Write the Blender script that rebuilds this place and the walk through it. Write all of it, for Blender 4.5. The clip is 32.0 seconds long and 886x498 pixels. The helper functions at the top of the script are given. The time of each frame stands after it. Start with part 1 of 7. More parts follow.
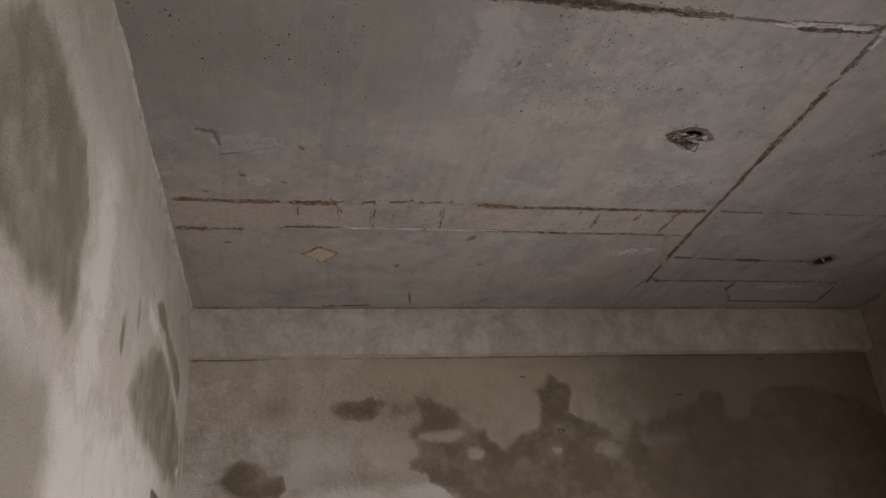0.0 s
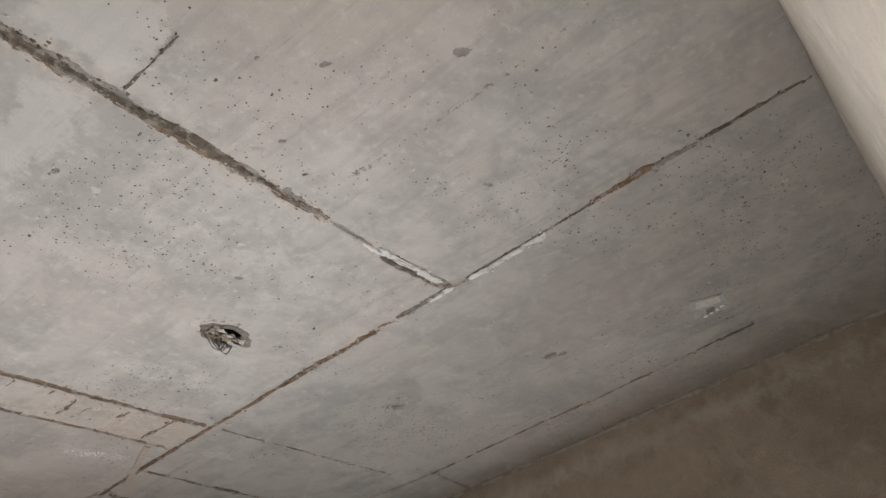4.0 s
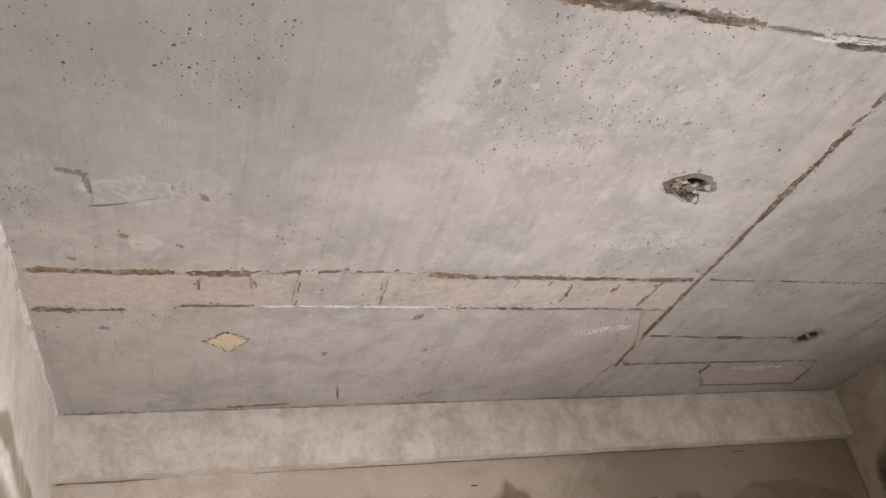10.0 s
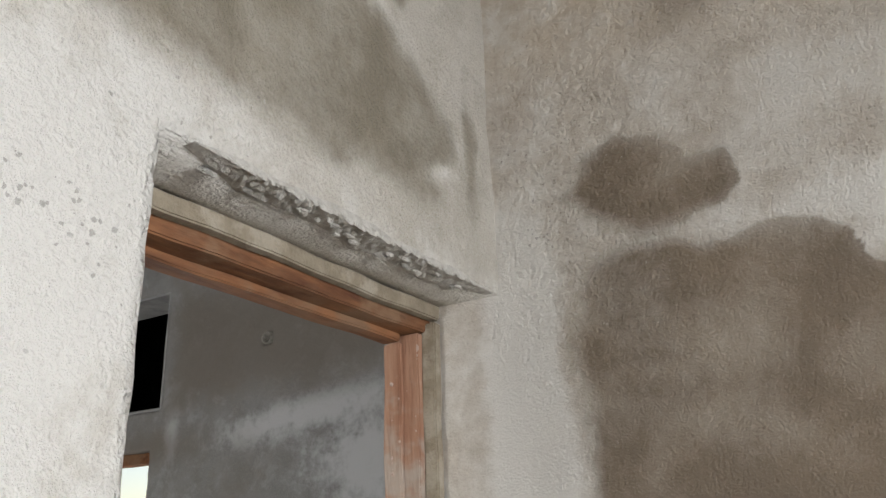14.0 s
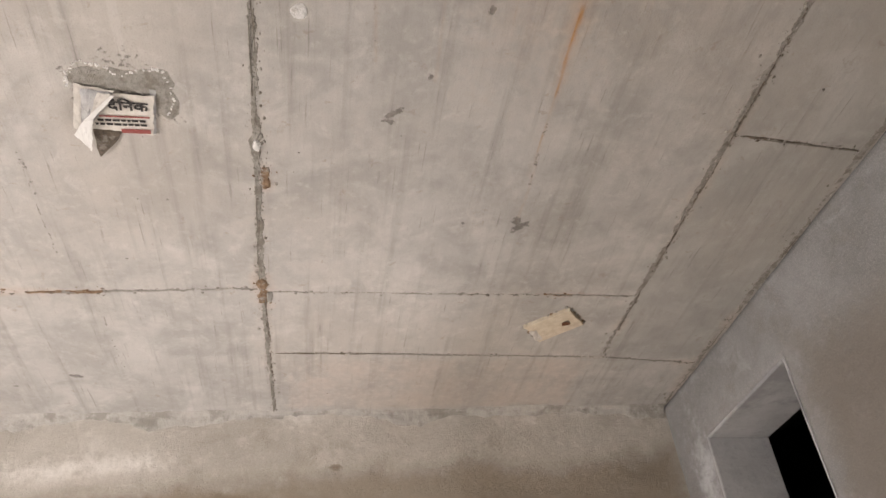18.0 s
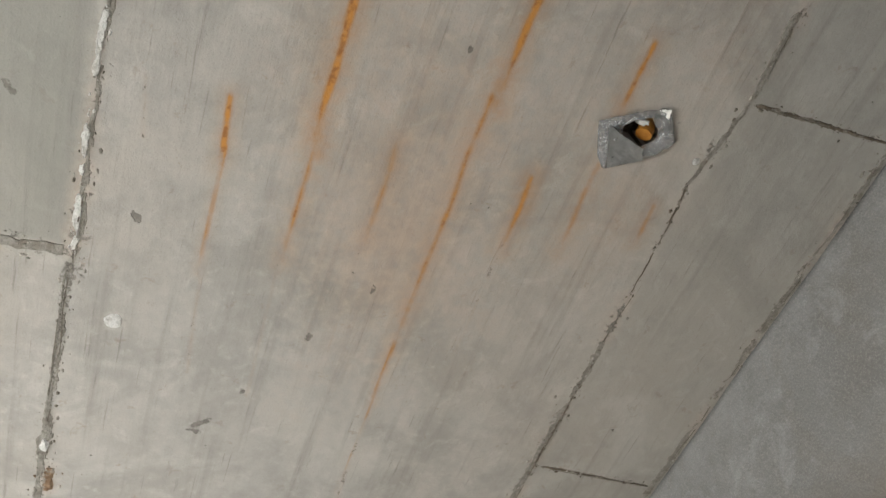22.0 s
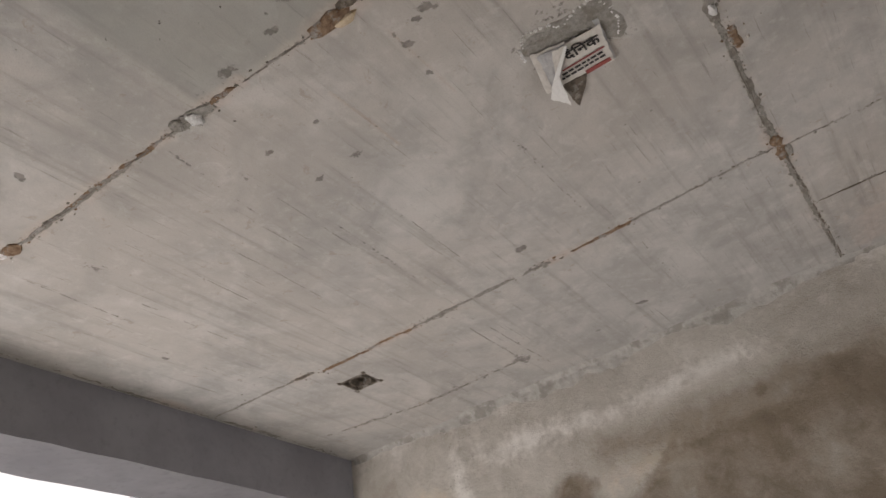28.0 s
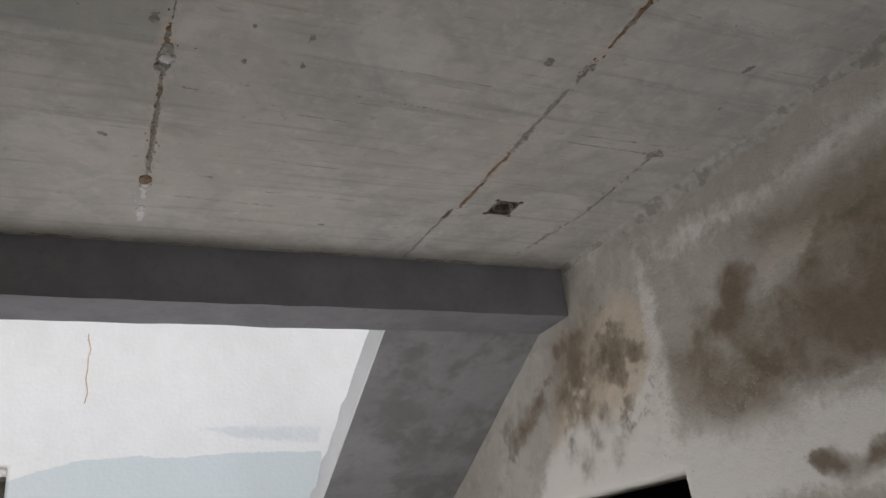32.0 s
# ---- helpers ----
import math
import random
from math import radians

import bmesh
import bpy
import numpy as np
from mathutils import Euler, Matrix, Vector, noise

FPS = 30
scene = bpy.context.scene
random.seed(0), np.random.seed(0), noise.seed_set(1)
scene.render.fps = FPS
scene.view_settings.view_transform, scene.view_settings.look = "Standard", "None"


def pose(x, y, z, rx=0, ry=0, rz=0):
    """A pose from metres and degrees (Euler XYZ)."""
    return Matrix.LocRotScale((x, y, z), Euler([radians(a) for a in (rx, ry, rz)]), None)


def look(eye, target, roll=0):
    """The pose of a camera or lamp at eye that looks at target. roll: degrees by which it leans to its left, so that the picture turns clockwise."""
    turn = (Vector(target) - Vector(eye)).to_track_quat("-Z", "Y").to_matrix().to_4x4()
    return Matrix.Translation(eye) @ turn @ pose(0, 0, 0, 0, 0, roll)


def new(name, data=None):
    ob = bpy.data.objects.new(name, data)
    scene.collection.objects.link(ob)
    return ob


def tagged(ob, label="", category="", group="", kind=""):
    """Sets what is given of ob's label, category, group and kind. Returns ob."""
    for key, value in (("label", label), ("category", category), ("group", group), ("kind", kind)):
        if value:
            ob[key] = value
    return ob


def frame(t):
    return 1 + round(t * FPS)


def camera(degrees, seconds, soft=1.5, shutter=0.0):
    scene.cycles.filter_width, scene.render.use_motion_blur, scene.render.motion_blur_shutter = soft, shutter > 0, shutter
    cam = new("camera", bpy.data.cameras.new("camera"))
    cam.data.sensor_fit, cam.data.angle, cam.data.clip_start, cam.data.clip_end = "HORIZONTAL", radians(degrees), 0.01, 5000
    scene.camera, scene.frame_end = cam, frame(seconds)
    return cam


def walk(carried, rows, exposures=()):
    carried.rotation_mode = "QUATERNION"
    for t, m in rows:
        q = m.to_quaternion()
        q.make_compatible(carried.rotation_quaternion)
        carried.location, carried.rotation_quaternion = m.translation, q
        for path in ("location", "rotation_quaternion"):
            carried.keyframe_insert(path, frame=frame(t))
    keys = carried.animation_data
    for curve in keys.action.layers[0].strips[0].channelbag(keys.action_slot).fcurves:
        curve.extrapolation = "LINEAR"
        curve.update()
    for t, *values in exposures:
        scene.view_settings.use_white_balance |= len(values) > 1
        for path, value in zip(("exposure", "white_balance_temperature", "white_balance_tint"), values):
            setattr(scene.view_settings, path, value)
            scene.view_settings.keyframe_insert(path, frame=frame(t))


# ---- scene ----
cam = camera(58.7, 32.0)
PATH = [
    (0, (-1.902, -1.645, 1.467), (-1.516, 0.101, 2.363), -4.8),
    (0.5, (-1.968, -1.323, 1.553), (-1.47, 0.341, 2.544), -7.1),
    (1, (-2.014, -1.144, 1.74), (-1.371, 0.388, 2.853), -10.0),
    (1.5, (-2.005, -1.132, 1.799), (-1.282, 0.273, 3.025), -11.0),
    (2, (-1.948, -1.123, 1.806), (-1.127, 0.148, 3.114), -11.1),
    (2.5, (-1.881, -1.115, 1.791), (-0.926, 0.045, 3.111), -11.7),
    (3, (-1.838, -1.118, 1.785), (-0.744, -0.067, 3.087), -12.0),
    (3.5, (-1.827, -1.133, 1.781), (-0.568, -0.201, 3.024), -12.0),
    (5.5, (-1.78, -1.048, 1.777), (-0.244, -0.129, 2.67), -7.7),
    (6, (-1.801, -1.039, 1.765), (-0.34, 0.024, 2.623), -7.1),
    (6.5, (-1.819, -1.031, 1.759), (-0.466, 0.179, 2.599), -7.1),
    (7, (-1.846, -1.025, 1.747), (-0.622, 0.313, 2.59), -7.4),
    (7.5, (-1.884, -1.011, 1.743), (-0.789, 0.429, 2.596), -7.9),
    (8, (-1.909, -1.014, 1.757), (-0.955, 0.519, 2.619), -8.3),
    (8.5, (-1.946, -1.018, 1.757), (-1.127, 0.575, 2.647), -9.4),
    (9, (-1.943, -1.021, 1.766), (-1.255, 0.598, 2.717), -10.0),
    (9.5, (-1.927, -1.017, 1.768), (-1.304, 0.581, 2.795), -9.9),
    (10, (-1.896, -1.01, 1.762), (-1.283, 0.569, 2.825), -10.0),
    (10.5, (-1.827, -0.962, 1.749), (-1.223, 0.612, 2.825), -10.1),
    (11, (-1.786, -0.82, 1.714), (-1.216, 0.768, 2.789), -9.3),
    (11.5, (-1.75, -0.518, 1.689), (-1.288, 1.1, 2.769), -8.2),
    (12, (-1.657, -0.287, 1.756), (-1.425, 1.42, 2.773), -4.8),
    (12.5, (-1.49, 0.037, 1.678), (-1.52, 1.768, 2.679), -2.4),
    (13, (-1.557, 0.311, 1.689), (-1.83, 2.111, 2.517), -1.0),
    (13.5, (-1.649, 0.669, 1.689), (-2.24, 2.435, 2.421), -1.6),
    (14, (-1.706, 1.051, 1.61), (-2.653, 2.668, 2.309), -2.2),
    (14.5, (-1.837, 1.388, 1.615), (-3.079, 2.808, 2.279), -2.0),
    (15, (-2.081, 1.623, 1.591), (-3.537, 2.811, 2.278), -2.2),
    (15.5, (-2.31, 1.817, 1.645), (-3.948, 2.705, 2.37), -4.6),
    (17.5, (-2.933, 2.226, 1.748), (-4.566, 2.542, 2.858), -5.4),
    (18, (-2.942, 2.271, 1.765), (-4.508, 2.59, 2.968), -5.9),
    (18.5, (-2.939, 2.283, 1.768), (-4.422, 2.625, 3.066), -6.9),
    (19, (-2.912, 2.281, 1.79), (-4.274, 2.715, 3.189), -9.1),
    (19.5, (-2.861, 2.302, 1.813), (-4.096, 2.834, 3.294), -11.2),
    (20, (-2.831, 2.329, 1.832), (-3.939, 2.963, 3.371), -14.5),
    (20.5, (-2.81, 2.34, 1.83), (-3.84, 3.017, 3.404), -16.5),
    (21, (-2.796, 2.338, 1.831), (-3.795, 3.015, 3.426), -17.1),
    (21.5, (-2.79, 2.335, 1.825), (-3.78, 3.004, 3.429), -17.1),
    (22, (-2.8, 2.319, 1.818), (-3.802, 2.953, 3.429), -15.9),
    (22.5, (-2.81, 2.305, 1.816), (-3.85, 2.833, 3.44), -13.7),
    (23, (-2.81, 2.29, 1.817), (-3.923, 2.648, 3.44), -10.3),
    (23.5, (-2.825, 2.251, 1.805), (-3.998, 2.444, 3.414), -8.4),
    (24, (-2.823, 2.218, 1.827), (-4.075, 2.252, 3.386), -7.0),
    (24.5, (-2.839, 2.247, 1.807), (-4.118, 2.084, 3.336), -4.1),
    (25, (-2.856, 2.227, 1.793), (-4.144, 1.946, 3.297), -4.8),
    (25.5, (-2.877, 2.215, 1.775), (-4.162, 1.828, 3.258), -6.1),
    (27.5, (-2.916, 2.123, 1.827), (-4.324, 1.384, 3.04), -10.2),
    (28, (-2.934, 2.124, 1.823), (-4.386, 1.314, 2.935), -10.4),
    (28.5, (-2.95, 2.141, 1.822), (-4.462, 1.264, 2.793), -10.0),
    (29, (-2.985, 2.201, 1.786), (-4.573, 1.323, 2.626), -8.2),
    (29.5, (-3.055, 2.28, 1.762), (-4.74, 1.477, 2.482), -6.7),
    (30, (-3.242, 2.343, 1.732), (-4.949, 1.568, 2.429), -5.8),
    (30.5, (-3.443, 2.419, 1.772), (-5.029, 1.477, 2.545), -6.8),
    (31, (-3.599, 2.62, 1.747), (-4.916, 1.409, 2.642), -8.2),
    (31.5, (-3.705, 2.828, 1.776), (-4.738, 1.34, 2.624), -9.0),
    (32, (-3.656, 2.922, 1.772), (-4.463, 1.264, 2.545), -6.5),
]
walk(cam, [(t, look(eye, target, roll)) for t, eye, target, roll in PATH],
     exposures=[(0, -1.35, 6900, 19), (0.5, -0.68, 6700, 18), (1.0, -0.10, 6500, 16), (2, 0.1, 6500, 15), (3, -0.07, 6500, 14), (6, 0.44, 6200, 8), (7, -0.45, 6400, 14), (8, 0.26, 6400, 13), (9, 0.29, 6600, 18), (11, 0.23, 6700, 19), (12, 0.38, 6600, 15), (13, -0.2, 6700, 12), (14, -0.25, 6300, 9), (15, -0.08, 6300, 8), (18, 0.66, 6900, 18), (19, 0.55, 7100, 21), (20, 0.87, 6600, 9), (21, 0.78, 6300, -1), (22, 0.82, 6400, 7), (23, 0.79, 6900, 16), (24, 0.48, 6700, 17), (25.5, 0.15, 6500, 13), (28, -0.42, 6600, 16), (29, -0.84, 6900, 23), (30, -0.45, 6500, 15), (31, 0.10, 6400, 13), (32, -1.18, 6300, 12)])

# ---- world, sun, large lights ----
world = bpy.data.worlds.new("sky")
scene.world = world
world.use_nodes = True
wn = world.node_tree.nodes
sky = wn.new("ShaderNodeTexSky")
sky.sky_type, sky.sun_disc = "NISHITA", False
sky.sun_elevation, sky.sun_rotation = radians(32), radians(-20)
wn["Background"].inputs["Strength"].default_value = 0.12
world.node_tree.links.new(sky.outputs[0], wn["Background"].inputs["Color"])


def lamp(name, kind, m, energy, colour, **more):
    data = bpy.data.lights.new(name, kind)
    data.energy, data.color = energy, colour
    ob = new(name, data)
    ob.matrix_world = m
    if kind == "AREA":
        data.shape = "RECTANGLE"
        data.size, data.size_y = more["size"]
    else:
        data.angle = radians(more["angle"])
    return ob


az, el = radians(-20), radians(32)
sun_from = Vector((math.sin(az) * math.cos(el), math.cos(az) * math.cos(el), math.sin(el)))
lamp("sun", "SUN", look(sun_from * 30, (0, 0, 0)), 5.0, (1.0, 0.975, 0.94), angle=0.53)
window_sky = lamp("window_sky", "AREA", look((1.80, 0.655, 1.5), (-2.4, 0.45, 1.0)), 135, (0.97, 0.98, 1.0), size=(1.48, 1.08))
window_sky.data.spread = radians(106)
lamp("window_ground", "AREA", look((1.79, 0.655, 1.5), (-2.4, 0.0, 2.3)), 34, (0.90, 0.95, 1.0), size=(1.46, 1.06))
# fill lamp added in the unseen hall to brighten the first room
lamp("hall_fill", "AREA", look((-1.75, -3.3, 2.2), (-1.75, 0.5, 1.0)), 20, (1.0, 0.97, 0.93), size=(0.9, 1.4))
lamp("doorway_light", "AREA", look((-5.33, 4.35, 1.12), (-5.0, 2.2, -0.5)), 130, (0.97, 0.98, 1.0), size=(0.66, 2.12))
lamp("yard_light", "AREA", look((-3.45, -0.9, 0.95), (-5.3, 1.0, 1.65)), 96, (1.0, 0.985, 0.96), size=(1.8, 1.9))


# ---- materials ----
class Nodes:
    """A short way to write a node material."""

    def __init__(self, name):
        self.mat = bpy.data.materials.new(name)
        self.mat.use_nodes = True
        self.tree = self.mat.node_tree
        self.bsdf = self.tree.nodes["Principled BSDF"]
        self.where = self.add("ShaderNodeTexCoord").outputs["Object"]

    def add(self, kind):
        return self.tree.nodes.new(kind)

    def put(self, socket, value):
        if isinstance(value, bpy.types.NodeSocket):
            self.tree.links.new(value, socket)
        elif isinstance(value, tuple) and len(value) == 3 and socket.type == "RGBA":
            socket.default_value = (*value, 1)
        else:
            socket.default_value = value

    def noise(self, scale, detail=4.0, rough=0.55, stretch=None, distort=0.0):
        n = self.add("ShaderNodeTexNoise")
        self.put(n.inputs["Vector"], self.stretched(stretch) if stretch else self.where)
        for key, v in (("Scale", scale), ("Detail", detail), ("Roughness", rough), ("Distortion", distort)):
            n.inputs[key].default_value = v
        return n.outputs["Fac"]

    def stretched(self, by):
        m = self.add("ShaderNodeMapping")
        self.put(m.inputs["Vector"], self.where)
        m.inputs["Scale"].default_value = by
        return m.outputs["Vector"]

    def warped(self, scale, amount):
        n, m = self.add("ShaderNodeTexNoise"), self.add("ShaderNodeVectorMath")
        self.put(n.inputs["Vector"], self.where)
        n.inputs["Scale"].default_value = scale
        m.operation = "MULTIPLY_ADD"
        self.put(m.inputs[0], n.outputs["Color"])
        m.inputs[1].default_value = (amount,) * 3
        self.put(m.inputs[2], self.where)
        return m.outputs[0]

    def dots(self, scale, size, share, cluster):
        """Sparse uneven pits: the share of cells that hold one, the more where cluster is high."""
        near, pick = self.add("ShaderNodeTexVoronoi"), self.add("ShaderNodeSeparateColor")
        self.put(near.inputs["Vector"], self.warped(scale * 1.9, 0.75 / scale))
        near.inputs["Scale"].default_value = scale
        self.put(pick.inputs[0], near.outputs["Color"])
        chosen = self.step(self.math("ADD", pick.outputs[0], self.math("MULTIPLY", self.math("SUBTRACT", cluster, 0.5), 1.1)), 1.0 - share, 1.03 - share)
        wide = self.math("MULTIPLY", self.math("ADD", pick.outputs[1], 0.3), size)
        return self.math("MULTIPLY", self.step(self.math("SUBTRACT", near.outputs["Distance"], wide), 0.05, -0.05), chosen)

    def cells(self, scale, what="Distance", stretch=None):
        n = self.add("ShaderNodeTexVoronoi")
        self.put(n.inputs["Vector"], self.stretched(stretch) if stretch else self.where)
        n.inputs["Scale"].default_value = scale
        return n.outputs[what]

    def math(self, op, a, b=0.0, c=0.0):
        n = self.add("ShaderNodeMath")
        n.operation = op
        for socket, v in zip(n.inputs, (a, b, c)):
            self.put(socket, v)
        return n.outputs[0]

    def step(self, value, lo, hi, out=1.0):
        n = self.add("ShaderNodeMapRange")
        n.interpolation_type = "SMOOTHSTEP"
        self.put(n.inputs["Value"], value)
        for key, v in (("From Min", lo), ("From Max", hi), ("To Max", out)):
            n.inputs[key].default_value = v
        return n.outputs["Result"]

    def mix(self, fac, a, b, blend="MIX"):
        n = self.add("ShaderNodeMix")
        n.data_type, n.blend_type = "RGBA", blend
        self.put(n.inputs[0], fac)
        self.put(n.inputs[6], a)
        self.put(n.inputs[7], b)
        return n.outputs[2]

    def marks(self, name="marks"):
        n = self.add("ShaderNodeAttribute")
        n.attribute_name = name
        s = self.add("ShaderNodeSeparateColor")
        self.put(s.inputs[0], n.outputs["Color"])
        return s.outputs[0], s.outputs[1], s.outputs[2], n.outputs["Alpha"]

    def bump(self, height, strength, distance=0.01):
        n = self.add("ShaderNodeBump")
        n.inputs["Strength"].default_value, n.inputs["Distance"].default_value = strength, distance
        self.put(n.inputs["Height"], height)
        return n.outputs["Normal"]

    def done(self, colour, rough=0.85, normal=None, metal=0.0, spec=0.3):
        self.put(self.bsdf.inputs["Base Color"], colour)
        self.put(self.bsdf.inputs["Roughness"], rough)
        self.put(self.bsdf.inputs["Metallic"], metal)
        self.put(self.bsdf.inputs["Specular IOR Level"], spec)
        if normal:
            self.put(self.bsdf.inputs["Normal"], normal)
        return self.mat


def plaster(name, dry, dry2, damp, pale, grain=1.0, lumps=0.6, blur=0.0, warm=(0.52, 0.44, 0.345)):
    """Cement plaster: marks give damp, tint, pale blooms and loose grit; tint and pale also carry painted light."""
    n = Nodes(name)
    wet, tint, bloom_and_light, grit = n.marks()
    big, mid, small, fine = n.noise(1.7, 5), n.noise(8, 7, 0.62, distort=0.3), n.noise(42, 5, 0.65), n.noise(230, 3, 0.7)
    cloud = n.noise(3.6, 6, 0.6)
    edge = n.math("SUBTRACT", n.math("ADD", n.math("MULTIPLY", mid, 0.8), n.math("MULTIPLY", small, 0.35)), 0.575)
    ragged = n.math("SUBTRACT", n.math("ADD", n.math("MULTIPLY", n.noise(21, 6, 0.7, distort=0.8), 0.9), n.math("MULTIPLY", mid, 0.5)), 0.7)
    field = n.math("ADD", n.math("ADD", wet, n.math("MULTIPLY", edge, 0.5)), n.math("ADD", n.math("MULTIPLY", ragged, 0.36), n.math("MULTIPLY", n.math("SUBTRACT", n.noise(9, 2, 0.4), 0.5), 0.6)))
    crisp = n.step(n.noise(2.3, 3, 0.5, distort=0.6), 0.38, 0.62)
    hard = n.math("ADD", n.step(field, 0.44 - blur, 0.55 + blur, 0.70), n.step(field, 0.3, 0.95, 0.28))
    soft_edge = n.step(field, 0.22, 0.92, 0.95)
    wet_m = n.math("ADD", n.math("MULTIPLY", hard, crisp), n.math("MULTIPLY", soft_edge, n.math("SUBTRACT", 1.0, crisp)))
    wet_m = n.math("MULTIPLY", wet_m, n.math("MINIMUM", n.math("ADD", n.math("MULTIPLY", n.math("ADD", n.math("MULTIPLY", cloud, 0.55), n.math("MULTIPLY", mid, 0.45)), 2.5), -0.34), 1.05))
    tint_m = n.step(n.math("ADD", tint, edge), 0.2, 0.9, 0.72)
    bloom_light_m = n.step(n.math("ADD", bloom_and_light, n.math("MULTIPLY", edge, 1.5)), 0.30, 0.85, 0.9)
    tone = n.mix(n.step(n.math("ADD", big, n.math("MULTIPLY", edge, 0.8)), 0.3, 0.7), dry, dry2)
    tone = n.mix(n.step(cloud, 0.5, 0.72, 0.45), tone, tuple((a + b) / 2 for a, b in zip(dry, damp)))
    tone = n.mix(n.step(n.noise(15, 6, 0.7), 0.52, 0.75, 0.4), tone, tuple(min(0.75, c * 1.3) for c in dry2))
    tone = n.mix(n.step(n.noise(5.5, 9, 0.72, distort=0.4), 0.51, 0.64, 0.38), tone, tuple(a * 0.45 + b * 0.55 for a, b in zip(dry, damp)))
    tone = n.mix(n.step(n.noise(6.6, 9, 0.72, distort=0.5), 0.53, 0.66, 0.42), tone, tuple(a * 0.5 + b * 0.5 for a, b in zip(dry2, pale)))
    tone = n.mix(n.step(fine, 0.45, 0.75, 0.3 * min(grain, 1.4)), tone, (0.64, 0.60, 0.54))
    tone = n.mix(n.step(fine, 0.44, 0.25, 0.34 * min(grain, 1.4)), tone, (0.15, 0.13, 0.105))
    # warm tone, including yard light put into the wall's colour
    sunny = n.add("ShaderNodeAttribute")
    sunny.attribute_name = "tone_and_light"
    tone = n.mix(n.step(n.math("ADD", sunny.outputs["Fac"], edge), 0.25, 0.8, 0.8), tone, warm)
    tone = n.mix(bloom_light_m, tone, pale)
    tone = n.mix(tint_m, tone, damp)
    damp_c = n.mix(n.step(mid, 0.3, 0.7), damp, tuple(c * 0.8 for c in damp))
    damp_c = n.mix(n.step(fine, 0.5, 0.8, 0.25), damp_c, dry)
    tone = n.mix(n.math("MINIMUM", wet_m, 0.97), tone, damp_c)
    rough_spots = n.math("ADD", n.math("MULTIPLY", grit, 0.35), n.math("MULTIPLY", n.noise(5, 4), 0.62))
    pits = n.dots(120, 0.36, 0.02, rough_spots)
    tone = n.mix(n.math("MULTIPLY", pits, 0.45), tone, (0.13, 0.11, 0.09))
    nubs = n.dots(135, 0.36, 0.04, rough_spots)
    tone = n.mix(n.math("MULTIPLY", nubs, 0.28), tone, pale)
    h = n.math("ADD", n.math("MULTIPLY", fine, 0.35 * grain), n.math("MULTIPLY", small, 0.5 * lumps))
    h = n.math("ADD", h, n.math("MULTIPLY", mid, 1.1 * lumps))
    h = n.math("ADD", h, n.math("MULTIPLY", n.noise(105, 3, 0.6), 1.4 if grain > 1.5 else 0.25))
    h = n.math("ADD", h, n.math("MULTIPLY", n.math("MULTIPLY", n.math("ADD", n.noise(34, 3, 0.6), n.math("MULTIPLY", n.noise(80, 4, 0.7), 0.5)), grit), 1.1))
    rough = n.mix(wet_m, (0.93, 0.93, 0.93), (0.72, 0.72, 0.72))
    return n.done(tone, rough, n.bump(h, 0.75, 0.012))


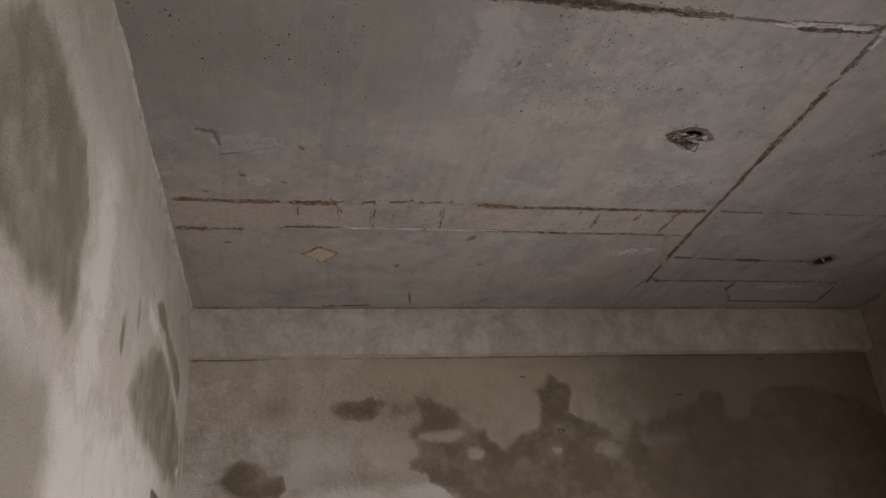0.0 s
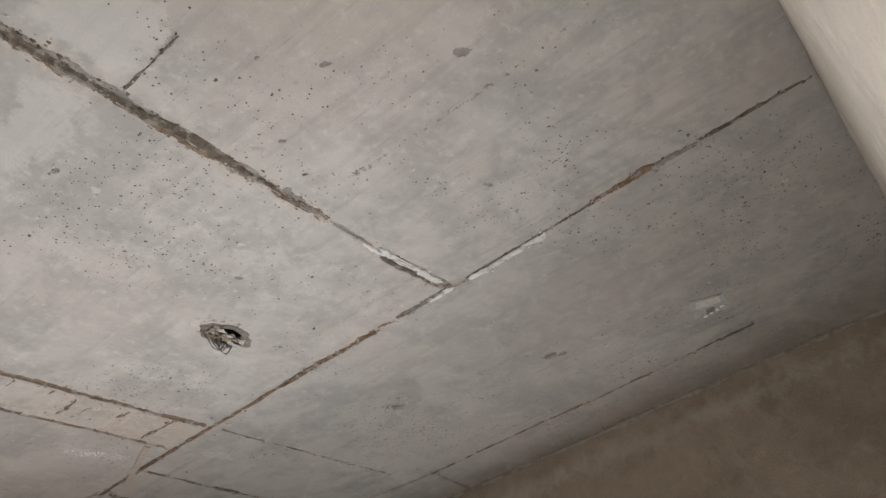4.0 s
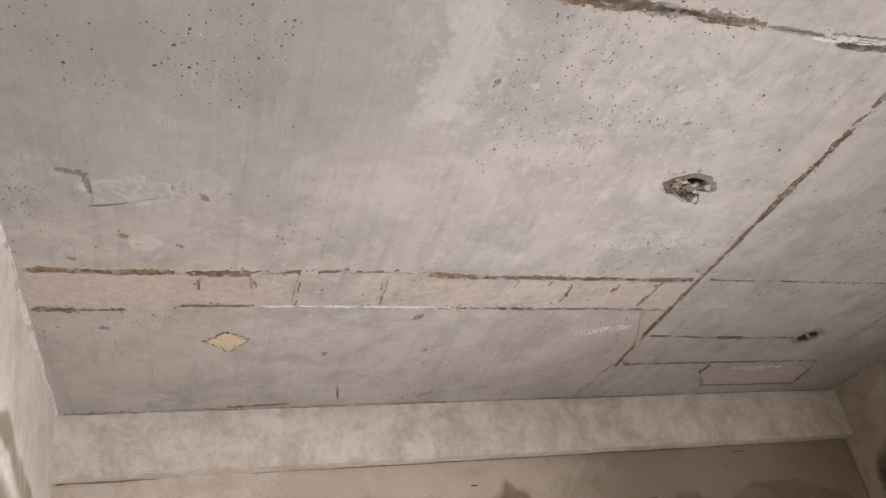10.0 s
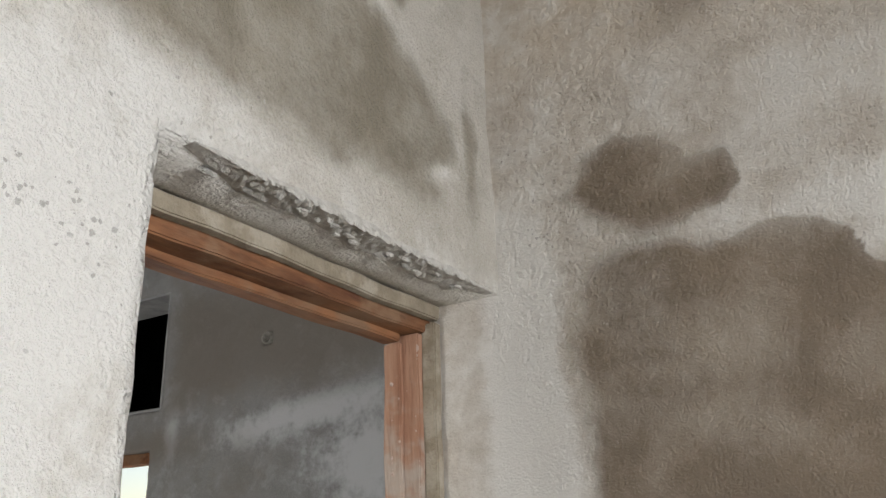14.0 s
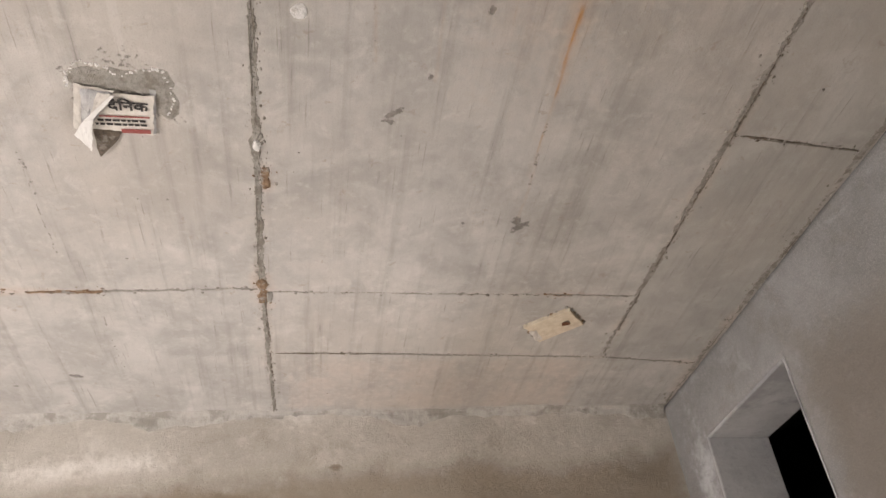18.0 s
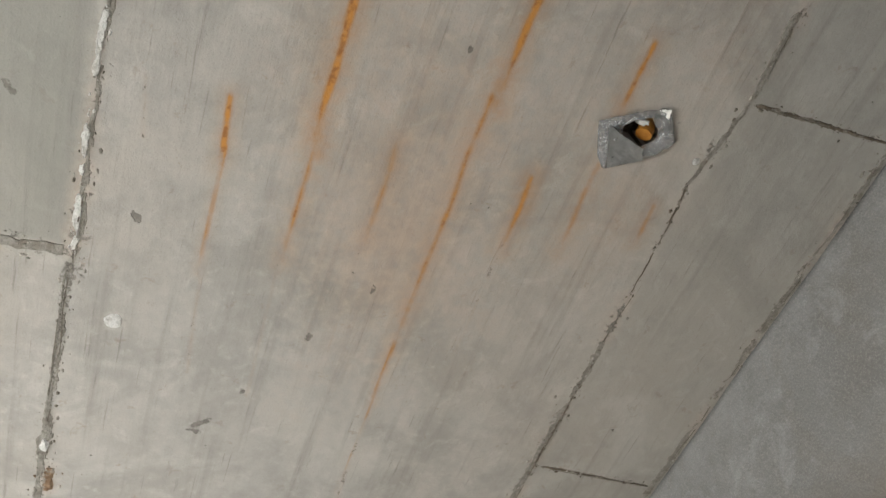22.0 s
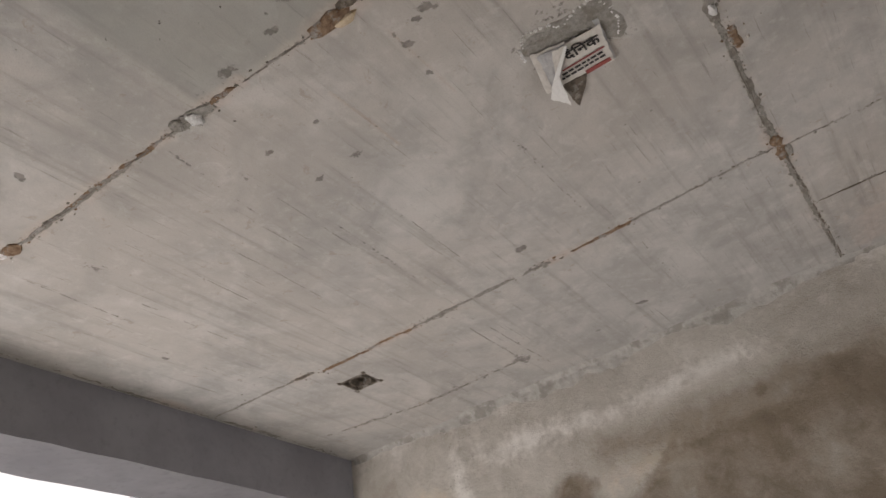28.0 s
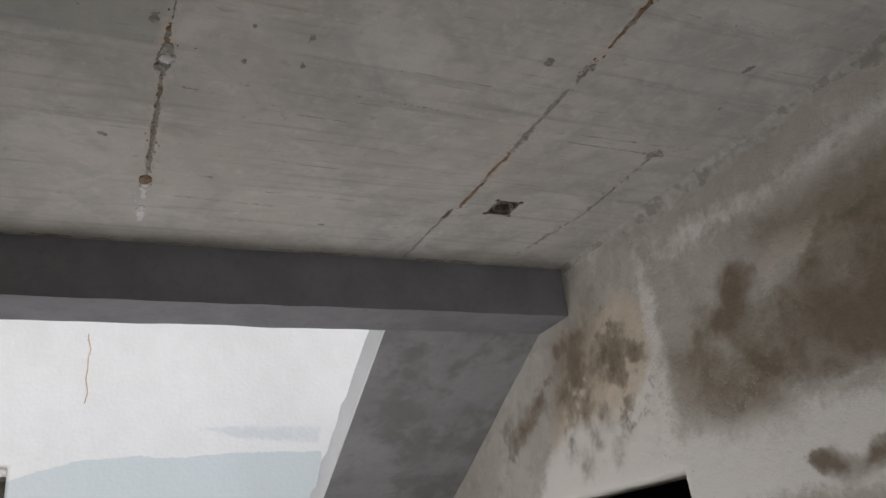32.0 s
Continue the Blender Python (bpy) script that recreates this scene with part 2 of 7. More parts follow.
def concrete(name, base, base2, warm, line_axis, scratch=0.3, pit_share=0.1):
    """Fair-faced slab soffit: marks give rust, brown mortar, pale film and dark spots."""
    n = Nodes(name)
    rust, brown, film, dark = n.marks()
    big, mid, small, fine = n.noise(0.9, 4), n.noise(5.5, 7, 0.62, distort=0.5), n.noise(34, 6, 0.68), n.noise(260, 3, 0.7)
    along = (1.2, 26, 1) if line_axis == "x" else (26, 1.2, 1)
    streak, hair = n.noise(1.0, 5, 0.6, along), n.noise(4.0, 4, 0.7, along)
    edge = n.math("SUBTRACT", n.math("ADD", n.math("MULTIPLY", mid, 0.6), n.math("MULTIPLY", small, 0.5)), 0.55)
    tone = n.mix(n.step(n.math("ADD", mid, n.math("MULTIPLY", n.math("SUBTRACT", small, 0.5), 0.35)), 0.33, 0.67), base, base2)
    tone = n.mix(n.step(n.math("ADD", big, n.math("MULTIPLY", edge, 0.5)), 0.38, 0.66, 0.7), tone, warm)
    tone = n.mix(n.step(n.noise(13, 7, 0.7, distort=0.6), 0.52, 0.7, 0.42), tone, tuple(min(0.8, c * 1.22) for c in base2))
    tone = n.mix(n.step(n.noise(17, 6, 0.7), 0.54, 0.74, 0.38), tone, tuple(c * 0.66 for c in base))
    tone = n.mix(n.step(n.noise(2.6, 6, 0.6, distort=0.8), 0.47, 0.68, 0.36), tone, tuple(c * 0.72 for c in base))
    tone = n.mix(n.step(n.noise(3.3, 6, 0.62, distort=0.6), 0.52, 0.7, 0.45), tone, tuple(min(0.8, c * 1.2) for c in base2))
    tone = n.mix(n.step(streak, 0.5, 0.75, scratch), tone, (0.24, 0.225, 0.2))
    tone = n.mix(n.step(hair, 0.63, 0.71, scratch * 0.75), tone, (0.13, 0.115, 0.095))
    tone = n.mix(n.step(small, 0.54, 0.76, 0.5), tone, (0.54, 0.52, 0.485))
    tone = n.mix(n.step(fine, 0.5, 0.8, 0.45), tone, (0.24, 0.22, 0.19))
    tone = n.mix(n.step(n.noise(19, 6, 0.72, distort=0.5), 0.60, 0.70, 0.45), tone, (0.27, 0.215, 0.165))
    # fifth field darkens the slab: uneven tone with shade put in
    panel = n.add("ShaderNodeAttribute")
    panel.attribute_name = "tone_and_light"
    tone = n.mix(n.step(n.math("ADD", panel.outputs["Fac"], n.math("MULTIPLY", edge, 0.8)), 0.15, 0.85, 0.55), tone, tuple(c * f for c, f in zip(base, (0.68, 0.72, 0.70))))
    film_m = n.step(n.math("ADD", film, n.math("MULTIPLY", edge, 1.5)), 0.40, 0.60, 0.36)
    tone = n.mix(film_m, tone, (0.54, 0.525, 0.49))
    brown_m = n.step(n.math("ADD", brown, n.math("MULTIPLY", edge, 1.3)), 0.30, 0.80, 0.62)
    tone = n.mix(brown_m, tone, n.mix(n.step(small, 0.35, 0.65), (0.41, 0.33, 0.275), (0.49, 0.425, 0.37)))
    rust_a = n.math("MULTIPLY", rust, n.math("ADD", n.math("MULTIPLY", small, 1.3), 0.35))
    tone = n.mix(n.step(rust_a, 0.05, 0.95, 0.92), tone, (0.42, 0.215, 0.075))
    core = n.step(n.math("MULTIPLY", rust, n.math("ADD", n.noise(90, 4, 0.7), 0.45)), 0.52, 0.95, 0.78)
    tone = n.mix(core, tone, n.mix(n.step(n.noise(45, 3), 0.42, 0.62), (0.56, 0.245, 0.045), (0.28, 0.105, 0.028)))
    dark_m = n.step(n.math("ADD", n.math("ADD", dark, n.math("MULTIPLY", edge, 1.2)), n.math("ADD", n.math("MULTIPLY", n.math("SUBTRACT", n.noise(95, 3), 0.5), 0.6), n.math("MULTIPLY", n.math("SUBTRACT", n.noise(42, 3, 0.6, distort=1.0), 0.5), 1.0))), 0.47, 0.64, 0.72)
    tone = n.mix(dark_m, tone, n.mix(n.step(n.noise(50, 3), 0.4, 0.6), (0.095, 0.086, 0.073), (0.18, 0.165, 0.145)))
    groups = n.math("ADD", n.math("MULTIPLY", n.noise(2.1, 3), 0.9), 0.02 if pit_share > 0.05 else -0.16)
    speck = n.math("MAXIMUM", n.dots(140, 0.34, pit_share * 0.7, groups), n.dots(60, 0.24, pit_share * 0.5, groups))
    speck = n.math("MAXIMUM", speck, n.dots(42, 0.12, 0.014, n.math("ADD", n.math("MULTIPLY", n.noise(1.3, 2), 0.3), 0.35)))
    speck = n.math("MAXIMUM", speck, n.dots(30, 0.13, pit_share * 0.5, groups))
    tone = n.mix(n.math("MULTIPLY", n.dots(22, 0.2, pit_share * 0.4, groups), 0.35), tone, (0.60, 0.58, 0.54))
    tone = n.mix(n.math("MULTIPLY", speck, 0.92), tone, (0.07, 0.058, 0.045))
    h = n.math("ADD", n.math("MULTIPLY", fine, 0.25), n.math("MULTIPLY", small, 0.45))
    h = n.math("ADD", h, n.math("MULTIPLY", streak, 0.5))
    h = n.math("ADD", h, n.math("MULTIPLY", speck, -1.2))
    h = n.math("ADD", h, n.math("MULTIPLY", dark_m, -0.8))
    return n.done(tone, 0.82, n.bump(h, 0.5, 0.006))


PLASTER_A = plaster("cement_plaster_warm", (0.46, 0.41, 0.345), (0.54, 0.475, 0.395), (0.225, 0.172, 0.120), (0.68, 0.65, 0.60))
PLASTER_BEAM = plaster("cement_plaster_beam", (0.50, 0.44, 0.375), (0.60, 0.53, 0.455), (0.27, 0.215, 0.165), (0.74, 0.70, 0.64), 0.8, 0.6)
PLASTER_SAND = plaster("sand_faced_plaster", (0.45, 0.41, 0.345), (0.52, 0.48, 0.42), (0.235, 0.20, 0.145), (0.66, 0.63, 0.58), 1.9, 0.7, 0.10)
PLASTER_B = plaster("cement_plaster_grey", (0.42, 0.39, 0.342), (0.495, 0.465, 0.415), (0.205, 0.160, 0.112), (0.74, 0.71, 0.66), 1.0, 0.5, 0.03, (0.66, 0.56, 0.43))
# darker copy for the window wall: damp, plus shade put into the colours
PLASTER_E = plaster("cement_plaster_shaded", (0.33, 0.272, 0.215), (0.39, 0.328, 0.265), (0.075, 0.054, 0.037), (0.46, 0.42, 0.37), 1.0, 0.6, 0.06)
PLASTER_N = plaster("cement_plaster_cool", (0.215, 0.212, 0.21), (0.285, 0.283, 0.285), (0.175, 0.15, 0.122), (0.50, 0.505, 0.515), 0.8, 0.6)
SLAB_A = concrete("slab_soffit_warm", (0.325, 0.308, 0.284), (0.425, 0.402, 0.37), (0.425, 0.375, 0.335), "y", 0.3, 0.095)
SLAB_B = concrete("slab_soffit_grey", (0.355, 0.342, 0.318), (0.465, 0.448, 0.42), (0.44, 0.405, 0.36), "x", 0.5, 0.05)


def simple(name, a, b, scale=18, rough=0.8, bump=0.3, metal=0.0, stretch=None, c=None):
    n = Nodes(name)
    f, g = n.noise(scale, 6, 0.62, stretch), n.noise(scale * 7, 4, 0.6, stretch)
    tone = n.mix(n.step(f, 0.3, 0.7), a, b)
    if c:
        tone = n.mix(n.step(n.noise(scale * 0.4, 5, 0.65), 0.5, 0.62), tone, c)
    tone = n.mix(n.step(g, 0.5, 0.8, 0.3), tone, tuple(v * 0.5 for v in a))
    return n.done(tone, rough, n.bump(n.math("ADD", f, n.math("MULTIPLY", g, 0.6)), bump, 0.006), metal)


WOOD = simple("raw_red_wood", (0.08, 0.030, 0.014), (0.255, 0.115, 0.05), 7, 0.75, 0.7, 0, (3, 0.5, 3), (0.20, 0.115, 0.065))
WOOD_UP = simple("raw_red_wood_upright", (0.25, 0.122, 0.072), (0.37, 0.215, 0.14), 9, 0.8, 0.7, 0, (3, 3, 0.4), (0.36, 0.29, 0.235))
MORTAR = simple("brown_mortar", (0.15, 0.09, 0.052), (0.31, 0.215, 0.14), 70, 0.95, 0.9, 0, None, (0.33, 0.31, 0.28))
MORTAR_GREY = simple("grey_mortar", (0.25, 0.235, 0.205), (0.37, 0.35, 0.315), 70, 0.95, 0.9, 0, None, (0.235, 0.215, 0.185))
MORTAR_DARK = simple("dark_joint", (0.10, 0.083, 0.064), (0.19, 0.155, 0.12), 70, 0.95, 0.9, 0, None, (0.30, 0.275, 0.24))
JOINT_SHADE = simple("shaded_joint", (0.15, 0.135, 0.112), (0.24, 0.215, 0.18), 70, 0.95, 0.9)
MORTAR_PALE = simple("pale_mortar", (0.40, 0.37, 0.325), (0.54, 0.51, 0.46), 60, 0.95, 0.8)
LIME = simple("white_putty", (0.86, 0.85, 0.83), (0.68, 0.67, 0.64), 90, 0.35, 0.9, 0, None, (0.52, 0.50, 0.46))
DARK = simple("dark_void", (0.012, 0.011, 0.01), (0.02, 0.018, 0.016), 20, 0.95)
# the far rooms' dimness is put into this low plaster colour
DIMMED_PLASTER = simple("dim_room_plaster", (0.11, 0.11, 0.11), (0.16, 0.16, 0.155), 6, 0.95)
STAIR = simple("grey_concrete", (0.235, 0.23, 0.235), (0.30, 0.295, 0.30), 3.5, 0.9, 0.4, 0, None, (0.20, 0.19, 0.19))
# darker than the stair's concrete: the backlit face's shade is put in
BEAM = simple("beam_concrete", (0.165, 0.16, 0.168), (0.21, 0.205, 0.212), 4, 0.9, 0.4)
BEAM_FOOT = simple("beam_soffit_concrete", (0.36, 0.355, 0.345), (0.46, 0.45, 0.44), 9, 0.9, 0.5)
FLOOR = simple("cement_floor", (0.19, 0.175, 0.15), (0.26, 0.245, 0.215), 4, 0.9, 0.4)
EARTH = simple("dusty_ground", (0.34, 0.30, 0.24), (0.42, 0.37, 0.30), 2, 0.95, 0.5)
STEEL = simple("painted_steel", (0.09, 0.085, 0.08), (0.15, 0.14, 0.13), 30, 0.55, 0.2, 0.6)
PVC = simple("orange_conduit", (0.42, 0.17, 0.03), (0.52, 0.24, 0.05), 20, 0.5, 0.1)
# darker red for the inside of the light box
PVC_DARK = simple("dark_red_conduit", (0.12, 0.045, 0.02), (0.20, 0.08, 0.03), 20, 0.6, 0.2)
FOIL_GREY = simple("grey_foil_back", (0.22, 0.225, 0.225), (0.30, 0.305, 0.305), 30, 0.45, 0.3, 0.4)
PAPER = simple("old_newspaper", (0.62, 0.59, 0.54), (0.52, 0.49, 0.44), 35, 0.9, 0.3)
INK = simple("newspaper_ink", (0.035, 0.032, 0.032), (0.06, 0.055, 0.05), 50, 0.9)
RED_INK = simple("newspaper_red", (0.24, 0.06, 0.05), (0.30, 0.09, 0.08), 50, 0.9)
# bright and dark flecks put the foil's glints into its colour
FOIL = simple("silver_laminate", (0.78, 0.78, 0.79), (0.26, 0.27, 0.28), 110, 0.22, 0.9, 0.9)
CRACK = simple("rust_line", (0.55, 0.33, 0.17), (0.65, 0.45, 0.28), 40, 0.9, 0.2)
CREAM = simple("cream_board", (0.64, 0.57, 0.45), (0.54, 0.46, 0.34), 45, 0.85, 0.4)
PLY = simple("pale_plywood", (0.50, 0.39, 0.255), (0.58, 0.48, 0.345), 30, 0.8, 0.3, 0, (1, 5, 1))
WIRE = simple("bare_wire", (0.10, 0.09, 0.08), (0.2, 0.18, 0.16), 60, 0.4, 0.1, 0.7)
WHITE = simple("white_plastic", (0.75, 0.74, 0.71), (0.68, 0.67, 0.64), 20, 0.5, 0.1)


def limewash(name):
    n = Nodes(name)
    blue, grey, crack, edge = n.marks()
    small, mid = n.noise(30, 5), n.noise(4, 6, 0.6)
    wob = n.math("SUBTRACT", n.math("ADD", n.math("MULTIPLY", mid, 0.7), n.math("MULTIPLY", small, 0.3)), 0.5)
    tone = n.mix(n.step(mid, 0.3, 0.7), (0.84, 0.84, 0.825), (0.88, 0.88, 0.87))
    tone = n.mix(n.step(n.math("ADD", blue, wob), 0.46, 0.56, 0.75), tone, (0.60, 0.68, 0.70))
    tone = n.mix(n.step(n.math("ADD", grey, wob), 0.5, 0.75, 0.5), tone, (0.60, 0.66, 0.68))
    tone = n.mix(crack, tone, (0.50, 0.27, 0.11))
    return n.done(tone, 0.9, n.bump(small, 0.3))


WHITEWASH = limewash("white_limewash")


# ---- numbers over a surface ----
def lattice(i, j, seed):
    h = (i * 374761393 + j * 668265263 + seed * 974634777) & 0xFFFFFFFF
    h = ((h ^ (h >> 13)) * 1274126177) & 0xFFFFFFFF
    return ((h ^ (h >> 16)) & 0xFFFF) / 65535.0


def grainy(x, y, scale, seed, octaves=4):
    """Smooth fractal numbers from 0 to 1 over arrays x and y, in metres."""
    total, weight, amp = 0.0, 0.0, 1.0
    for k in range(octaves):
        a, b = np.asarray(x) * scale * 2**k, np.asarray(y) * scale * 2**k
        i, j = np.floor(a).astype(np.int64), np.floor(b).astype(np.int64)
        u, v = a - i, b - j
        u, v = u * u * (3 - 2 * u), v * v * (3 - 2 * v)
        s = seed + 17 * k
        low = lattice(i, j, s) * (1 - u) + lattice(i + 1, j, s) * u
        high = lattice(i, j + 1, s) * (1 - u) + lattice(i + 1, j + 1, s) * u
        total, weight, amp = total + amp * (low * (1 - v) + high * v), weight + amp, amp * 0.55
    return total / weight


def inside(u, v, pts, soft):
    """0.5 on the outline of a polygon, rising to 1 inside and falling to 0 outside over soft metres."""
    best, odd = np.full(u.shape, 1e9), np.zeros(u.shape, bool)
    for (x0, y0), (x1, y1) in zip(pts, pts[1:] + pts[:1]):
        dx, dy = x1 - x0, y1 - y0
        k = np.clip(((u - x0) * dx + (v - y0) * dy) / (dx * dx + dy * dy + 1e-12), 0, 1)
        best = np.minimum(best, np.hypot(u - x0 - k * dx, v - y0 - k * dy))
        crosses = ((y0 > v) != (y1 > v)) & (u < x0 + (v - y0) * dx / (dy if abs(dy) > 1e-9 else 1e-9))
        odd ^= crosses
    return np.clip(0.5 + np.where(odd, best, -best) / (2 * soft), 0, 1)


def blob(u, v, x, y, rx, ry, turn=0.0, soft=0.5):
    c, s = math.cos(radians(turn)), math.sin(radians(turn))
    a, b = (u - x) * c + (v - y) * s, (v - y) * c - (u - x) * s
    return np.clip(0.5 + (1 - np.hypot(a / rx, b / ry)) * soft, 0, 1)


def line(u, v, x0, y0, x1, y1, wide):
    dx, dy = x1 - x0, y1 - y0
    k = np.clip(((u - x0) * dx + (v - y0) * dy) / (dx * dx + dy * dy), 0, 1)
    return np.clip(1 - np.hypot(u - x0 - k * dx, v - y0 - k * dy) / wide, 0, 1)


# ---- building meshes ----
def mesh_of(name, verts, faces, material, smooth=False):
    me = bpy.data.meshes.new(name)
    me.from_pydata([tuple(v) for v in verts], [], [tuple(f) for f in faces])
    me.materials.append(material)
    if smooth:
        me.polygons.foreach_set("use_smooth", [True] * len(me.polygons))
    me.update()
    return me


def steps(lo, hi, size, cuts=()):
    """Even steps from lo to hi with lines at every cut."""
    marks = sorted({lo, hi, *[c for c in cuts if lo < c < hi]})
    out = [lo]
    for a, b in zip(marks, marks[1:]):
        out += list(np.linspace(a, b, max(1, round((b - a) / size)) + 1)[1:])
    return np.array(out)


def slab(name, plane, face, back, us, vs, openings, paint, material, relief=0.003, seed=1, label="", kind="structure", lip=0.0, rear_side=True, swell=None):
    """A wall or ceiling with thickness. plane 'x', 'y' or 'z' is its normal; face is the seen side, back the other.
    openings: (u0, u1, v0, v1) or a function of cell centres. paint gives the four marks over the face."""
    nu, nv = len(us), len(vs)
    u, v = np.meshgrid(us, vs, indexing="ij")
    out = 1.0 if face > back else -1.0
    bump = (grainy(u, v, 2.2, seed, 3) - 0.5) * relief * 2 + (grainy(u, v, 17, seed + 5, 2) - 0.5) * relief * 0.7
    rim = np.zeros(u.shape)
    for u0, u1, v0, v1 in openings if not callable(openings) else ():
        d = np.hypot(np.maximum(np.maximum(u0 - u, u - u1), 0), np.maximum(np.maximum(v0 - v, v - v1), 0))
        rim = np.maximum(rim, np.clip(1 - d / 0.03, 0, 1))
    bump = bump - rim * lip * grainy(u, v, 40, seed + 9, 2)
    if swell:
        bump = bump + swell(u, v)
    cu, cv = (u[:-1, :-1] + u[1:, 1:]) / 2, (v[:-1, :-1] + v[1:, 1:]) / 2
    hole = np.zeros(cu.shape, bool)
    if callable(openings):
        hole = openings(cu, cv)
    else:
        for u0, u1, v0, v1 in openings:
            hole |= (cu > u0) & (cu < u1) & (cv > v0) & (cv < v1)
    order = {"x": lambda n, a, b: np.stack([n, a, b], -1), "y": lambda n, a, b: np.stack([a, n, b], -1), "z": lambda n, a, b: np.stack([a, b, n], -1)}[plane]
    front = order(face + bump * out, u, v).reshape(-1, 3)
    rear = order(np.full(u.shape, back), u, v).reshape(-1, 3)
    idx = np.arange(nu * nv).reshape(nu, nv)
    a, b, c, d = idx[:-1, :-1], idx[1:, :-1], idx[1:, 1:], idx[:-1, 1:]
    solid = ~hole
    flip = (out > 0) == (plane == "y")
    quad = np.stack([a, b, c, d], -1)[solid]
    quads = [quad[:, ::-1] if flip else quad]
    if rear_side:
        quads.append((quad if flip else quad[:, ::-1]) + nu * nv)
    pad = np.pad(solid, 1)
    for s, (p, q) in ((pad[:-2, 1:-1], (a, d)), (pad[2:, 1:-1], (c, b)), (pad[1:-1, :-2], (b, a)), (pad[1:-1, 2:], (d, c))):
        e = solid & ~s
        w = np.stack([p[e], q[e], q[e] + nu * nv, p[e] + nu * nv], -1)
        quads.append(w[:, ::-1] if flip else w)
    faces = np.concatenate(quads)
    me = bpy.data.meshes.new(name)
    verts = np.concatenate([front, rear])
    me.vertices.add(len(verts))
    me.vertices.foreach_set("co", verts.ravel())
    me.loops.add(faces.size)
    me.loops.foreach_set("vertex_index", faces.ravel())
    me.polygons.add(len(faces))
    me.polygons.foreach_set("loop_start", np.arange(len(faces)) * 4)
    me.update(calc_edges=True)
    me.attributes.new("marks", "FLOAT_COLOR", "POINT")
    values = np.zeros((len(verts), 4))
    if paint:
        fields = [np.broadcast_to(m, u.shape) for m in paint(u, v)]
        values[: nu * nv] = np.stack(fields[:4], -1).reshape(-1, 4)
        # a fifth field adds tone with light or shade put into it
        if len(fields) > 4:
            me.attributes.new("tone_and_light", "FLOAT", "POINT").data.foreach_set("value", np.concatenate([fields[4].ravel(), np.zeros(nu * nv)]))
    me.attributes["marks"].data.foreach_set("color", values.ravel())
    me.materials.append(material)
    me.validate()
    return tagged(new(name, me), label, kind=kind)


def box_bm(bm, lo, hi, m=None):
    got = bmesh.ops.create_cube(bm, size=1.0)["verts"]
    size, mid = [b - a for a, b in zip(lo, hi)], [(a + b) / 2 for a, b in zip(lo, hi)]
    for vert in got:
        vert.co = Vector([c * s + o for c, s, o in zip(vert.co, size, mid)])
        if m:
            vert.co = m @ vert.co
    return got


def part(name, bm, material, parent=None, label="", smooth=False):
    me = bpy.data.meshes.new(name)
    bm.to_mesh(me)
    bm.free()
    me.materials.append(material)
    if smooth:
        me.polygons.foreach_set("use_smooth", [True] * len(me.polygons))
    ob = new(name, me)
    if parent:
        ob.parent = parent
    if label:
        ob["label"] = label
    return ob


def box(name, lo, hi, material, parent=None, label="", bevel=0.004, rough=0.0, seed=0):
    """A box with worn edges; rough shifts its points a little."""
    bm = bmesh.new()
    box_bm(bm, lo, hi)
    if bevel:
        bmesh.ops.bevel(bm, geom=bm.edges[:], offset=bevel, segments=2, affect="EDGES")
    if rough:
        longest = max(range(3), key=lambda k: hi[k] - lo[k])
        n = max(2, int((hi[longest] - lo[longest]) / 0.04))
        for k in range(1, n):
            co, no = [0, 0, 0], [0, 0, 0]
            co[longest], no[longest] = lo[longest] + (hi[longest] - lo[longest]) * k / n, 1
            bmesh.ops.bisect_plane(bm, geom=bm.verts[:] + bm.edges[:] + bm.faces[:], plane_co=co, plane_no=no)
        for vert in bm.verts:
            vert.co += Vector([noise.noise(vert.co * 9 + Vector((k * 7 + seed, seed, 0))) * rough for k in range(3)])
    return part(name, bm, material, parent, label)


def thing(name, place, label, category, group="", kind=""):
    ob = new(name)
    ob.location = place
    ob.empty_display_size = 0.05
    return tagged(ob, label, category, group, kind)


def under(child, parent):
    """Parent a mesh built in world places."""
    child.parent = parent
    child.matrix_parent_inverse = Matrix.Translation(parent.location).inverted()
    return child


def tube_of(points, radius, sides=6):
    bm = bmesh.new()
    pts = [Vector(p) for p in points]
    rings = []
    for i, p in enumerate(pts):
        way = (pts[min(i + 1, len(pts) - 1)] - pts[max(i - 1, 0)]).normalized()
        side = way.orthogonal().normalized()
        rings.append([bm.verts.new(p + (Matrix.Rotation(2 * math.pi * k / sides, 3, way) @ side) * radius) for k in range(sides)])
    for lo, hi in zip(rings, rings[1:]):
        for k in range(sides):
            a, b, c, d = lo[k], lo[(k + 1) % sides], hi[(k + 1) % sides], hi[k]
            bm.faces.new((a, b, c, d))
    for ring in (rings[0][::-1], rings[-1]):
        bm.faces.new(ring)
    bmesh.ops.recalc_face_normals(bm, faces=bm.faces[:])
    return bm


# ---- the plan ----
H = 3.15                               # slab soffit
AX0, AX1, AY0, AY1 = -2.40, 1.62, -1.20, 2.45   # first room
BX0, BX1, BY0, BY1 = -5.81, -2.65, -0.18, 3.73  # second room
FINE = 0.016


def up(z0, z1, fine_from, cuts):
    low = steps(z0, fine_from, 0.15, [c for c in cuts if c < fine_from])
    return np.concatenate([low[:-1], steps(fine_from, z1, FINE, [c for c in cuts if c > fine_from])])


def zero(u):
    return np.zeros(u.shape)


def top(*fields):
    out = fields[0]
    for f in fields[1:]:
        out = np.maximum(out, f)
    return out


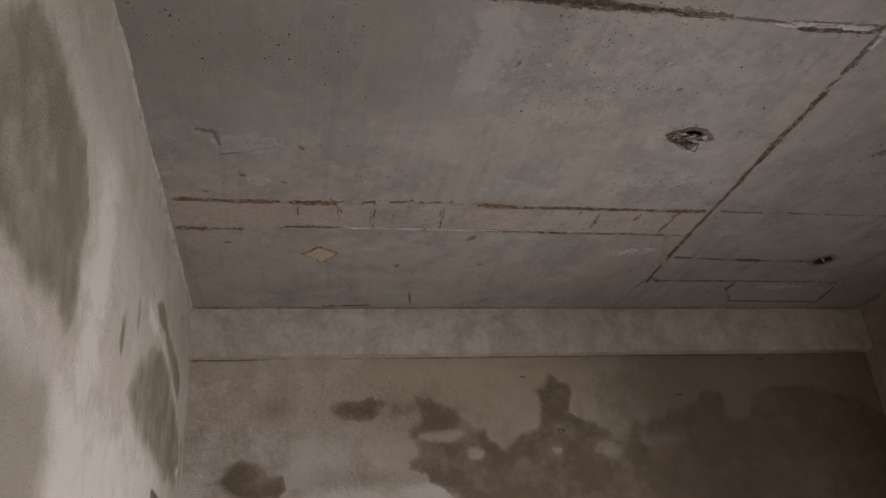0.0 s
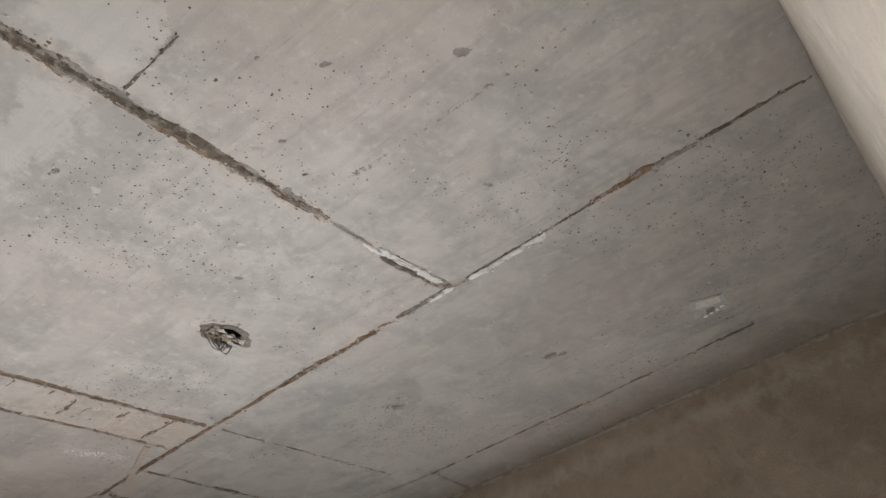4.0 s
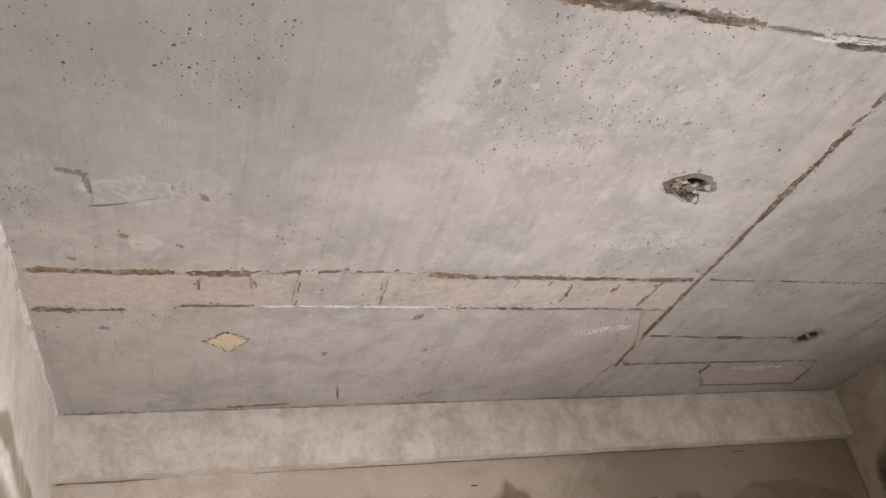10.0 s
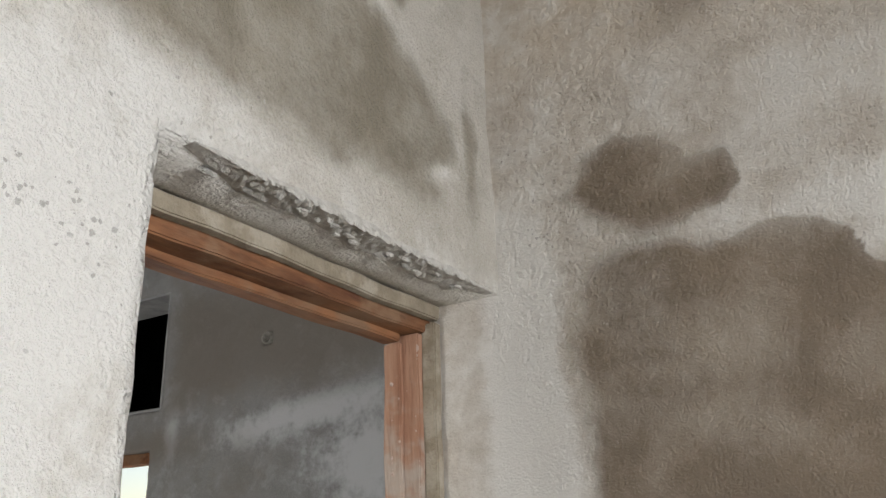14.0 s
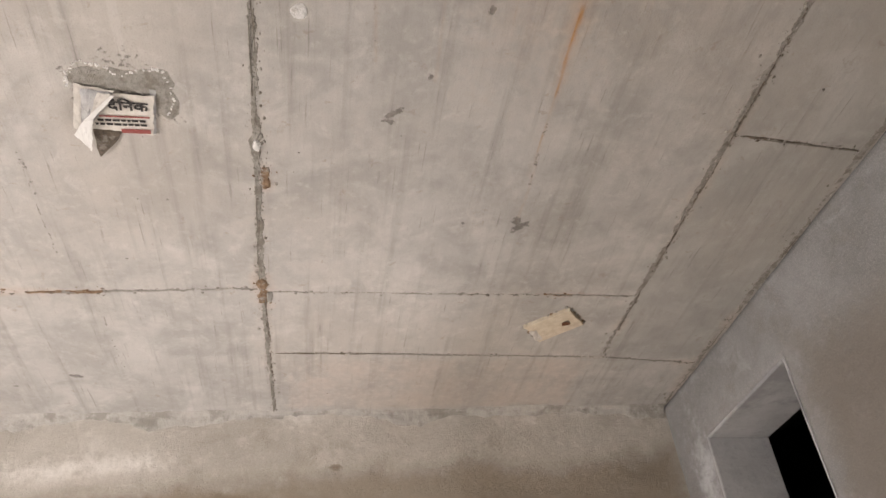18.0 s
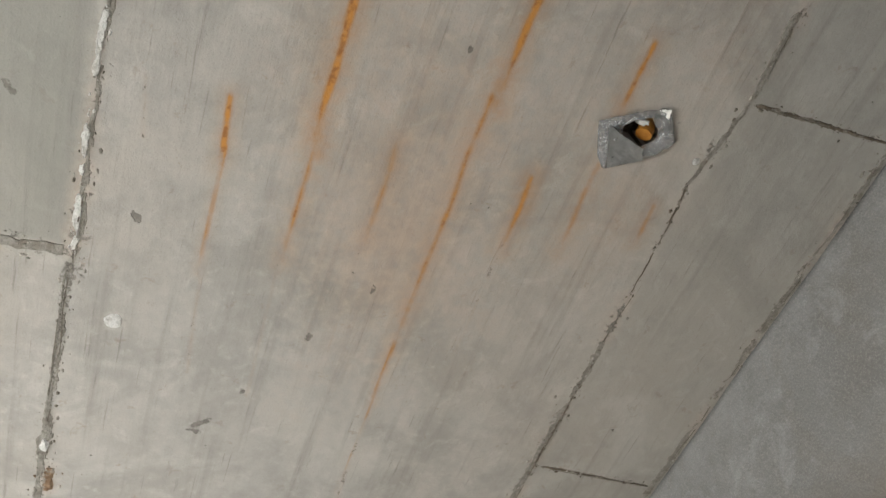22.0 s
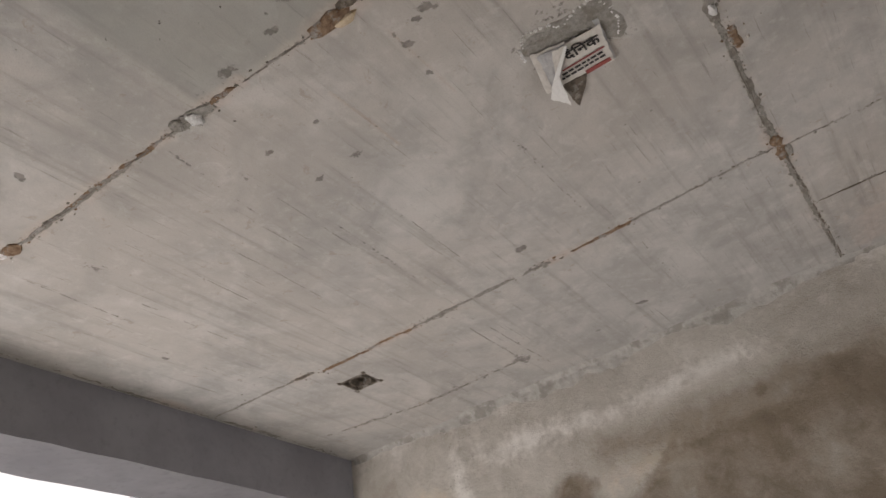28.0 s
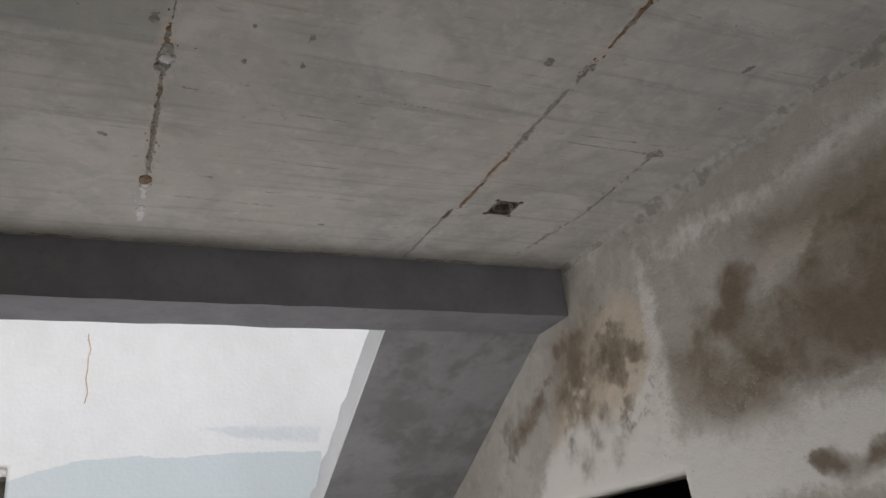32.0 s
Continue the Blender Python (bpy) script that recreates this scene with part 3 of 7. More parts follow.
# first room: north wall with its blotchy damp
def paint_north_a(u, v):
    lower = [(-2.24, 1.96), (-2.23, 2.06), (-2.20, 2.10), (-2.12, 2.13), (-2.04, 2.13), (-1.98, 2.11), (-1.88, 2.12), (-1.80, 2.12), (-1.74, 2.08), (-1.72, 2.03), (-1.64, 2.00), (-1.55, 2.00), (-1.49, 2.03), (-1.49, 2.09), (-1.45, 2.13), (-1.40, 2.13), (-1.34, 2.09), (-1.27, 2.06), (-1.07, 2.09), (-0.7, 2.10), (-0.7, 1.0), (-2.2, 1.0)]
    middle = [(-1.04, 2.13), (-1.11, 2.20), (-1.17, 2.22), (-1.17, 2.26), (-1.26, 2.29), (-1.27, 2.33), (-1.23, 2.34), (-1.22, 2.39), (-1.25, 2.43), (-1.27, 2.48), (-1.24, 2.51), (-1.19, 2.54), (-1.20, 2.61), (-1.22, 2.66), (-1.14, 2.67), (-1.08, 2.62), (-1.00, 2.60), (-0.96, 2.54), (-0.91, 2.49), (-0.85, 2.49), (-0.83, 2.43), (-0.78, 2.38), (-0.73, 2.37), (-0.66, 2.43), (-0.6, 2.2), (-0.6, 1.9), (-1.0, 1.9)]
    east = [(-0.73, 2.39), (-0.65, 2.46), (-0.55, 2.48), (-0.52, 2.56), (-0.53, 2.65), (-0.56, 2.69), (-0.49, 2.71), (-0.45, 2.80), (-0.39, 2.74), (-0.34, 2.72), (-0.32, 2.65), (-0.36, 2.57), (-0.25, 2.52), (-0.14, 2.44), (-0.06, 2.41), (0.01, 2.53), (0.07, 2.48), (0.13, 2.53), (0.19, 2.51), (0.24, 2.58), (0.33, 2.56), (0.40, 2.61), (0.45, 2.67), (0.58, 2.66), (0.60, 2.53), (0.71, 2.52), (0.80, 2.65), (0.92, 2.69), (1.19, 2.70), (1.34, 2.64), (1.47, 2.61), (1.62, 2.5), (1.62, 1.0), (-0.8, 1.0), (-0.8, 2.2)]
    wet = top(
        inside(u, v, [(-2.23, 2.26), (-2.19, 2.33), (-2.12, 2.36), (-2.04, 2.35), (-1.98, 2.28), (-1.92, 2.26), (-1.90, 2.21), (-1.92, 2.17), (-1.97, 2.16), (-2.04, 2.14), (-2.10, 2.15), (-2.15, 2.18), (-2.19, 2.21)], 0.05),
        inside(u, v, lower, 0.05),
        inside(u, v, [(-1.68, 2.61), (-1.64, 2.64), (-1.55, 2.66), (-1.45, 2.68), (-1.38, 2.65), (-1.36, 2.62), (-1.43, 2.56), (-1.51, 2.54), (-1.59, 2.55), (-1.66, 2.57)], 0.05) * 0.84,
        blob(u, v, -1.30, 2.60, 0.07, 0.05) * 0.75,
        inside(u, v, middle, 0.04), inside(u, v, east, 0.035),
    )
    dry = top(inside(u, v, [(-1.21, 2.45), (-1.17, 2.48), (-1.07, 2.47), (-0.99, 2.47), (-0.98, 2.45), (-1.04, 2.43), (-1.15, 2.43)], 0.03), inside(u, v, [(-0.95, 2.37), (-0.89, 2.38), (-0.85, 2.35), (-0.89, 2.33), (-0.94, 2.33)], 0.03),
              blob(u, v, -0.62, 2.60, 0.06, 0.05) * 0.8, blob(u, v, -0.28, 2.59, 0.06, 0.05) * 0.8, blob(u, v, -0.15, 2.36, 0.10, 0.05) * 0.8, blob(u, v, 0.15, 2.40, 0.14, 0.03) * 0.8, blob(u, v, -0.45, 2.36, 0.05, 0.04) * 0.7, blob(u, v, 0.66, 2.58, 0.05, 0.05))
    wet = wet * (1 - 1.1 * dry).clip(0, 1)
    # darker eastwards and just under the beam: shade put into the colour
    tint = top(np.clip((u + 0.65) / 1.0, 0, 1.2), inside(u, v, [(-2.4, 2.87), (1.62, 2.87), (1.62, 2.79), (-2.4, 2.82)], 0.06) * 0.45, blob(u, v, -1.2, 2.60, 0.6, 0.22) * 0.6, blob(u, v, -1.95, 2.62, 0.12, 0.09) * 0.7, blob(u, v, -1.5, 2.25, 0.3, 0.06) * 0.55)
    # blooms, plus window light at the west end and door put into the colour
    pale = top(np.clip((-0.9 - u) / 1.3, 0, 0.5), blob(u, v, -1.62, 2.13, 0.42, 0.09), blob(u, v, -1.18, 2.155, 0.16, 0.06) * 1.2, inside(u, v, [(-2.45, 2.30), (-2.30, 2.24), (-2.25, 2.1), (-2.26, 1.9), (-2.22, 1.5), (-2.45, 1.5)], 0.05) * 1.1, blob(u, v, -1.75, 2.42, 0.3, 0.15) * 0.6)
    grit = top(blob(u, v, -2.22, 2.42, 0.2, 0.4), blob(u, v, -1.4, 2.66, 0.8, 0.20, 0, 0.9), blob(u, v, -0.6, 2.6, 0.4, 0.15) * 0.8, blob(u, v, -1.4, 2.25, 0.4, 0.08) * 0.8)
    warm = np.clip((v - 2.35) / 0.3, 0, 1) * np.clip((0.2 - u) / 0.6, 0, 1) * (0.25 + 0.9 * grainy(u, v, 3, 92, 4))
    return wet, tint, pale, grit, warm


wall_cuts_a = steps(AX0 - 0.25, AX1 + 0.24, FINE)
slab("wall_north", "y", AY1, AY1 + 0.24, wall_cuts_a, up(0, 2.95, 1.7, []), [], paint_north_a, PLASTER_A, 0.006, 3,
     "unpainted cement plaster wall with brown damp blotches")


# first room: west wall with the doorway at its north end
def paint_west_a(u, v):
    # first channel: soft-edged olive-dark patches
    wet = top(
        inside(u, v, [(0.91, 2.26), (1.12, 2.45), (1.21, 2.49), (1.28, 2.53), (1.38, 2.57), (1.51, 2.61), (1.75, 2.62), (1.87, 2.59), (1.97, 2.55), (2.09, 2.51), (2.21, 2.46), (2.29, 2.41), (2.29, 2.31), (2.23, 2.22), (2.13, 2.18), (1.95, 2.17), (1.67, 2.18), (1.46, 2.19), (1.30, 2.20), (1.16, 2.18)], 0.08),
        inside(u, v, [(1.14, 2.74), (1.32, 2.74), (1.44, 2.80), (1.62, 2.78), (1.86, 2.76), (2.00, 2.75), (2.11, 2.72), (2.15, 2.65), (2.11, 2.58), (1.99, 2.62), (1.85, 2.66), (1.62, 2.70), (1.40, 2.71)], 0.045),
        inside(u, v, [(-0.9, 2.35), (-0.51, 2.52), (-0.32, 2.71), (-0.16, 2.70), (-0.04, 2.68), (0.10, 2.63), (0.21, 2.50), (0.23, 2.32), (0.23, 2.22), (0.15, 2.16), (0.07, 2.21), (-0.09, 2.17), (-0.30, 2.16), (-0.9, 2.10)], 0.07),
        blob(u, v, 0.76, 2.39, 0.035, 0.07), blob(u, v, 0.99, 2.55, 0.035, 0.06), blob(u, v, 2.36, 2.35, 0.035, 0.2) * 0.8,
    )
    wet = wet * (1 - blob(u, v, 2.25, 2.28, 0.06, 0.02, 20) * 0.9).clip(0, 1)
    # last term darkens towards the slab: weaker window light put into the colour
    tint = top(inside(u, v, [(-0.9, 2.0), (0.10, 2.05), (0.2, 1.9), (0.1, 1.5), (-0.9, 1.5)], 0.12), blob(u, v, 0.8, 2.75, 0.5, 0.12) * 0.5, np.clip((v - 2.60) / 0.5, 0, 0.5))
    # paler below 2.22 m: window light put into the colour, besides real blooms
    pale = top(inside(u, v, [(1.15, 2.68), (1.7, 2.665), (2.05, 2.58), (2.32, 2.38), (2.34, 2.30), (2.26, 2.40), (2.08, 2.53), (1.85, 2.61), (1.5, 2.635), (1.2, 2.60)], 0.04) * 0.95, blob(u, v, 2.25, 2.28, 0.06, 0.02, 20) * 0.8, blob(u, v, 0.4, 2.4, 0.14, 0.5), blob(u, v, 1.3, 2.0, 0.6, 0.2), np.clip((2.22 - v) / 0.25, 0, 0.8))
    grit = top(blob(u, v, 1.4, 2.0, 0.8, 0.25), blob(u, v, 0.62, 2.45, 0.12, 0.3), zero(u) + 0.25)
    return wet, tint, pale, grit


DOOR_A = (1.59, 2.47, -0.01, 2.085)
slab("wall_west", "x", AX0, AX0 - 0.25, steps(AY0, AY1 + 0.02, FINE, DOOR_A[:2]), up(0, H, 1.5, [2.085]), [DOOR_A], paint_west_a, PLASTER_SAND, 0.008, 7,
     "sand-faced cement plaster wall with soft-edged olive patches", lip=0.006)


# first room: east wall, window and putlog holes
def paint_east_a(u, v):
    wet = top(inside(u, v, [(2.35, 2.45), (2.33, 2.70), (2.17, 2.78), (1.95, 2.83), (1.80, 2.90), (1.60, 2.94), (1.36, 2.965), (1.20, 2.93), (1.10, 2.83), (1.09, 2.74), (1.16, 2.66), (1.12, 2.54), (1.02, 2.45), (0.90, 2.33), (0.92, 2.22), (1.07, 2.18), (1.26, 2.19), (1.47, 2.13), (1.7, 1.9), (2.4, 1.8)], 0.06),
              inside(u, v, [(1.15, 2.95), (0.98, 2.88), (0.91, 2.80), (0.93, 2.73), (1.06, 2.71), (1.15, 2.8)], 0.07) * 0.72)
    tint = top(inside(u, v, [(0.97, 2.89), (0.47, 2.88), (-0.08, 2.85), (-0.46, 2.88), (-1.2, 2.90), (-1.2, 2.5), (-0.27, 2.55), (0.26, 2.58), (0.70, 2.52), (0.97, 2.64)], 0.15) * 0.35, blob(u, v, 0.1, 2.28, 0.1, 0.1), blob(u, v, -0.7, 2.3, 0.13, 0.1), zero(u) + 0.1)
    pale = top(blob(u, v, 0.3, 2.15, 0.5, 0.07), blob(u, v, 1.28, 2.1, 0.2, 0.06), inside(u, v, [(-1.2, 3.1), (2.4, 3.1), (2.4, 2.98), (1.0, 2.95), (-1.2, 2.98)], 0.06) * 0.6)
    return wet, tint, pale, zero(u) + 0.3


WIN_E = (-0.10, 1.41, 0.95, 2.06)
HOLES_E = [(0.06, 0.155, 2.225, 2.325), (1.44, 1.60, 2.20, 2.315), (-0.79, -0.66, 2.225, 2.33), (0.125, 0.16, 2.49, 2.53)]
cu = [c for h in HOLES_E for c in h[:2]]
cv = [c for h in HOLES_E for c in h[2:]]
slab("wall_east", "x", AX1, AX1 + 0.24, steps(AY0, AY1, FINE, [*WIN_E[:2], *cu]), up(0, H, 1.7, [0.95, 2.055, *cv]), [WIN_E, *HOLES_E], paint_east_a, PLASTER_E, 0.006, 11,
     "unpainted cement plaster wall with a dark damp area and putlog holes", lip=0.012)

# first room: south wall with the doorway walked through
DOOR_S = (-2.35, -1.35, -0.01, 2.10)
slab("wall_south", "y", AY0, AY0 - 0.2, steps(AX0, AX1, 0.05, DOOR_S[:2]), steps(0, H, 0.05, [2.10]), [DOOR_S],
     lambda u, v: (zero(u), zero(u) + 0.2, zero(u) + 0.3, zero(u)), PLASTER_A, 0.006, 13, "unpainted cement plaster wall with a doorway")

# second room
def paint_west_b(u, v):
    wet = top(
        inside(u, v, [(0.79, 2.65), (0.81, 2.73), (0.86, 2.75), (0.94, 2.74), (1.01, 2.71), (1.02, 2.65), (0.99, 2.60), (1.05, 2.57), (1.12, 2.60), (1.20, 2.65), (1.28, 2.67), (1.32, 2.71), (1.45, 2.74), (1.60, 2.745), (1.74, 2.74), (1.83, 2.77), (1.88, 2.82), (1.98, 2.845), (2.08, 2.82), (2.18, 2.75), (2.33, 2.72), (2.42, 2.72), (2.45, 2.67), (2.50, 2.60), (2.49, 2.52), (2.42, 2.45), (2.32, 2.42), (2.27, 2.48), (2.34, 2.53), (2.32, 2.57), (2.20, 2.58), (2.12, 2.52), (2.12, 2.43), (2.14, 2.35), (2.05, 2.31), (1.95, 2.29), (1.79, 2.31), (1.76, 2.25), (1.58, 2.22), (1.38, 2.25), (1.25, 2.22), (1.09, 2.23), (0.97, 2.27), (0.90, 2.27), (0.85, 2.36), (0.79, 2.46), (0.70, 2.54), (0.72, 2.63)], 0.06) * (0.62 + 0.62 * grainy(u, v, 5, 68, 3)) * (1 - 0.35 * np.clip((u - 2.15) / 0.3, 0, 1)),
        inside(u, v, [(1.57, 1.82), (1.61, 2.04), (1.65, 2.08), (1.75, 2.08), (1.84, 2.08), (1.90, 2.05), (1.92, 2.01), (1.96, 2.03), (1.98, 1.97), (2.00, 2.02), (2.09, 2.01), (2.13, 1.98), (2.21, 1.94), (2.19, 1.84), (2.18, 1.76), (2.3, 1.4), (1.55, 1.4)], 0.035),
        inside(u, v, [(0.99, 2.01), (1.04, 2.03), (1.13, 2.03), (1.21, 1.99), (1.24, 2.03), (1.33, 2.05), (1.43, 2.04), (1.49, 2.01), (1.46, 1.93), (1.38, 1.97), (1.29, 1.95), (1.19, 1.93), (1.12, 1.92), (1.06, 1.96)], 0.04) * 0.9,
        inside(u, v, [(0.72, 2.5), (0.72, 2.66), (0.62, 2.7), (0.55, 2.6), (0.55, 2.3), (0.75, 2.2), (0.95, 2.22), (0.85, 2.36)], 0.08) * (0.12 + 0.95 * grainy(u, v, 14, 67, 3)),
        inside(u, v, [(-0.31, 2.56), (-0.23, 2.64), (-0.13, 2.63), (-0.10, 2.71), (0.06, 2.75), (0.21, 2.72), (0.33, 2.62), (0.33, 2.55), (0.21, 2.52), (0.12, 2.42), (0.03, 2.50), (-0.16, 2.56), (-0.26, 2.53)], 0.07) * (0.35 + 0.9 * grainy(u, v, 12, 65, 3)),
        inside(u, v, [(-0.40, 2.70), (-0.44, 2.64), (-0.50, 2.52), (-0.71, 2.40), (-1.0, 2.30), (-1.05, 2.52)], 0.08) * (0.35 + 0.8 * grainy(u, v, 13, 66, 3)),
        inside(u, v, [(-0.45, 2.86), (0.1, 2.9), (0.33, 2.6), (0.28, 2.2), (-0.3, 2.15), (-0.5, 2.4)], 0.16) * (0.16 + 0.8 * grainy(u, v, 9, 64, 4)),
        blob(u, v, 2.66, 2.49, 0.07, 0.045), blob(u, v, 2.72, 2.33, 0.09, 0.03, -10) * 0.9, blob(u, v, 2.36, 2.925, 0.03, 0.015), blob(u, v, 1.69, 2.81, 0.035, 0.03) * 0.8,
    )
    tint = top(
        inside(u, v, [(2.11, 2.91), (2.36, 2.92), (2.54, 2.94), (2.76, 2.92), (2.94, 2.96), (3.05, 2.92), (3.21, 2.91), (3.46, 2.95), (3.73, 2.98), (3.73, 2.50), (3.30, 2.42), (3.0, 2.48), (2.75, 2.42), (2.5, 2.52)], 0.09) * 0.9,
        inside(u, v, [(1.0, 2.86), (1.8, 2.90), (2.5, 2.95), (2.5, 2.6), (1.9, 2.6), (1.0, 2.72)], 0.08) * 0.75,
        inside(u, v, [(0.42, 2.55), (0.7, 2.62), (1.0, 2.3), (1.0, 2.15), (0.7, 2.15), (0.45, 2.3)], 0.15) * 0.8,
        inside(u, v, [(-0.45, 2.88), (0.0, 2.95), (0.1, 2.72), (-0.5, 2.3)], 0.15) * 0.8,
        blob(u, v, 2.5, 1.7, 0.8, 0.2) * 0.5)
    # pale blooms; the lower south end also has yard light put into its colour
    pale = top(
        inside(u, v, [(0.42, 3.0), (0.5, 2.9), (1.2, 2.87), (1.8, 2.95), (1.8, 3.0), (1.0, 2.98)], 0.1) * 0.85, inside(u, v, [(-0.5, 3.2), (3.73, 3.2), (3.73, 3.06), (-0.5, 3.06)], 0.1) * 0.5,
        blob(u, v, 0.40, 2.55, 0.05, 0.5), blob(u, v, 0.9, 2.12, 0.55, 0.07), blob(u, v, 1.75, 2.19, 0.35, 0.05), blob(u, v, 2.1, 2.13, 0.35, 0.06, 8), inside(u, v, [(-0.8, 2.0), (-0.55, 2.30), (-0.30, 2.42), (-0.05, 2.40), (0.15, 2.38), (0.36, 2.52), (0.42, 2.2), (0.9, 2.16), (1.5, 2.18), (1.55, 1.9), (-0.8, 1.9)], 0.09) * 1.1, inside(u, v, [(1.5, 2.2), (1.9, 2.26), (2.2, 2.34), (2.6, 2.3), (2.6, 2.12), (2.1, 2.1), (1.6, 2.12)], 0.06) * 0.9, blob(u, v, 2.6, 2.2, 0.6, 0.12) * 0.85, blob(u, v, 2.13, 2.5, 0.02, 0.1) * 0.6)
    grit = top(blob(u, v, 0.4, 2.5, 0.12, 0.6), blob(u, v, 0.75, 2.35, 0.3, 0.25), blob(u, v, 2.1, 2.0, 0.4, 0.15), zero(u) + 0.04)
    # cream glow bounced from the yard, put into the colour
    tone_and_light = top(inside(u, v, [(-0.6, 2.2), (-0.3, 2.75), (0.2, 2.88), (0.40, 2.8), (0.42, 1.9), (-0.6, 1.9)], 0.1) * 0.85, blob(u, v, 1.5, 2.68, 0.7, 0.12) * 0.5)
    return wet, tint, pale, grit, tone_and_light


def ridge_west(u, v):
    """A rough vertical plaster ridge north of the far doorway, the wall south of it a little proud."""
    at = 0.40 + (grainy(v, v * 0, 3, 61, 4) - 0.5) * 0.13
    return np.exp(-(((u - at) / 0.05) ** 2)) * (0.0 + 0.004 * grainy(u, v, 16, 62, 3)) + 0.003 / (1 + np.exp((u - at) / 0.03))


DOOR_W = (-0.50, 0.415, -0.01, 2.066)
DOOR_F = (2.83, 3.68, -0.01, 2.095)
slab("wall_west_2", "x", BX0, BX0 - 0.24, steps(-4.2, BY1 + 0.02, FINE, [*DOOR_W[:2], *DOOR_F[:2]]), up(0, H, 1.6, [2.066, 2.095]), [DOOR_W, DOOR_F],
     paint_west_b, PLASTER_B, 0.009, 17, "patchy cement plaster wall with brown damp stains", lip=0.012, swell=ridge_west)


def paint_north_b(u, v):
    wet = zero(u)
    tint = top(
        inside(u, v, [(-4.88, 2.92), (-4.34, 2.80), (-3.94, 2.78), (-3.65, 2.70), (-3.40, 2.48), (-3.50, 2.35), (-3.72, 2.29), (-3.98, 2.27), (-4.37, 2.30), (-4.73, 2.28), (-4.90, 2.2)], 0.15),
        blob(u, v, -5.0, 2.1, 0.4, 0.10) * 0.9, blob(u, v, -5.75, 2.0, 0.06, 0.5), blob(u, v, -4.4, 1.9, 0.2, 0.2) * 0.6)
    pale = top(blob(u, v, -4.0, 2.16, 0.55, 0.08, 6), blob(u, v, -3.6, 1.95, 0.35, 0.22), blob(u, v, -5.62, 2.5, 0.09, 0.5) * 0.8, blob(u, v, -4.85, 2.15, 0.06, 0.12), blob(u, v, -4.05, 2.55, 0.05, 0.08) * 0.6)
    return wet, tint, pale, zero(u) + 0.1


DOOR_N = (-5.69, -5.0, -0.01, 2.09)
NICHE = (-5.555, -4.945, 2.283, 2.905)
PIPE = (-4.275, -4.215, 2.51, 2.57)
slab("wall_north_2", "y", BY1, BY1 + 0.25, steps(BX0 - 0.24, BX1, FINE, [DOOR_N[0], DOOR_N[1], NICHE[0], NICHE[1], PIPE[0], PIPE[1]]), up(0, H, 1.6, [2.09, 2.283, 2.905, 2.51, 2.57]), [DOOR_N, NICHE, PIPE],
     paint_north_b, PLASTER_N, 0.006, 19, "grey cement plaster wall with a loft opening above a doorway", lip=0.006)
slab("wall_east_2", "x", BX1, BX1 + 0.22, steps(AY1 + 0.24, BY1, 0.06), steps(0, H, 0.06), [], lambda u, v: (zero(u), zero(u), zero(u) + 0.3, zero(u)), PLASTER_N, 0.006, 23, "grey cement plaster wall")
slab("wall_east_3", "x", BX1, BX1 + 0.2, steps(-4.2, AY0, 0.3), steps(0, H, 0.3), [], None, PLASTER_N, 0.0, 24, "grey cement plaster wall")

# floors
box("floor", (AX0 - 0.25, AY0 - 0.2, -0.15), (AX1 + 0.24, AY1 + 0.24, 0.0), FLOOR, None, "bare cement floor", 0)["kind"] = "structure"
box("floor_2", (BX0 - 0.24, -0.46, -0.15), (AX0 - 0.251, BY1 + 0.25, 0.0), FLOOR, None, "bare cement floor", 0)["kind"] = "structure"


# ---- ceilings ----
GASH = ((-2.225, 0.735), (-2.165, 0.75), (-2.152, 0.83))


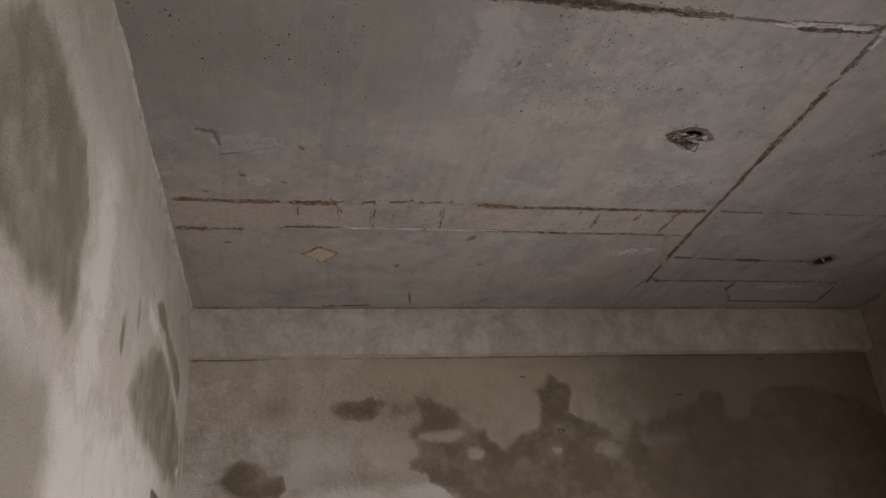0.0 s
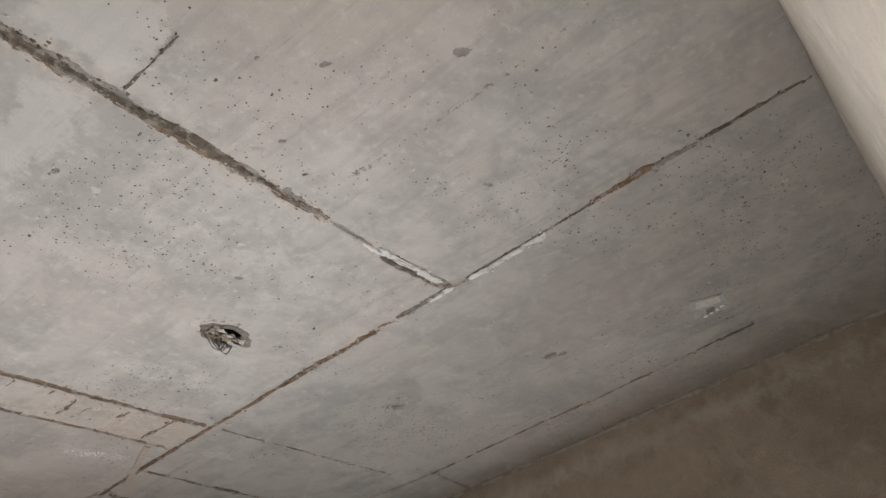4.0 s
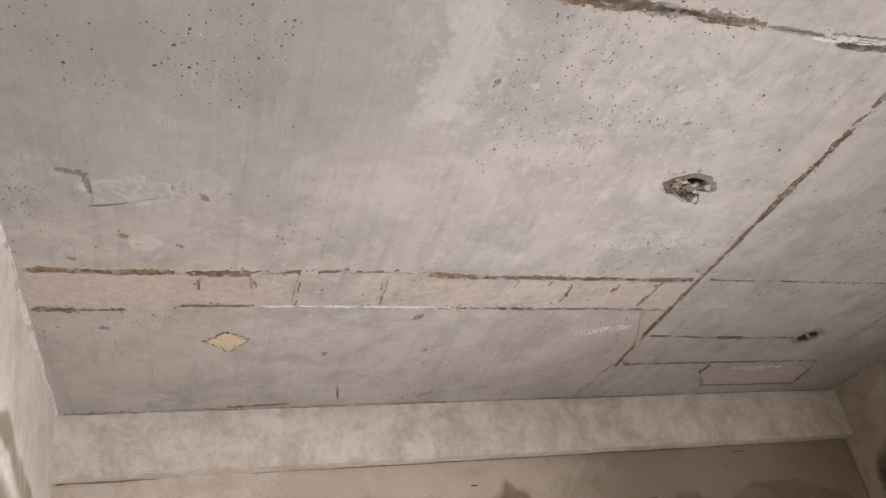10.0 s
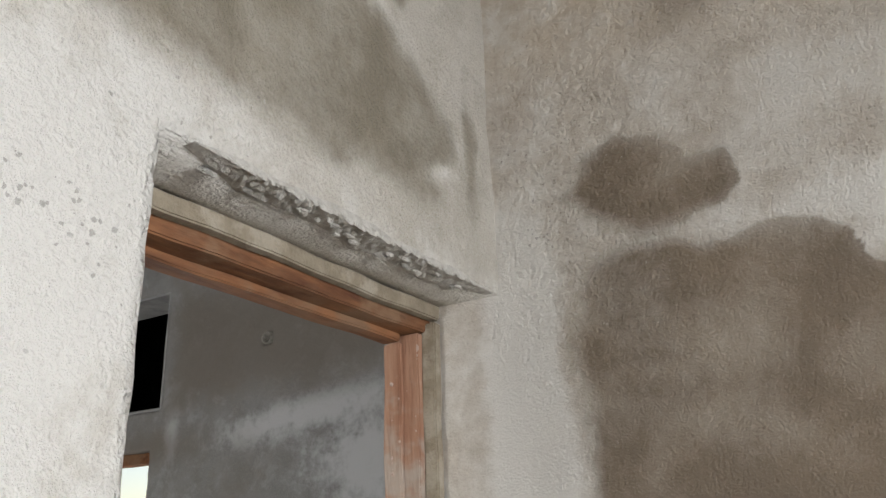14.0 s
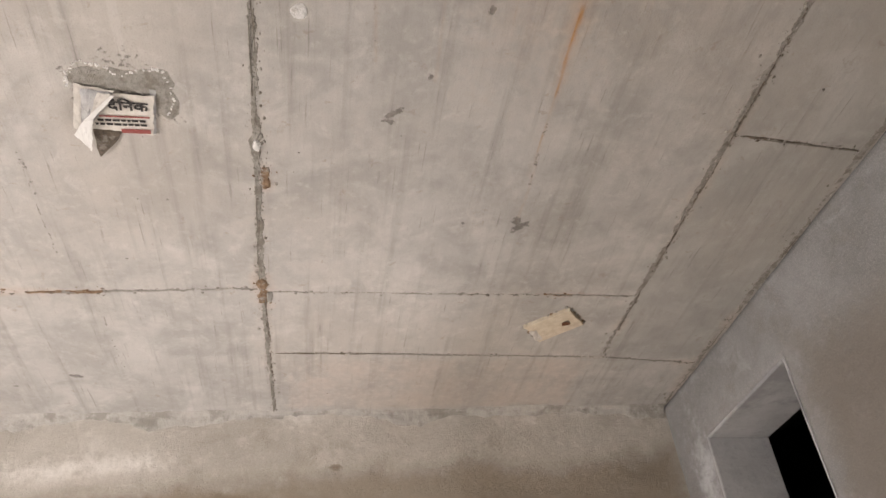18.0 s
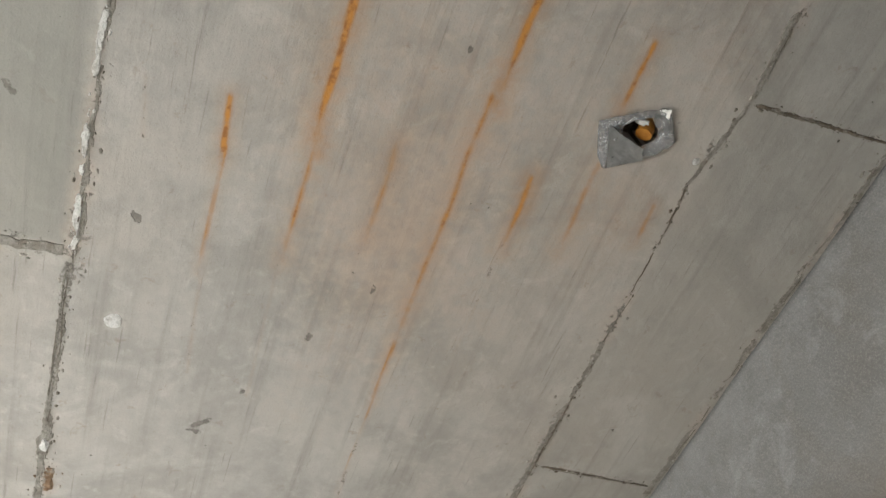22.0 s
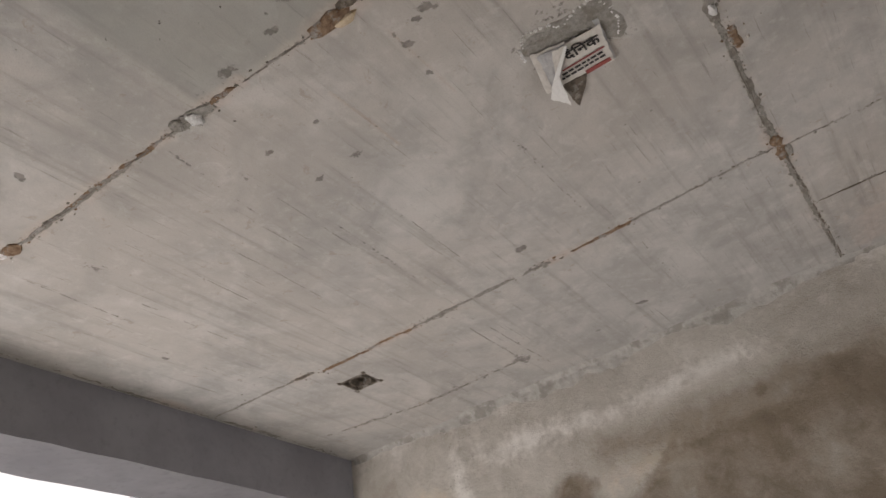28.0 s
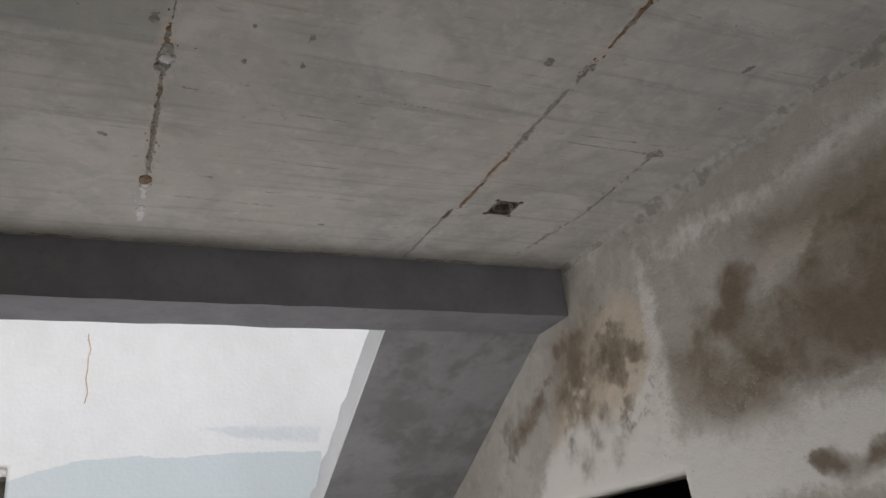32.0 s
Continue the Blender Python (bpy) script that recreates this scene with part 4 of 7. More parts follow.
def paint_ceiling_a(u, v):
    rust = top(line(u, v, 0.0, 0.95, 0.0, 0.35, 0.02) * 0.55, line(u, v, -2.1, 0.02, -2.3, 0.03, 0.03) * 0.3)
    brown = top(inside(u, v, [(-2.4, 1.23), (-0.02, 1.22), (-0.02, 1.47), (-2.4, 1.46)], 0.03) * np.clip(1.7 * grainy(u, v, 3.2, 5, 5) - 0.1, 0, 0.95) * (1 - 0.45 * blob(u, v, -1.45, 1.35, 0.3, 0.4)),
                inside(u, v, [(0.56, 2.07), (1.24, 2.03), (1.28, 2.25), (0.66, 2.25)], 0.03) * 0.75)
    film = top(blob(u, v, -1.34, -0.16, 0.17, 0.10, 20), blob(u, v, -1.28, 0.25, 0.10, 0.22) * 0.85, blob(u, v, -2.05, 0.82, 0.12, 0.06), blob(u, v, -2.02, 1.07, 0.06, 0.04), blob(u, v, -0.2, 1.63, 0.11, 0.03), blob(u, v, 0.19, 1.42, 0.1, 0.035) * 0.8,
               blob(u, v, 0.85, 2.05, 0.13, 0.035), blob(u, v, -1.6, 1.9, 0.3, 0.15) * 0.42, blob(u, v, 0.9, -0.52, 0.10, 0.06, -15) * 0.75, blob(u, v, -0.4, 0.95, 0.35, 0.18) * 0.42)
    dark = zero(u)
    for x, y, r in ((-1.05, -0.28, 0.018), (-1.53, -0.09, 0.016), (-1.38, -0.29, 0.018), (-0.93, -0.37, 0.022), (-0.31, -0.37, 0.02), (-0.555, 0.377, 0.02), (-0.84, -0.13, 0.014), (-0.73, -0.60, 0.022),
                    (-1.375, 1.82, 0.026), (-2.165, 1.60, 0.022), (-1.06, 1.52, 0.034), (-1.86, 0.83, 0.022), (-1.79, 0.81, 0.018), (-1.92, 1.08, 0.02), (-2.08, 1.03, 0.022), (-2.23, 1.16, 0.018), (-0.96, 1.80, 0.022), (-1.17, 0.29, 0.018), (-1.65, 0.515, 0.012)):
        dark = top(dark, blob(u, v, x, y, r * 0.85, r * 0.5, 70 * x, 0.5))
    dark = top(dark, line(u, v, GASH[0][0], GASH[0][1], GASH[1][0], GASH[1][1], 0.026) * 0.95, line(u, v, GASH[1][0], GASH[1][1], GASH[2][0], GASH[2][1], 0.02) * 0.9)
    dark = top(dark, blob(u, v, 0.505, 0.70, 0.055, 0.03, -30) * 0.8, blob(u, v, 0.71, 0.07, 0.03, 0.03) * 0.9, blob(u, v, 0.74, 0.03, 0.015, 0.02), blob(u, v, -2.0, 0.79, 0.13, 0.04) * 0.62, blob(u, v, -0.39, 0.65, 0.11, 0.09) * 0.62,
               line(u, v, -0.62, -0.11, -0.6, -0.64, 0.03) * 0.52, blob(u, v, -0.75, -0.95, 0.3, 0.2) * 0.5)
    # darker fields: slab tone, plus shade in the south-west put into the colour
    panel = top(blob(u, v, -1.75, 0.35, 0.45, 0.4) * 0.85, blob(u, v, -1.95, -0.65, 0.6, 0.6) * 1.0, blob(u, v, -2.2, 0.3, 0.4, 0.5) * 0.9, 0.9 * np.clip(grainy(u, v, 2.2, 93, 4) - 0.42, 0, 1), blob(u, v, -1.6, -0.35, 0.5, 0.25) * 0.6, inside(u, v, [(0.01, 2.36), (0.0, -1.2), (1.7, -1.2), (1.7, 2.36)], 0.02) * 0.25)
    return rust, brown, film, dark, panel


def round_holes(*spots):
    def cut(u, v):
        out = np.zeros(u.shape, bool)
        for x, y, rx, ry in spots:
            out |= np.hypot((u - x) / rx, (v - y) / ry) < 1
        return out
    return cut


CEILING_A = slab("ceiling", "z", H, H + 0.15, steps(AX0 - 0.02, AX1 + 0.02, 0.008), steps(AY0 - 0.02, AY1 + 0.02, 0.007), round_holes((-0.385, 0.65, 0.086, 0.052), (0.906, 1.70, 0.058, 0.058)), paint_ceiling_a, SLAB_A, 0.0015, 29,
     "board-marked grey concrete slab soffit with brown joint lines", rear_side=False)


def paint_ceiling_b(u, v):
    rust = zero(u)
    streaks = ((-3.40, 2.365, -3.55, 0.02, 0.9), (-3.50, 2.37, -3.80, 0.016, 0.6), (-3.05, 2.526, -3.48, 0.024, 1.0), (-3.44, 2.525, -3.74, 0.02, 0.6), (-3.42, 2.677, -3.66, 0.022, 0.42), (-2.9, 2.833, -3.30, 0.026, 0.95),
               (-3.28, 2.82, -3.95, 0.022, 0.6), (-3.9, 2.822, -4.1, 0.014, 0.8), (-4.05, 2.822, -4.42, 0.010, 0.5), (-3.42, 2.965, -3.60, 0.026, 0.7), (-3.1, 3.08, -3.24, 0.022, 0.85), (-3.36, 3.09, -3.58, 0.024, 0.42), (-3.42, 3.255, -3.52, 0.02, 0.5), (-3.25, 1.44, -3.40, 0.012, 0.4), (-3.40, 1.60, -3.66, 0.012, 0.45), (-3.42, 1.915, -3.64, 0.012, 0.4), (-3.40, 1.296, -3.49, 0.012, 0.5))
    for x0, y, x1, wide, force in streaks:
        wander = (grainy(u, v * 0, 5, 41, 2) - 0.5) * 0.012
        fade = np.clip((u - x1) / (0.45 * (x0 - x1)) + 0.25, 0, 1)
        beads = 0.35 + 1.1 * grainy(u, v * 0 + y * 9, 16, 43, 3)
        rust = top(rust, line(u, v + wander, x0, y, x1, y, wide * 0.48) ** 0.9 * force * 1.25 * beads * fade, line(u, v + wander, x0, y, x1, y, wide * 1.9) * force * 0.42 * (0.4 + grainy(u, v, 7, 45, 2)))
    haze = np.minimum(np.clip(1 - np.hypot((u + 3.05) / 1.2, (v - 2.84) / 0.66), 0, 1) * 1.3, 0.5) * (0.45 + 1.1 * grainy(u, v, 4, 44, 3))
    rust = np.clip(rust * (1 - 0.3 * haze) + haze * 0.42, 0, 1)
    brown = top(haze * 0.7, np.clip(1 - np.hypot((u + 3.6) / 1.0, (v - 2.75) / 0.55), 0, 1) * 0.7, inside(u, v, [(-5.36, 2.14), (-5.37, 3.3), (-5.80, 3.3), (-5.80, 2.14)], 0.05) * 0.55, blob(u, v, -3.80, 1.50, 0.035, 0.08), blob(u, v, -3.81, 1.985, 0.02, 0.03), blob(u, v, -4.96, 2.12, 0.03, 0.03) * 0.9, blob(u, v, -4.98, 1.42, 0.02, 0.07) * 0.8)
    film = top(blob(u, v, -3.952, 2.228, 0.028, 0.024), blob(u, v, -4.24, 2.05, 0.12, 0.2) * 0.5, blob(u, v, -4.65, 2.66, 0.03, 0.03) * 0.7, blob(u, v, -3.96, 1.75, 0.10, 0.012) * 0.9, blob(u, v, -4.0, 1.86, 0.10, 0.01) * 0.75, blob(u, v, -5.0, 2.5, 0.4, 0.3) * 0.45)
    dark = blob(u, v, -4.19, 1.83, 0.10, 0.13, 0) * 0.60
    for x0, y0, x1, y1, force in ((-3.80, 2.378, -4.07, 2.392, 0.50), (-3.74, 2.522, -4.12, 2.532, 0.46), (-4.10, 2.826, -4.62, 2.831, 0.48), (-3.406, 1.621, -3.66, 1.622, 0.52), (-3.39, 1.921, -3.70, 1.918, 0.50), (-3.40, 2.219, -3.52, 2.227, 0.46), (-3.30, 1.772, -3.62, 1.783, 0.42), (-3.66, 2.677, -3.95, 2.68, 0.46), (-3.58, 2.965, -3.9, 2.97, 0.46), (-3.95, 1.34, -4.2, 1.35, 0.5), (-3.9, 1.55, -4.15, 1.555, 0.42)):
        wander = (grainy(u, v * 0, 6, 47, 2) - 0.5) * 0.01
        rust = top(rust, line(u, v + wander, x0, y0, x1, y1, 0.012) * force * 0.55)
        dark = top(dark, line(u, v + wander, x0, y0, x1, y1, 0.014) * force * 0.9 * (0.6 + 0.7 * grainy(u, v * 0 + y0, 20, 48, 2)))
    for x, y, r in ((-3.33, 1.33, 0.016), (-3.39, 1.33, 0.014), (-3.49, 1.30, 0.013), (-3.60, 1.395, 0.018), (-3.63, 1.435, 0.02), (-3.70, 1.445, 0.02), (-3.74, 1.37, 0.016), (-3.755, 1.22, 0.025), (-3.906, 1.645, 0.024), (-3.915, 1.61, 0.016), (-3.96, 1.56, 0.02), (-4.06, 1.547, 0.017), (-4.0, 1.10, 0.016), (-4.16, 1.12, 0.015), (-4.155, 1.245, 0.02),
                    (-4.0, 1.254, 0.012), (-4.85, 1.33, 0.026), (-5.50, 1.47, 0.024), (-3.645, 1.763, 0.012), (-3.50, 1.79, 0.014), (-3.48, 2.015, 0.018), (-3.69, 2.24, 0.014), (-3.918, 2.63, 0.014), (-3.765, 2.73, 0.012), (-4.105, 2.52, 0.014), (-3.655, 0.627, 0.02), (-5.57, 1.255, 0.014), (-4.63, 2.68, 0.018), (-4.49, 0.117, 0.014), (-3.205, 2.747, 0.012)):
        dark = top(dark, blob(u, v, x, y, r * 0.9, r * 0.5, 70 * y, 0.5))
    dark = top(dark, line(u, v, -4.205, 2.468, -4.232, 2.435, 0.020) * 0.9, line(u, v, -4.245, 2.428, -4.252, 2.448, 0.018) * 0.9, blob(u, v, -4.63, 2.845, 0.03, 0.02, 50), blob(u, v, -4.61, 2.83, 0.018, 0.016))
    dark = top(dark, blob(u, v, -4.005, 0.42, 0.05, 0.025) * 0.65, line(u, v, -3.75, 2.14, -3.86, 2.15, 0.05) * 0.5, blob(u, v, -5.54, 0.93, 0.05, 0.03) * 0.8, line(u, v, -4.34, 1.02, -4.82, 1.0, 0.014) * 0.55, line(u, v, -3.83, 0.94, -4.36, 0.88, 0.012) * 0.5, line(u, v, -4.44, 1.575, -4.85, 1.566, 0.012) * 0.5, line(u, v, -4.97, 1.62, -5.49, 1.635, 0.012) * 0.48,
               inside(u, v, [(-2.6, 2.14), (-2.6, 1.2), (-3.79, 1.2), (-3.79, 2.12)], 0.03) * 0.12)
    # darker board fields, with shade put into the slab's colour
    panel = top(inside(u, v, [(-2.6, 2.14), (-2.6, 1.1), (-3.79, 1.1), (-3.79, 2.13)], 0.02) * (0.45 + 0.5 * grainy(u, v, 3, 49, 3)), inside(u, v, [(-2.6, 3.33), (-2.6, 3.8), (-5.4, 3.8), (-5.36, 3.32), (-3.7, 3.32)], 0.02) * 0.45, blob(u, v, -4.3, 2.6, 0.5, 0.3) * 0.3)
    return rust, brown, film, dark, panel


def holes_b(u, v):
    return (np.hypot((u + 3.268) / 0.8, v - 3.138) < 0.048) | ((np.abs(u + 5.175) < 0.05) & (np.abs(v - 0.405) < 0.055))


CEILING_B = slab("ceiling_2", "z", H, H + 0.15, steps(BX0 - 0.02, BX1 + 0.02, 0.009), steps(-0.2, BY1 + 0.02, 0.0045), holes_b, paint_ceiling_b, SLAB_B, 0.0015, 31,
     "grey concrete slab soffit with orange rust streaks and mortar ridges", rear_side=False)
box("ceiling_3", (-6.6, 3.985, 2.205), (-4.1, 4.7, 2.262), DIMMED_PLASTER, None, "thin concrete loft slab", 0)["kind"] = "structure"
box("roof_slab", (BX0 - 3.6, -0.46, H + 0.155), (AX1 + 0.3, 5.3, H + 0.30), STAIR, None, "concrete roof slab", 0)["kind"] = "structure"

# beam along the north wall of the first room
bm = bmesh.new()
box_bm(bm, (AX0 - 0.01, 2.366, 2.890), (AX1 + 0.01, AY1 + 0.2, H + 0.01))
bmesh.ops.bevel(bm, geom=[e for e in bm.edges if all(v.co.z < 3 and v.co.y < 2.4 for v in e.verts)], offset=0.006, segments=2, affect="EDGES")
for k in range(1, 70):
    bmesh.ops.bisect_plane(bm, geom=bm.verts[:] + bm.edges[:] + bm.faces[:], plane_co=(AX0 + k * 0.058, 0, 0), plane_no=(1, 0, 0))
for vert in bm.verts:
    vert.co += Vector((0, noise.noise(vert.co * 5) * 0.006, noise.noise(vert.co * 6 + Vector((9, 0, 0))) * 0.006))
beam = part("beam", bm, PLASTER_BEAM, None)
# underside tinted, front paled: light and shade put into the beam's colour
marks = beam.data.attributes.new("marks", "FLOAT_COLOR", "POINT")
marks.data.foreach_set("color", [c for v in beam.data.vertices for c in ((0.0, 0.55, 0.0, 0.3) if v.co.y > 2.4 else (0.0, 0.0, 0.55, 0.0))])
tagged(beam, "cement-plastered concrete beam with a rounded lower edge", kind="structure")

# broken crack where the beam's underside meets the wall
CRACK_DIRT = simple("dirty_crack", (0.12, 0.10, 0.08), (0.22, 0.19, 0.155), 60, 0.95, 0.5)
xs = np.linspace(AX0 + 0.02, AX1 - 0.02, 700)
half = 0.0032 * np.clip(3.2 * grainy(xs, xs * 0, 2.2, 81, 5) - 1.35, 0, 1) * (0.4 + 1.2 * grainy(xs, xs * 0, 50, 82, 2))
mid = 2.887 + 0.008 * (grainy(xs, xs * 0, 6, 83, 4) - 0.5)
edge_pts = np.concatenate([np.stack([xs, xs * 0 + AY1 - 0.005, mid + half], -1), np.stack([xs, xs * 0 + AY1 - 0.005, mid - half], -1)])
cracked = new("crack_line", mesh_of("crack_line", edge_pts.tolist(), [(k, k + 1, k + 701, k + 700) for k in range(699) if half[k] > 0.0005 and half[k + 1] > 0.0005], CRACK_DIRT))
cracked.parent = beam
cracked.modifiers.new("thickness", "SOLIDIFY").thickness = 0.002

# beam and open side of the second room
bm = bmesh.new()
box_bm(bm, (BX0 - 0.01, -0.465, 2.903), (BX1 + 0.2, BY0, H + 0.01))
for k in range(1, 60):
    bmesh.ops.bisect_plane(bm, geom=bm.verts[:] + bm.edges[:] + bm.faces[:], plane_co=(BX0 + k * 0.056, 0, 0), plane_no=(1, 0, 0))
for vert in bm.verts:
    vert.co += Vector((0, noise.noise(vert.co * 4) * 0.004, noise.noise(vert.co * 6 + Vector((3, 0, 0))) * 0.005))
tagged(part("beam_2", bm, BEAM, None), "grey concrete beam over the open side, coloured dark as backlit", kind="structure")


# ---- ground and outside ----
bm = bmesh.new()
bmesh.ops.create_grid(bm, x_segments=40, y_segments=40, size=300)
for vert in bm.verts:
    vert.co.z = -0.16
tagged(part("ground", bm, EARTH), "dusty bare ground", kind="structure")


def paint_yard(u, v):
    blue = top(inside(u, v, [(-2.9, 2.62), (-3.35, 2.80), (-3.6, 2.87), (-4.0, 2.89), (-4.4, 2.87), (-4.8, 2.89), (-5.5, 2.88), (-5.5, 1.0), (-2.9, 1.0)], 0.05))
    grey = inside(u, v, [(-4.35, 3.12), (-5.55, 3.12), (-5.5, 2.90), (-4.8, 2.98), (-4.4, 3.08)], 0.05) * 0.75
    return blue, grey, zero(u), zero(u)


WIN_Y = (-3.19, -2.3, 1.7, 2.84)
slab("wall_yard", "y", -3.6, -3.9, steps(-7.5, -1.0, 0.03, WIN_Y[:2]), steps(-0.1, 4.8, 0.03, WIN_Y[2:]), [WIN_Y], paint_yard, WHITEWASH, 0.002, 37, "sunlit white lime-washed wall with pale blue water stains")
bm = bmesh.new()
zs = [3.85 - 0.55 * k / 14 for k in range(15)]
for za, zb in zip(zs, zs[1:]):
    xa, xb = [-3.67 + 0.02 * noise.noise(Vector((z * 9, 0, 0))) for z in (za, zb)]
    bm.faces.new([bm.verts.new(p) for p in ((xa - 0.004, -3.596, za), (xa + 0.004, -3.596, za), (xb + 0.003, -3.596, zb), (xb - 0.003, -3.596, zb))])
crack = part("rusty_crack", bm, CRACK, None, "thin rusty crack line")
crack.modifiers.new("thickness", "SOLIDIFY").thickness = 0.004
crack.parent = bpy.data.objects["wall_yard"]
wy = thing("window_frame", (-2.75, -3.75, 1.7), "grey recessed window in the white wall", "window", kind="structure")
under(box("pane", (-3.19, -3.86, 1.7), (-2.3, -3.83, 2.84), BEAM_FOOT), wy)
under(box("lintel_strip", (-3.19, -3.83, 2.78), (-2.3, -3.61, 2.838), LIME), wy)

# stair flight that climbs along the west wall to the beam
stair = thing("staircase", (-5.4, -0.46, 0), "grey concrete stair flight seen from below", "staircase", kind="structure")
SLOPE = 0.518
x0, x1, ytop, ztop = BX0 + 0.002, -4.955, -0.455, 2.912
run = 3.0


def prism(profile, xa, xb):
    """A solid with a side outline of (y, z), from xa to xb."""
    bm = bmesh.new()
    a = [bm.verts.new((xa, y, z)) for y, z in profile]
    b = [bm.verts.new((xb, y, z)) for y, z in profile]
    bm.faces.new(a[::-1])
    bm.faces.new(b)
    for k in range(len(profile)):
        bm.faces.new((a[k], a[(k + 1) % len(a)], b[(k + 1) % len(a)], b[k]))
    bmesh.ops.recalc_face_normals(bm, faces=bm.faces[:])
    return bm


under(part("waist_slab", prism([(ytop, ztop), (ytop - run, ztop - run * SLOPE), (ytop - run, ztop - run * SLOPE + 0.16), (ytop, ztop + 0.16)], x0, x1), STAIR), stair)
bm = prism([(ytop - 0.003, ztop + 0.004), (ytop - run, ztop - run * SLOPE + 0.004), (ytop - run, ztop - run * SLOPE + 0.17), (ytop - 0.003, ztop + 0.17)], x1, x1 + 0.012)
for k in range(1, 60):
    bmesh.ops.bisect_plane(bm, geom=bm.verts[:] + bm.edges[:] + bm.faces[:], plane_co=(0, ytop - run * k / 60, 0), plane_no=(0, 1, 0))
for vert in bm.verts:
    if vert.co.z > ztop + (vert.co.y - ytop) * SLOPE + 0.05:
        vert.co.z += noise.noise(Vector((vert.co.y * 7, 0, 0))) * 0.05
under(part("side_plaster", bm, WHITEWASH, None, "white-washed plaster edge"), stair)
box("landing_floor", (BX0 - 0.2, -4.2, -0.15), (BX1 + 0.2, -0.461, -0.01), FLOOR, None, "bare cement floor", 0)["kind"] = "structure"


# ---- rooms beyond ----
slab("wall_far_1", "y", BY1, BY1 + 0.24, steps(-9.2, BX0 - 0.24, 0.05, [-8.10, -6.74]), steps(0, H, 0.05, [0.95, 2.13]), [(-8.10, -6.74, 0.95, 2.13)], lambda u, v: (zero(u), zero(u) + 0.6, zero(u), zero(u)), DIMMED_PLASTER, 0.002, 51, "dim grey plastered wall with a barred window")
box("wall_far_2", (-9.4, -3.0, 0), (-9.2, BY1, H), DIMMED_PLASTER, None, "dim grey plastered wall", 0)["kind"] = "structure"
box("wall_far_3", (-9.2, -3.2, 0), (BX0 - 0.25, -3.0, H), DIMMED_PLASTER, None, "dim grey plastered wall", 0)["kind"] = "structure"
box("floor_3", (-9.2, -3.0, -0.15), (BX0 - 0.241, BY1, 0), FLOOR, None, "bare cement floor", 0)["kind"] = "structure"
box("ceiling_4", (-9.2, -3.0, H), (BX0 - 0.241, BY1, H + 0.15), DIMMED_PLASTER, None, "dim concrete ceiling", 0)["kind"] = "structure"
box("wall_far_4", (-9.2, 0.8, 0), (BX0 - 0.24, 1.0, H - 0.004), DIMMED_PLASTER, None, "dim grey partition wall", 0)["kind"] = "structure"

# barred window of the far room
gw = thing("barred_window", (-7.42, BY1 + 0.15, 0.95), "steel-barred window with a bent centre ornament in the dim room", "window", kind="structure")
PUTTY = simple("pale_reveal_plaster", (0.50, 0.46, 0.40), (0.60, 0.56, 0.49), 9, 0.95, 0.4)
under(box("reveal", (-8.098, BY1 - 0.012, 0.952), (-8.03, BY1 + 0.238, 2.128), PUTTY, None, "pale plastered window reveal", 0.01, 0.006, 31), gw)
under(box("reveal", (-8.029, BY1 - 0.012, 2.078), (-6.742, BY1 + 0.238, 2.128), PUTTY, None, "pale plastered window reveal", 0.01, 0.006, 32), gw)
for k in range(11):
    z = 0.99 + 0.105 * k
    pts = [(-8.03 + 1.285 * q / 12, BY1 + 0.15, z - 0.012 * math.sin(math.pi * q / 12 + 0.5 * k)) for q in range(13)]
    under(part("bar", tube_of(pts, 0.010), STEEL), gw)
for x in (-7.52, -7.46, -7.30, -7.24):
    side = -1 if x < -7.4 else 1
    pts = [(x, BY1 + 0.17, 0.96 + 1.0 * q / 10) for q in range(11)] + [(x + side * 0.018, BY1 + 0.17, 2.0), (x + side * 0.02, BY1 + 0.17, 2.05), (x, BY1 + 0.17, 2.075)]
    under(part("ornament", tube_of(pts, 0.008), PUTTY, None, "pale painted bent bar"), gw)

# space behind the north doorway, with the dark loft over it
# near-black plaster: the unlit loft's shade is put into the colour
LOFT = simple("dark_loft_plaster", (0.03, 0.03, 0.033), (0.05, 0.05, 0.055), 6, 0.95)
box("wall_loft_1", (-6.7, 4.7, 2.205), (-4.0, 4.8, H + 0.155), LOFT, None, "loft wall coloured near black in place of shade", 0)["kind"] = "structure"
box("wall_loft_2", (-6.7, 3.985, 2.205), (-6.6, 4.7, H + 0.155), LOFT, None, "loft wall coloured near black in place of shade", 0)["kind"] = "structure"
box("wall_loft_3", (-4.1, 3.985, 2.205), (-4.0, 4.7, H + 0.155), LOFT, None, "loft wall coloured near black in place of shade", 0)["kind"] = "structure"
box("wall_boundary", (-12.0, 8.2, -0.2), (-1.5, 8.4, 1.2), WHITEWASH, None, "sunlit white boundary wall", 0.01)["kind"] = "structure"

# hall from which the walk starts
box("wall_hall_1", (-2.95, -4.2, 0), (-2.66, AY0 - 0.2, H), PLASTER_A, None, "cement plaster hall wall", 0)["kind"] = "structure"
box("wall_hall_2", (0.4, -4.2, 0), (0.6, AY0 - 0.2, H), PLASTER_A, None, "cement plaster hall wall", 0)["kind"] = "structure"
box("wall_hall_3", (-2.95, -4.4, 0), (0.6, -4.2, H), PLASTER_A, None, "cement plaster hall wall", 0)["kind"] = "structure"
box("floor_hall", (-2.65, -4.2, -0.15), (0.4, AY0 - 0.201, 0), FLOOR, None, "bare cement floor", 0)["kind"] = "structure"
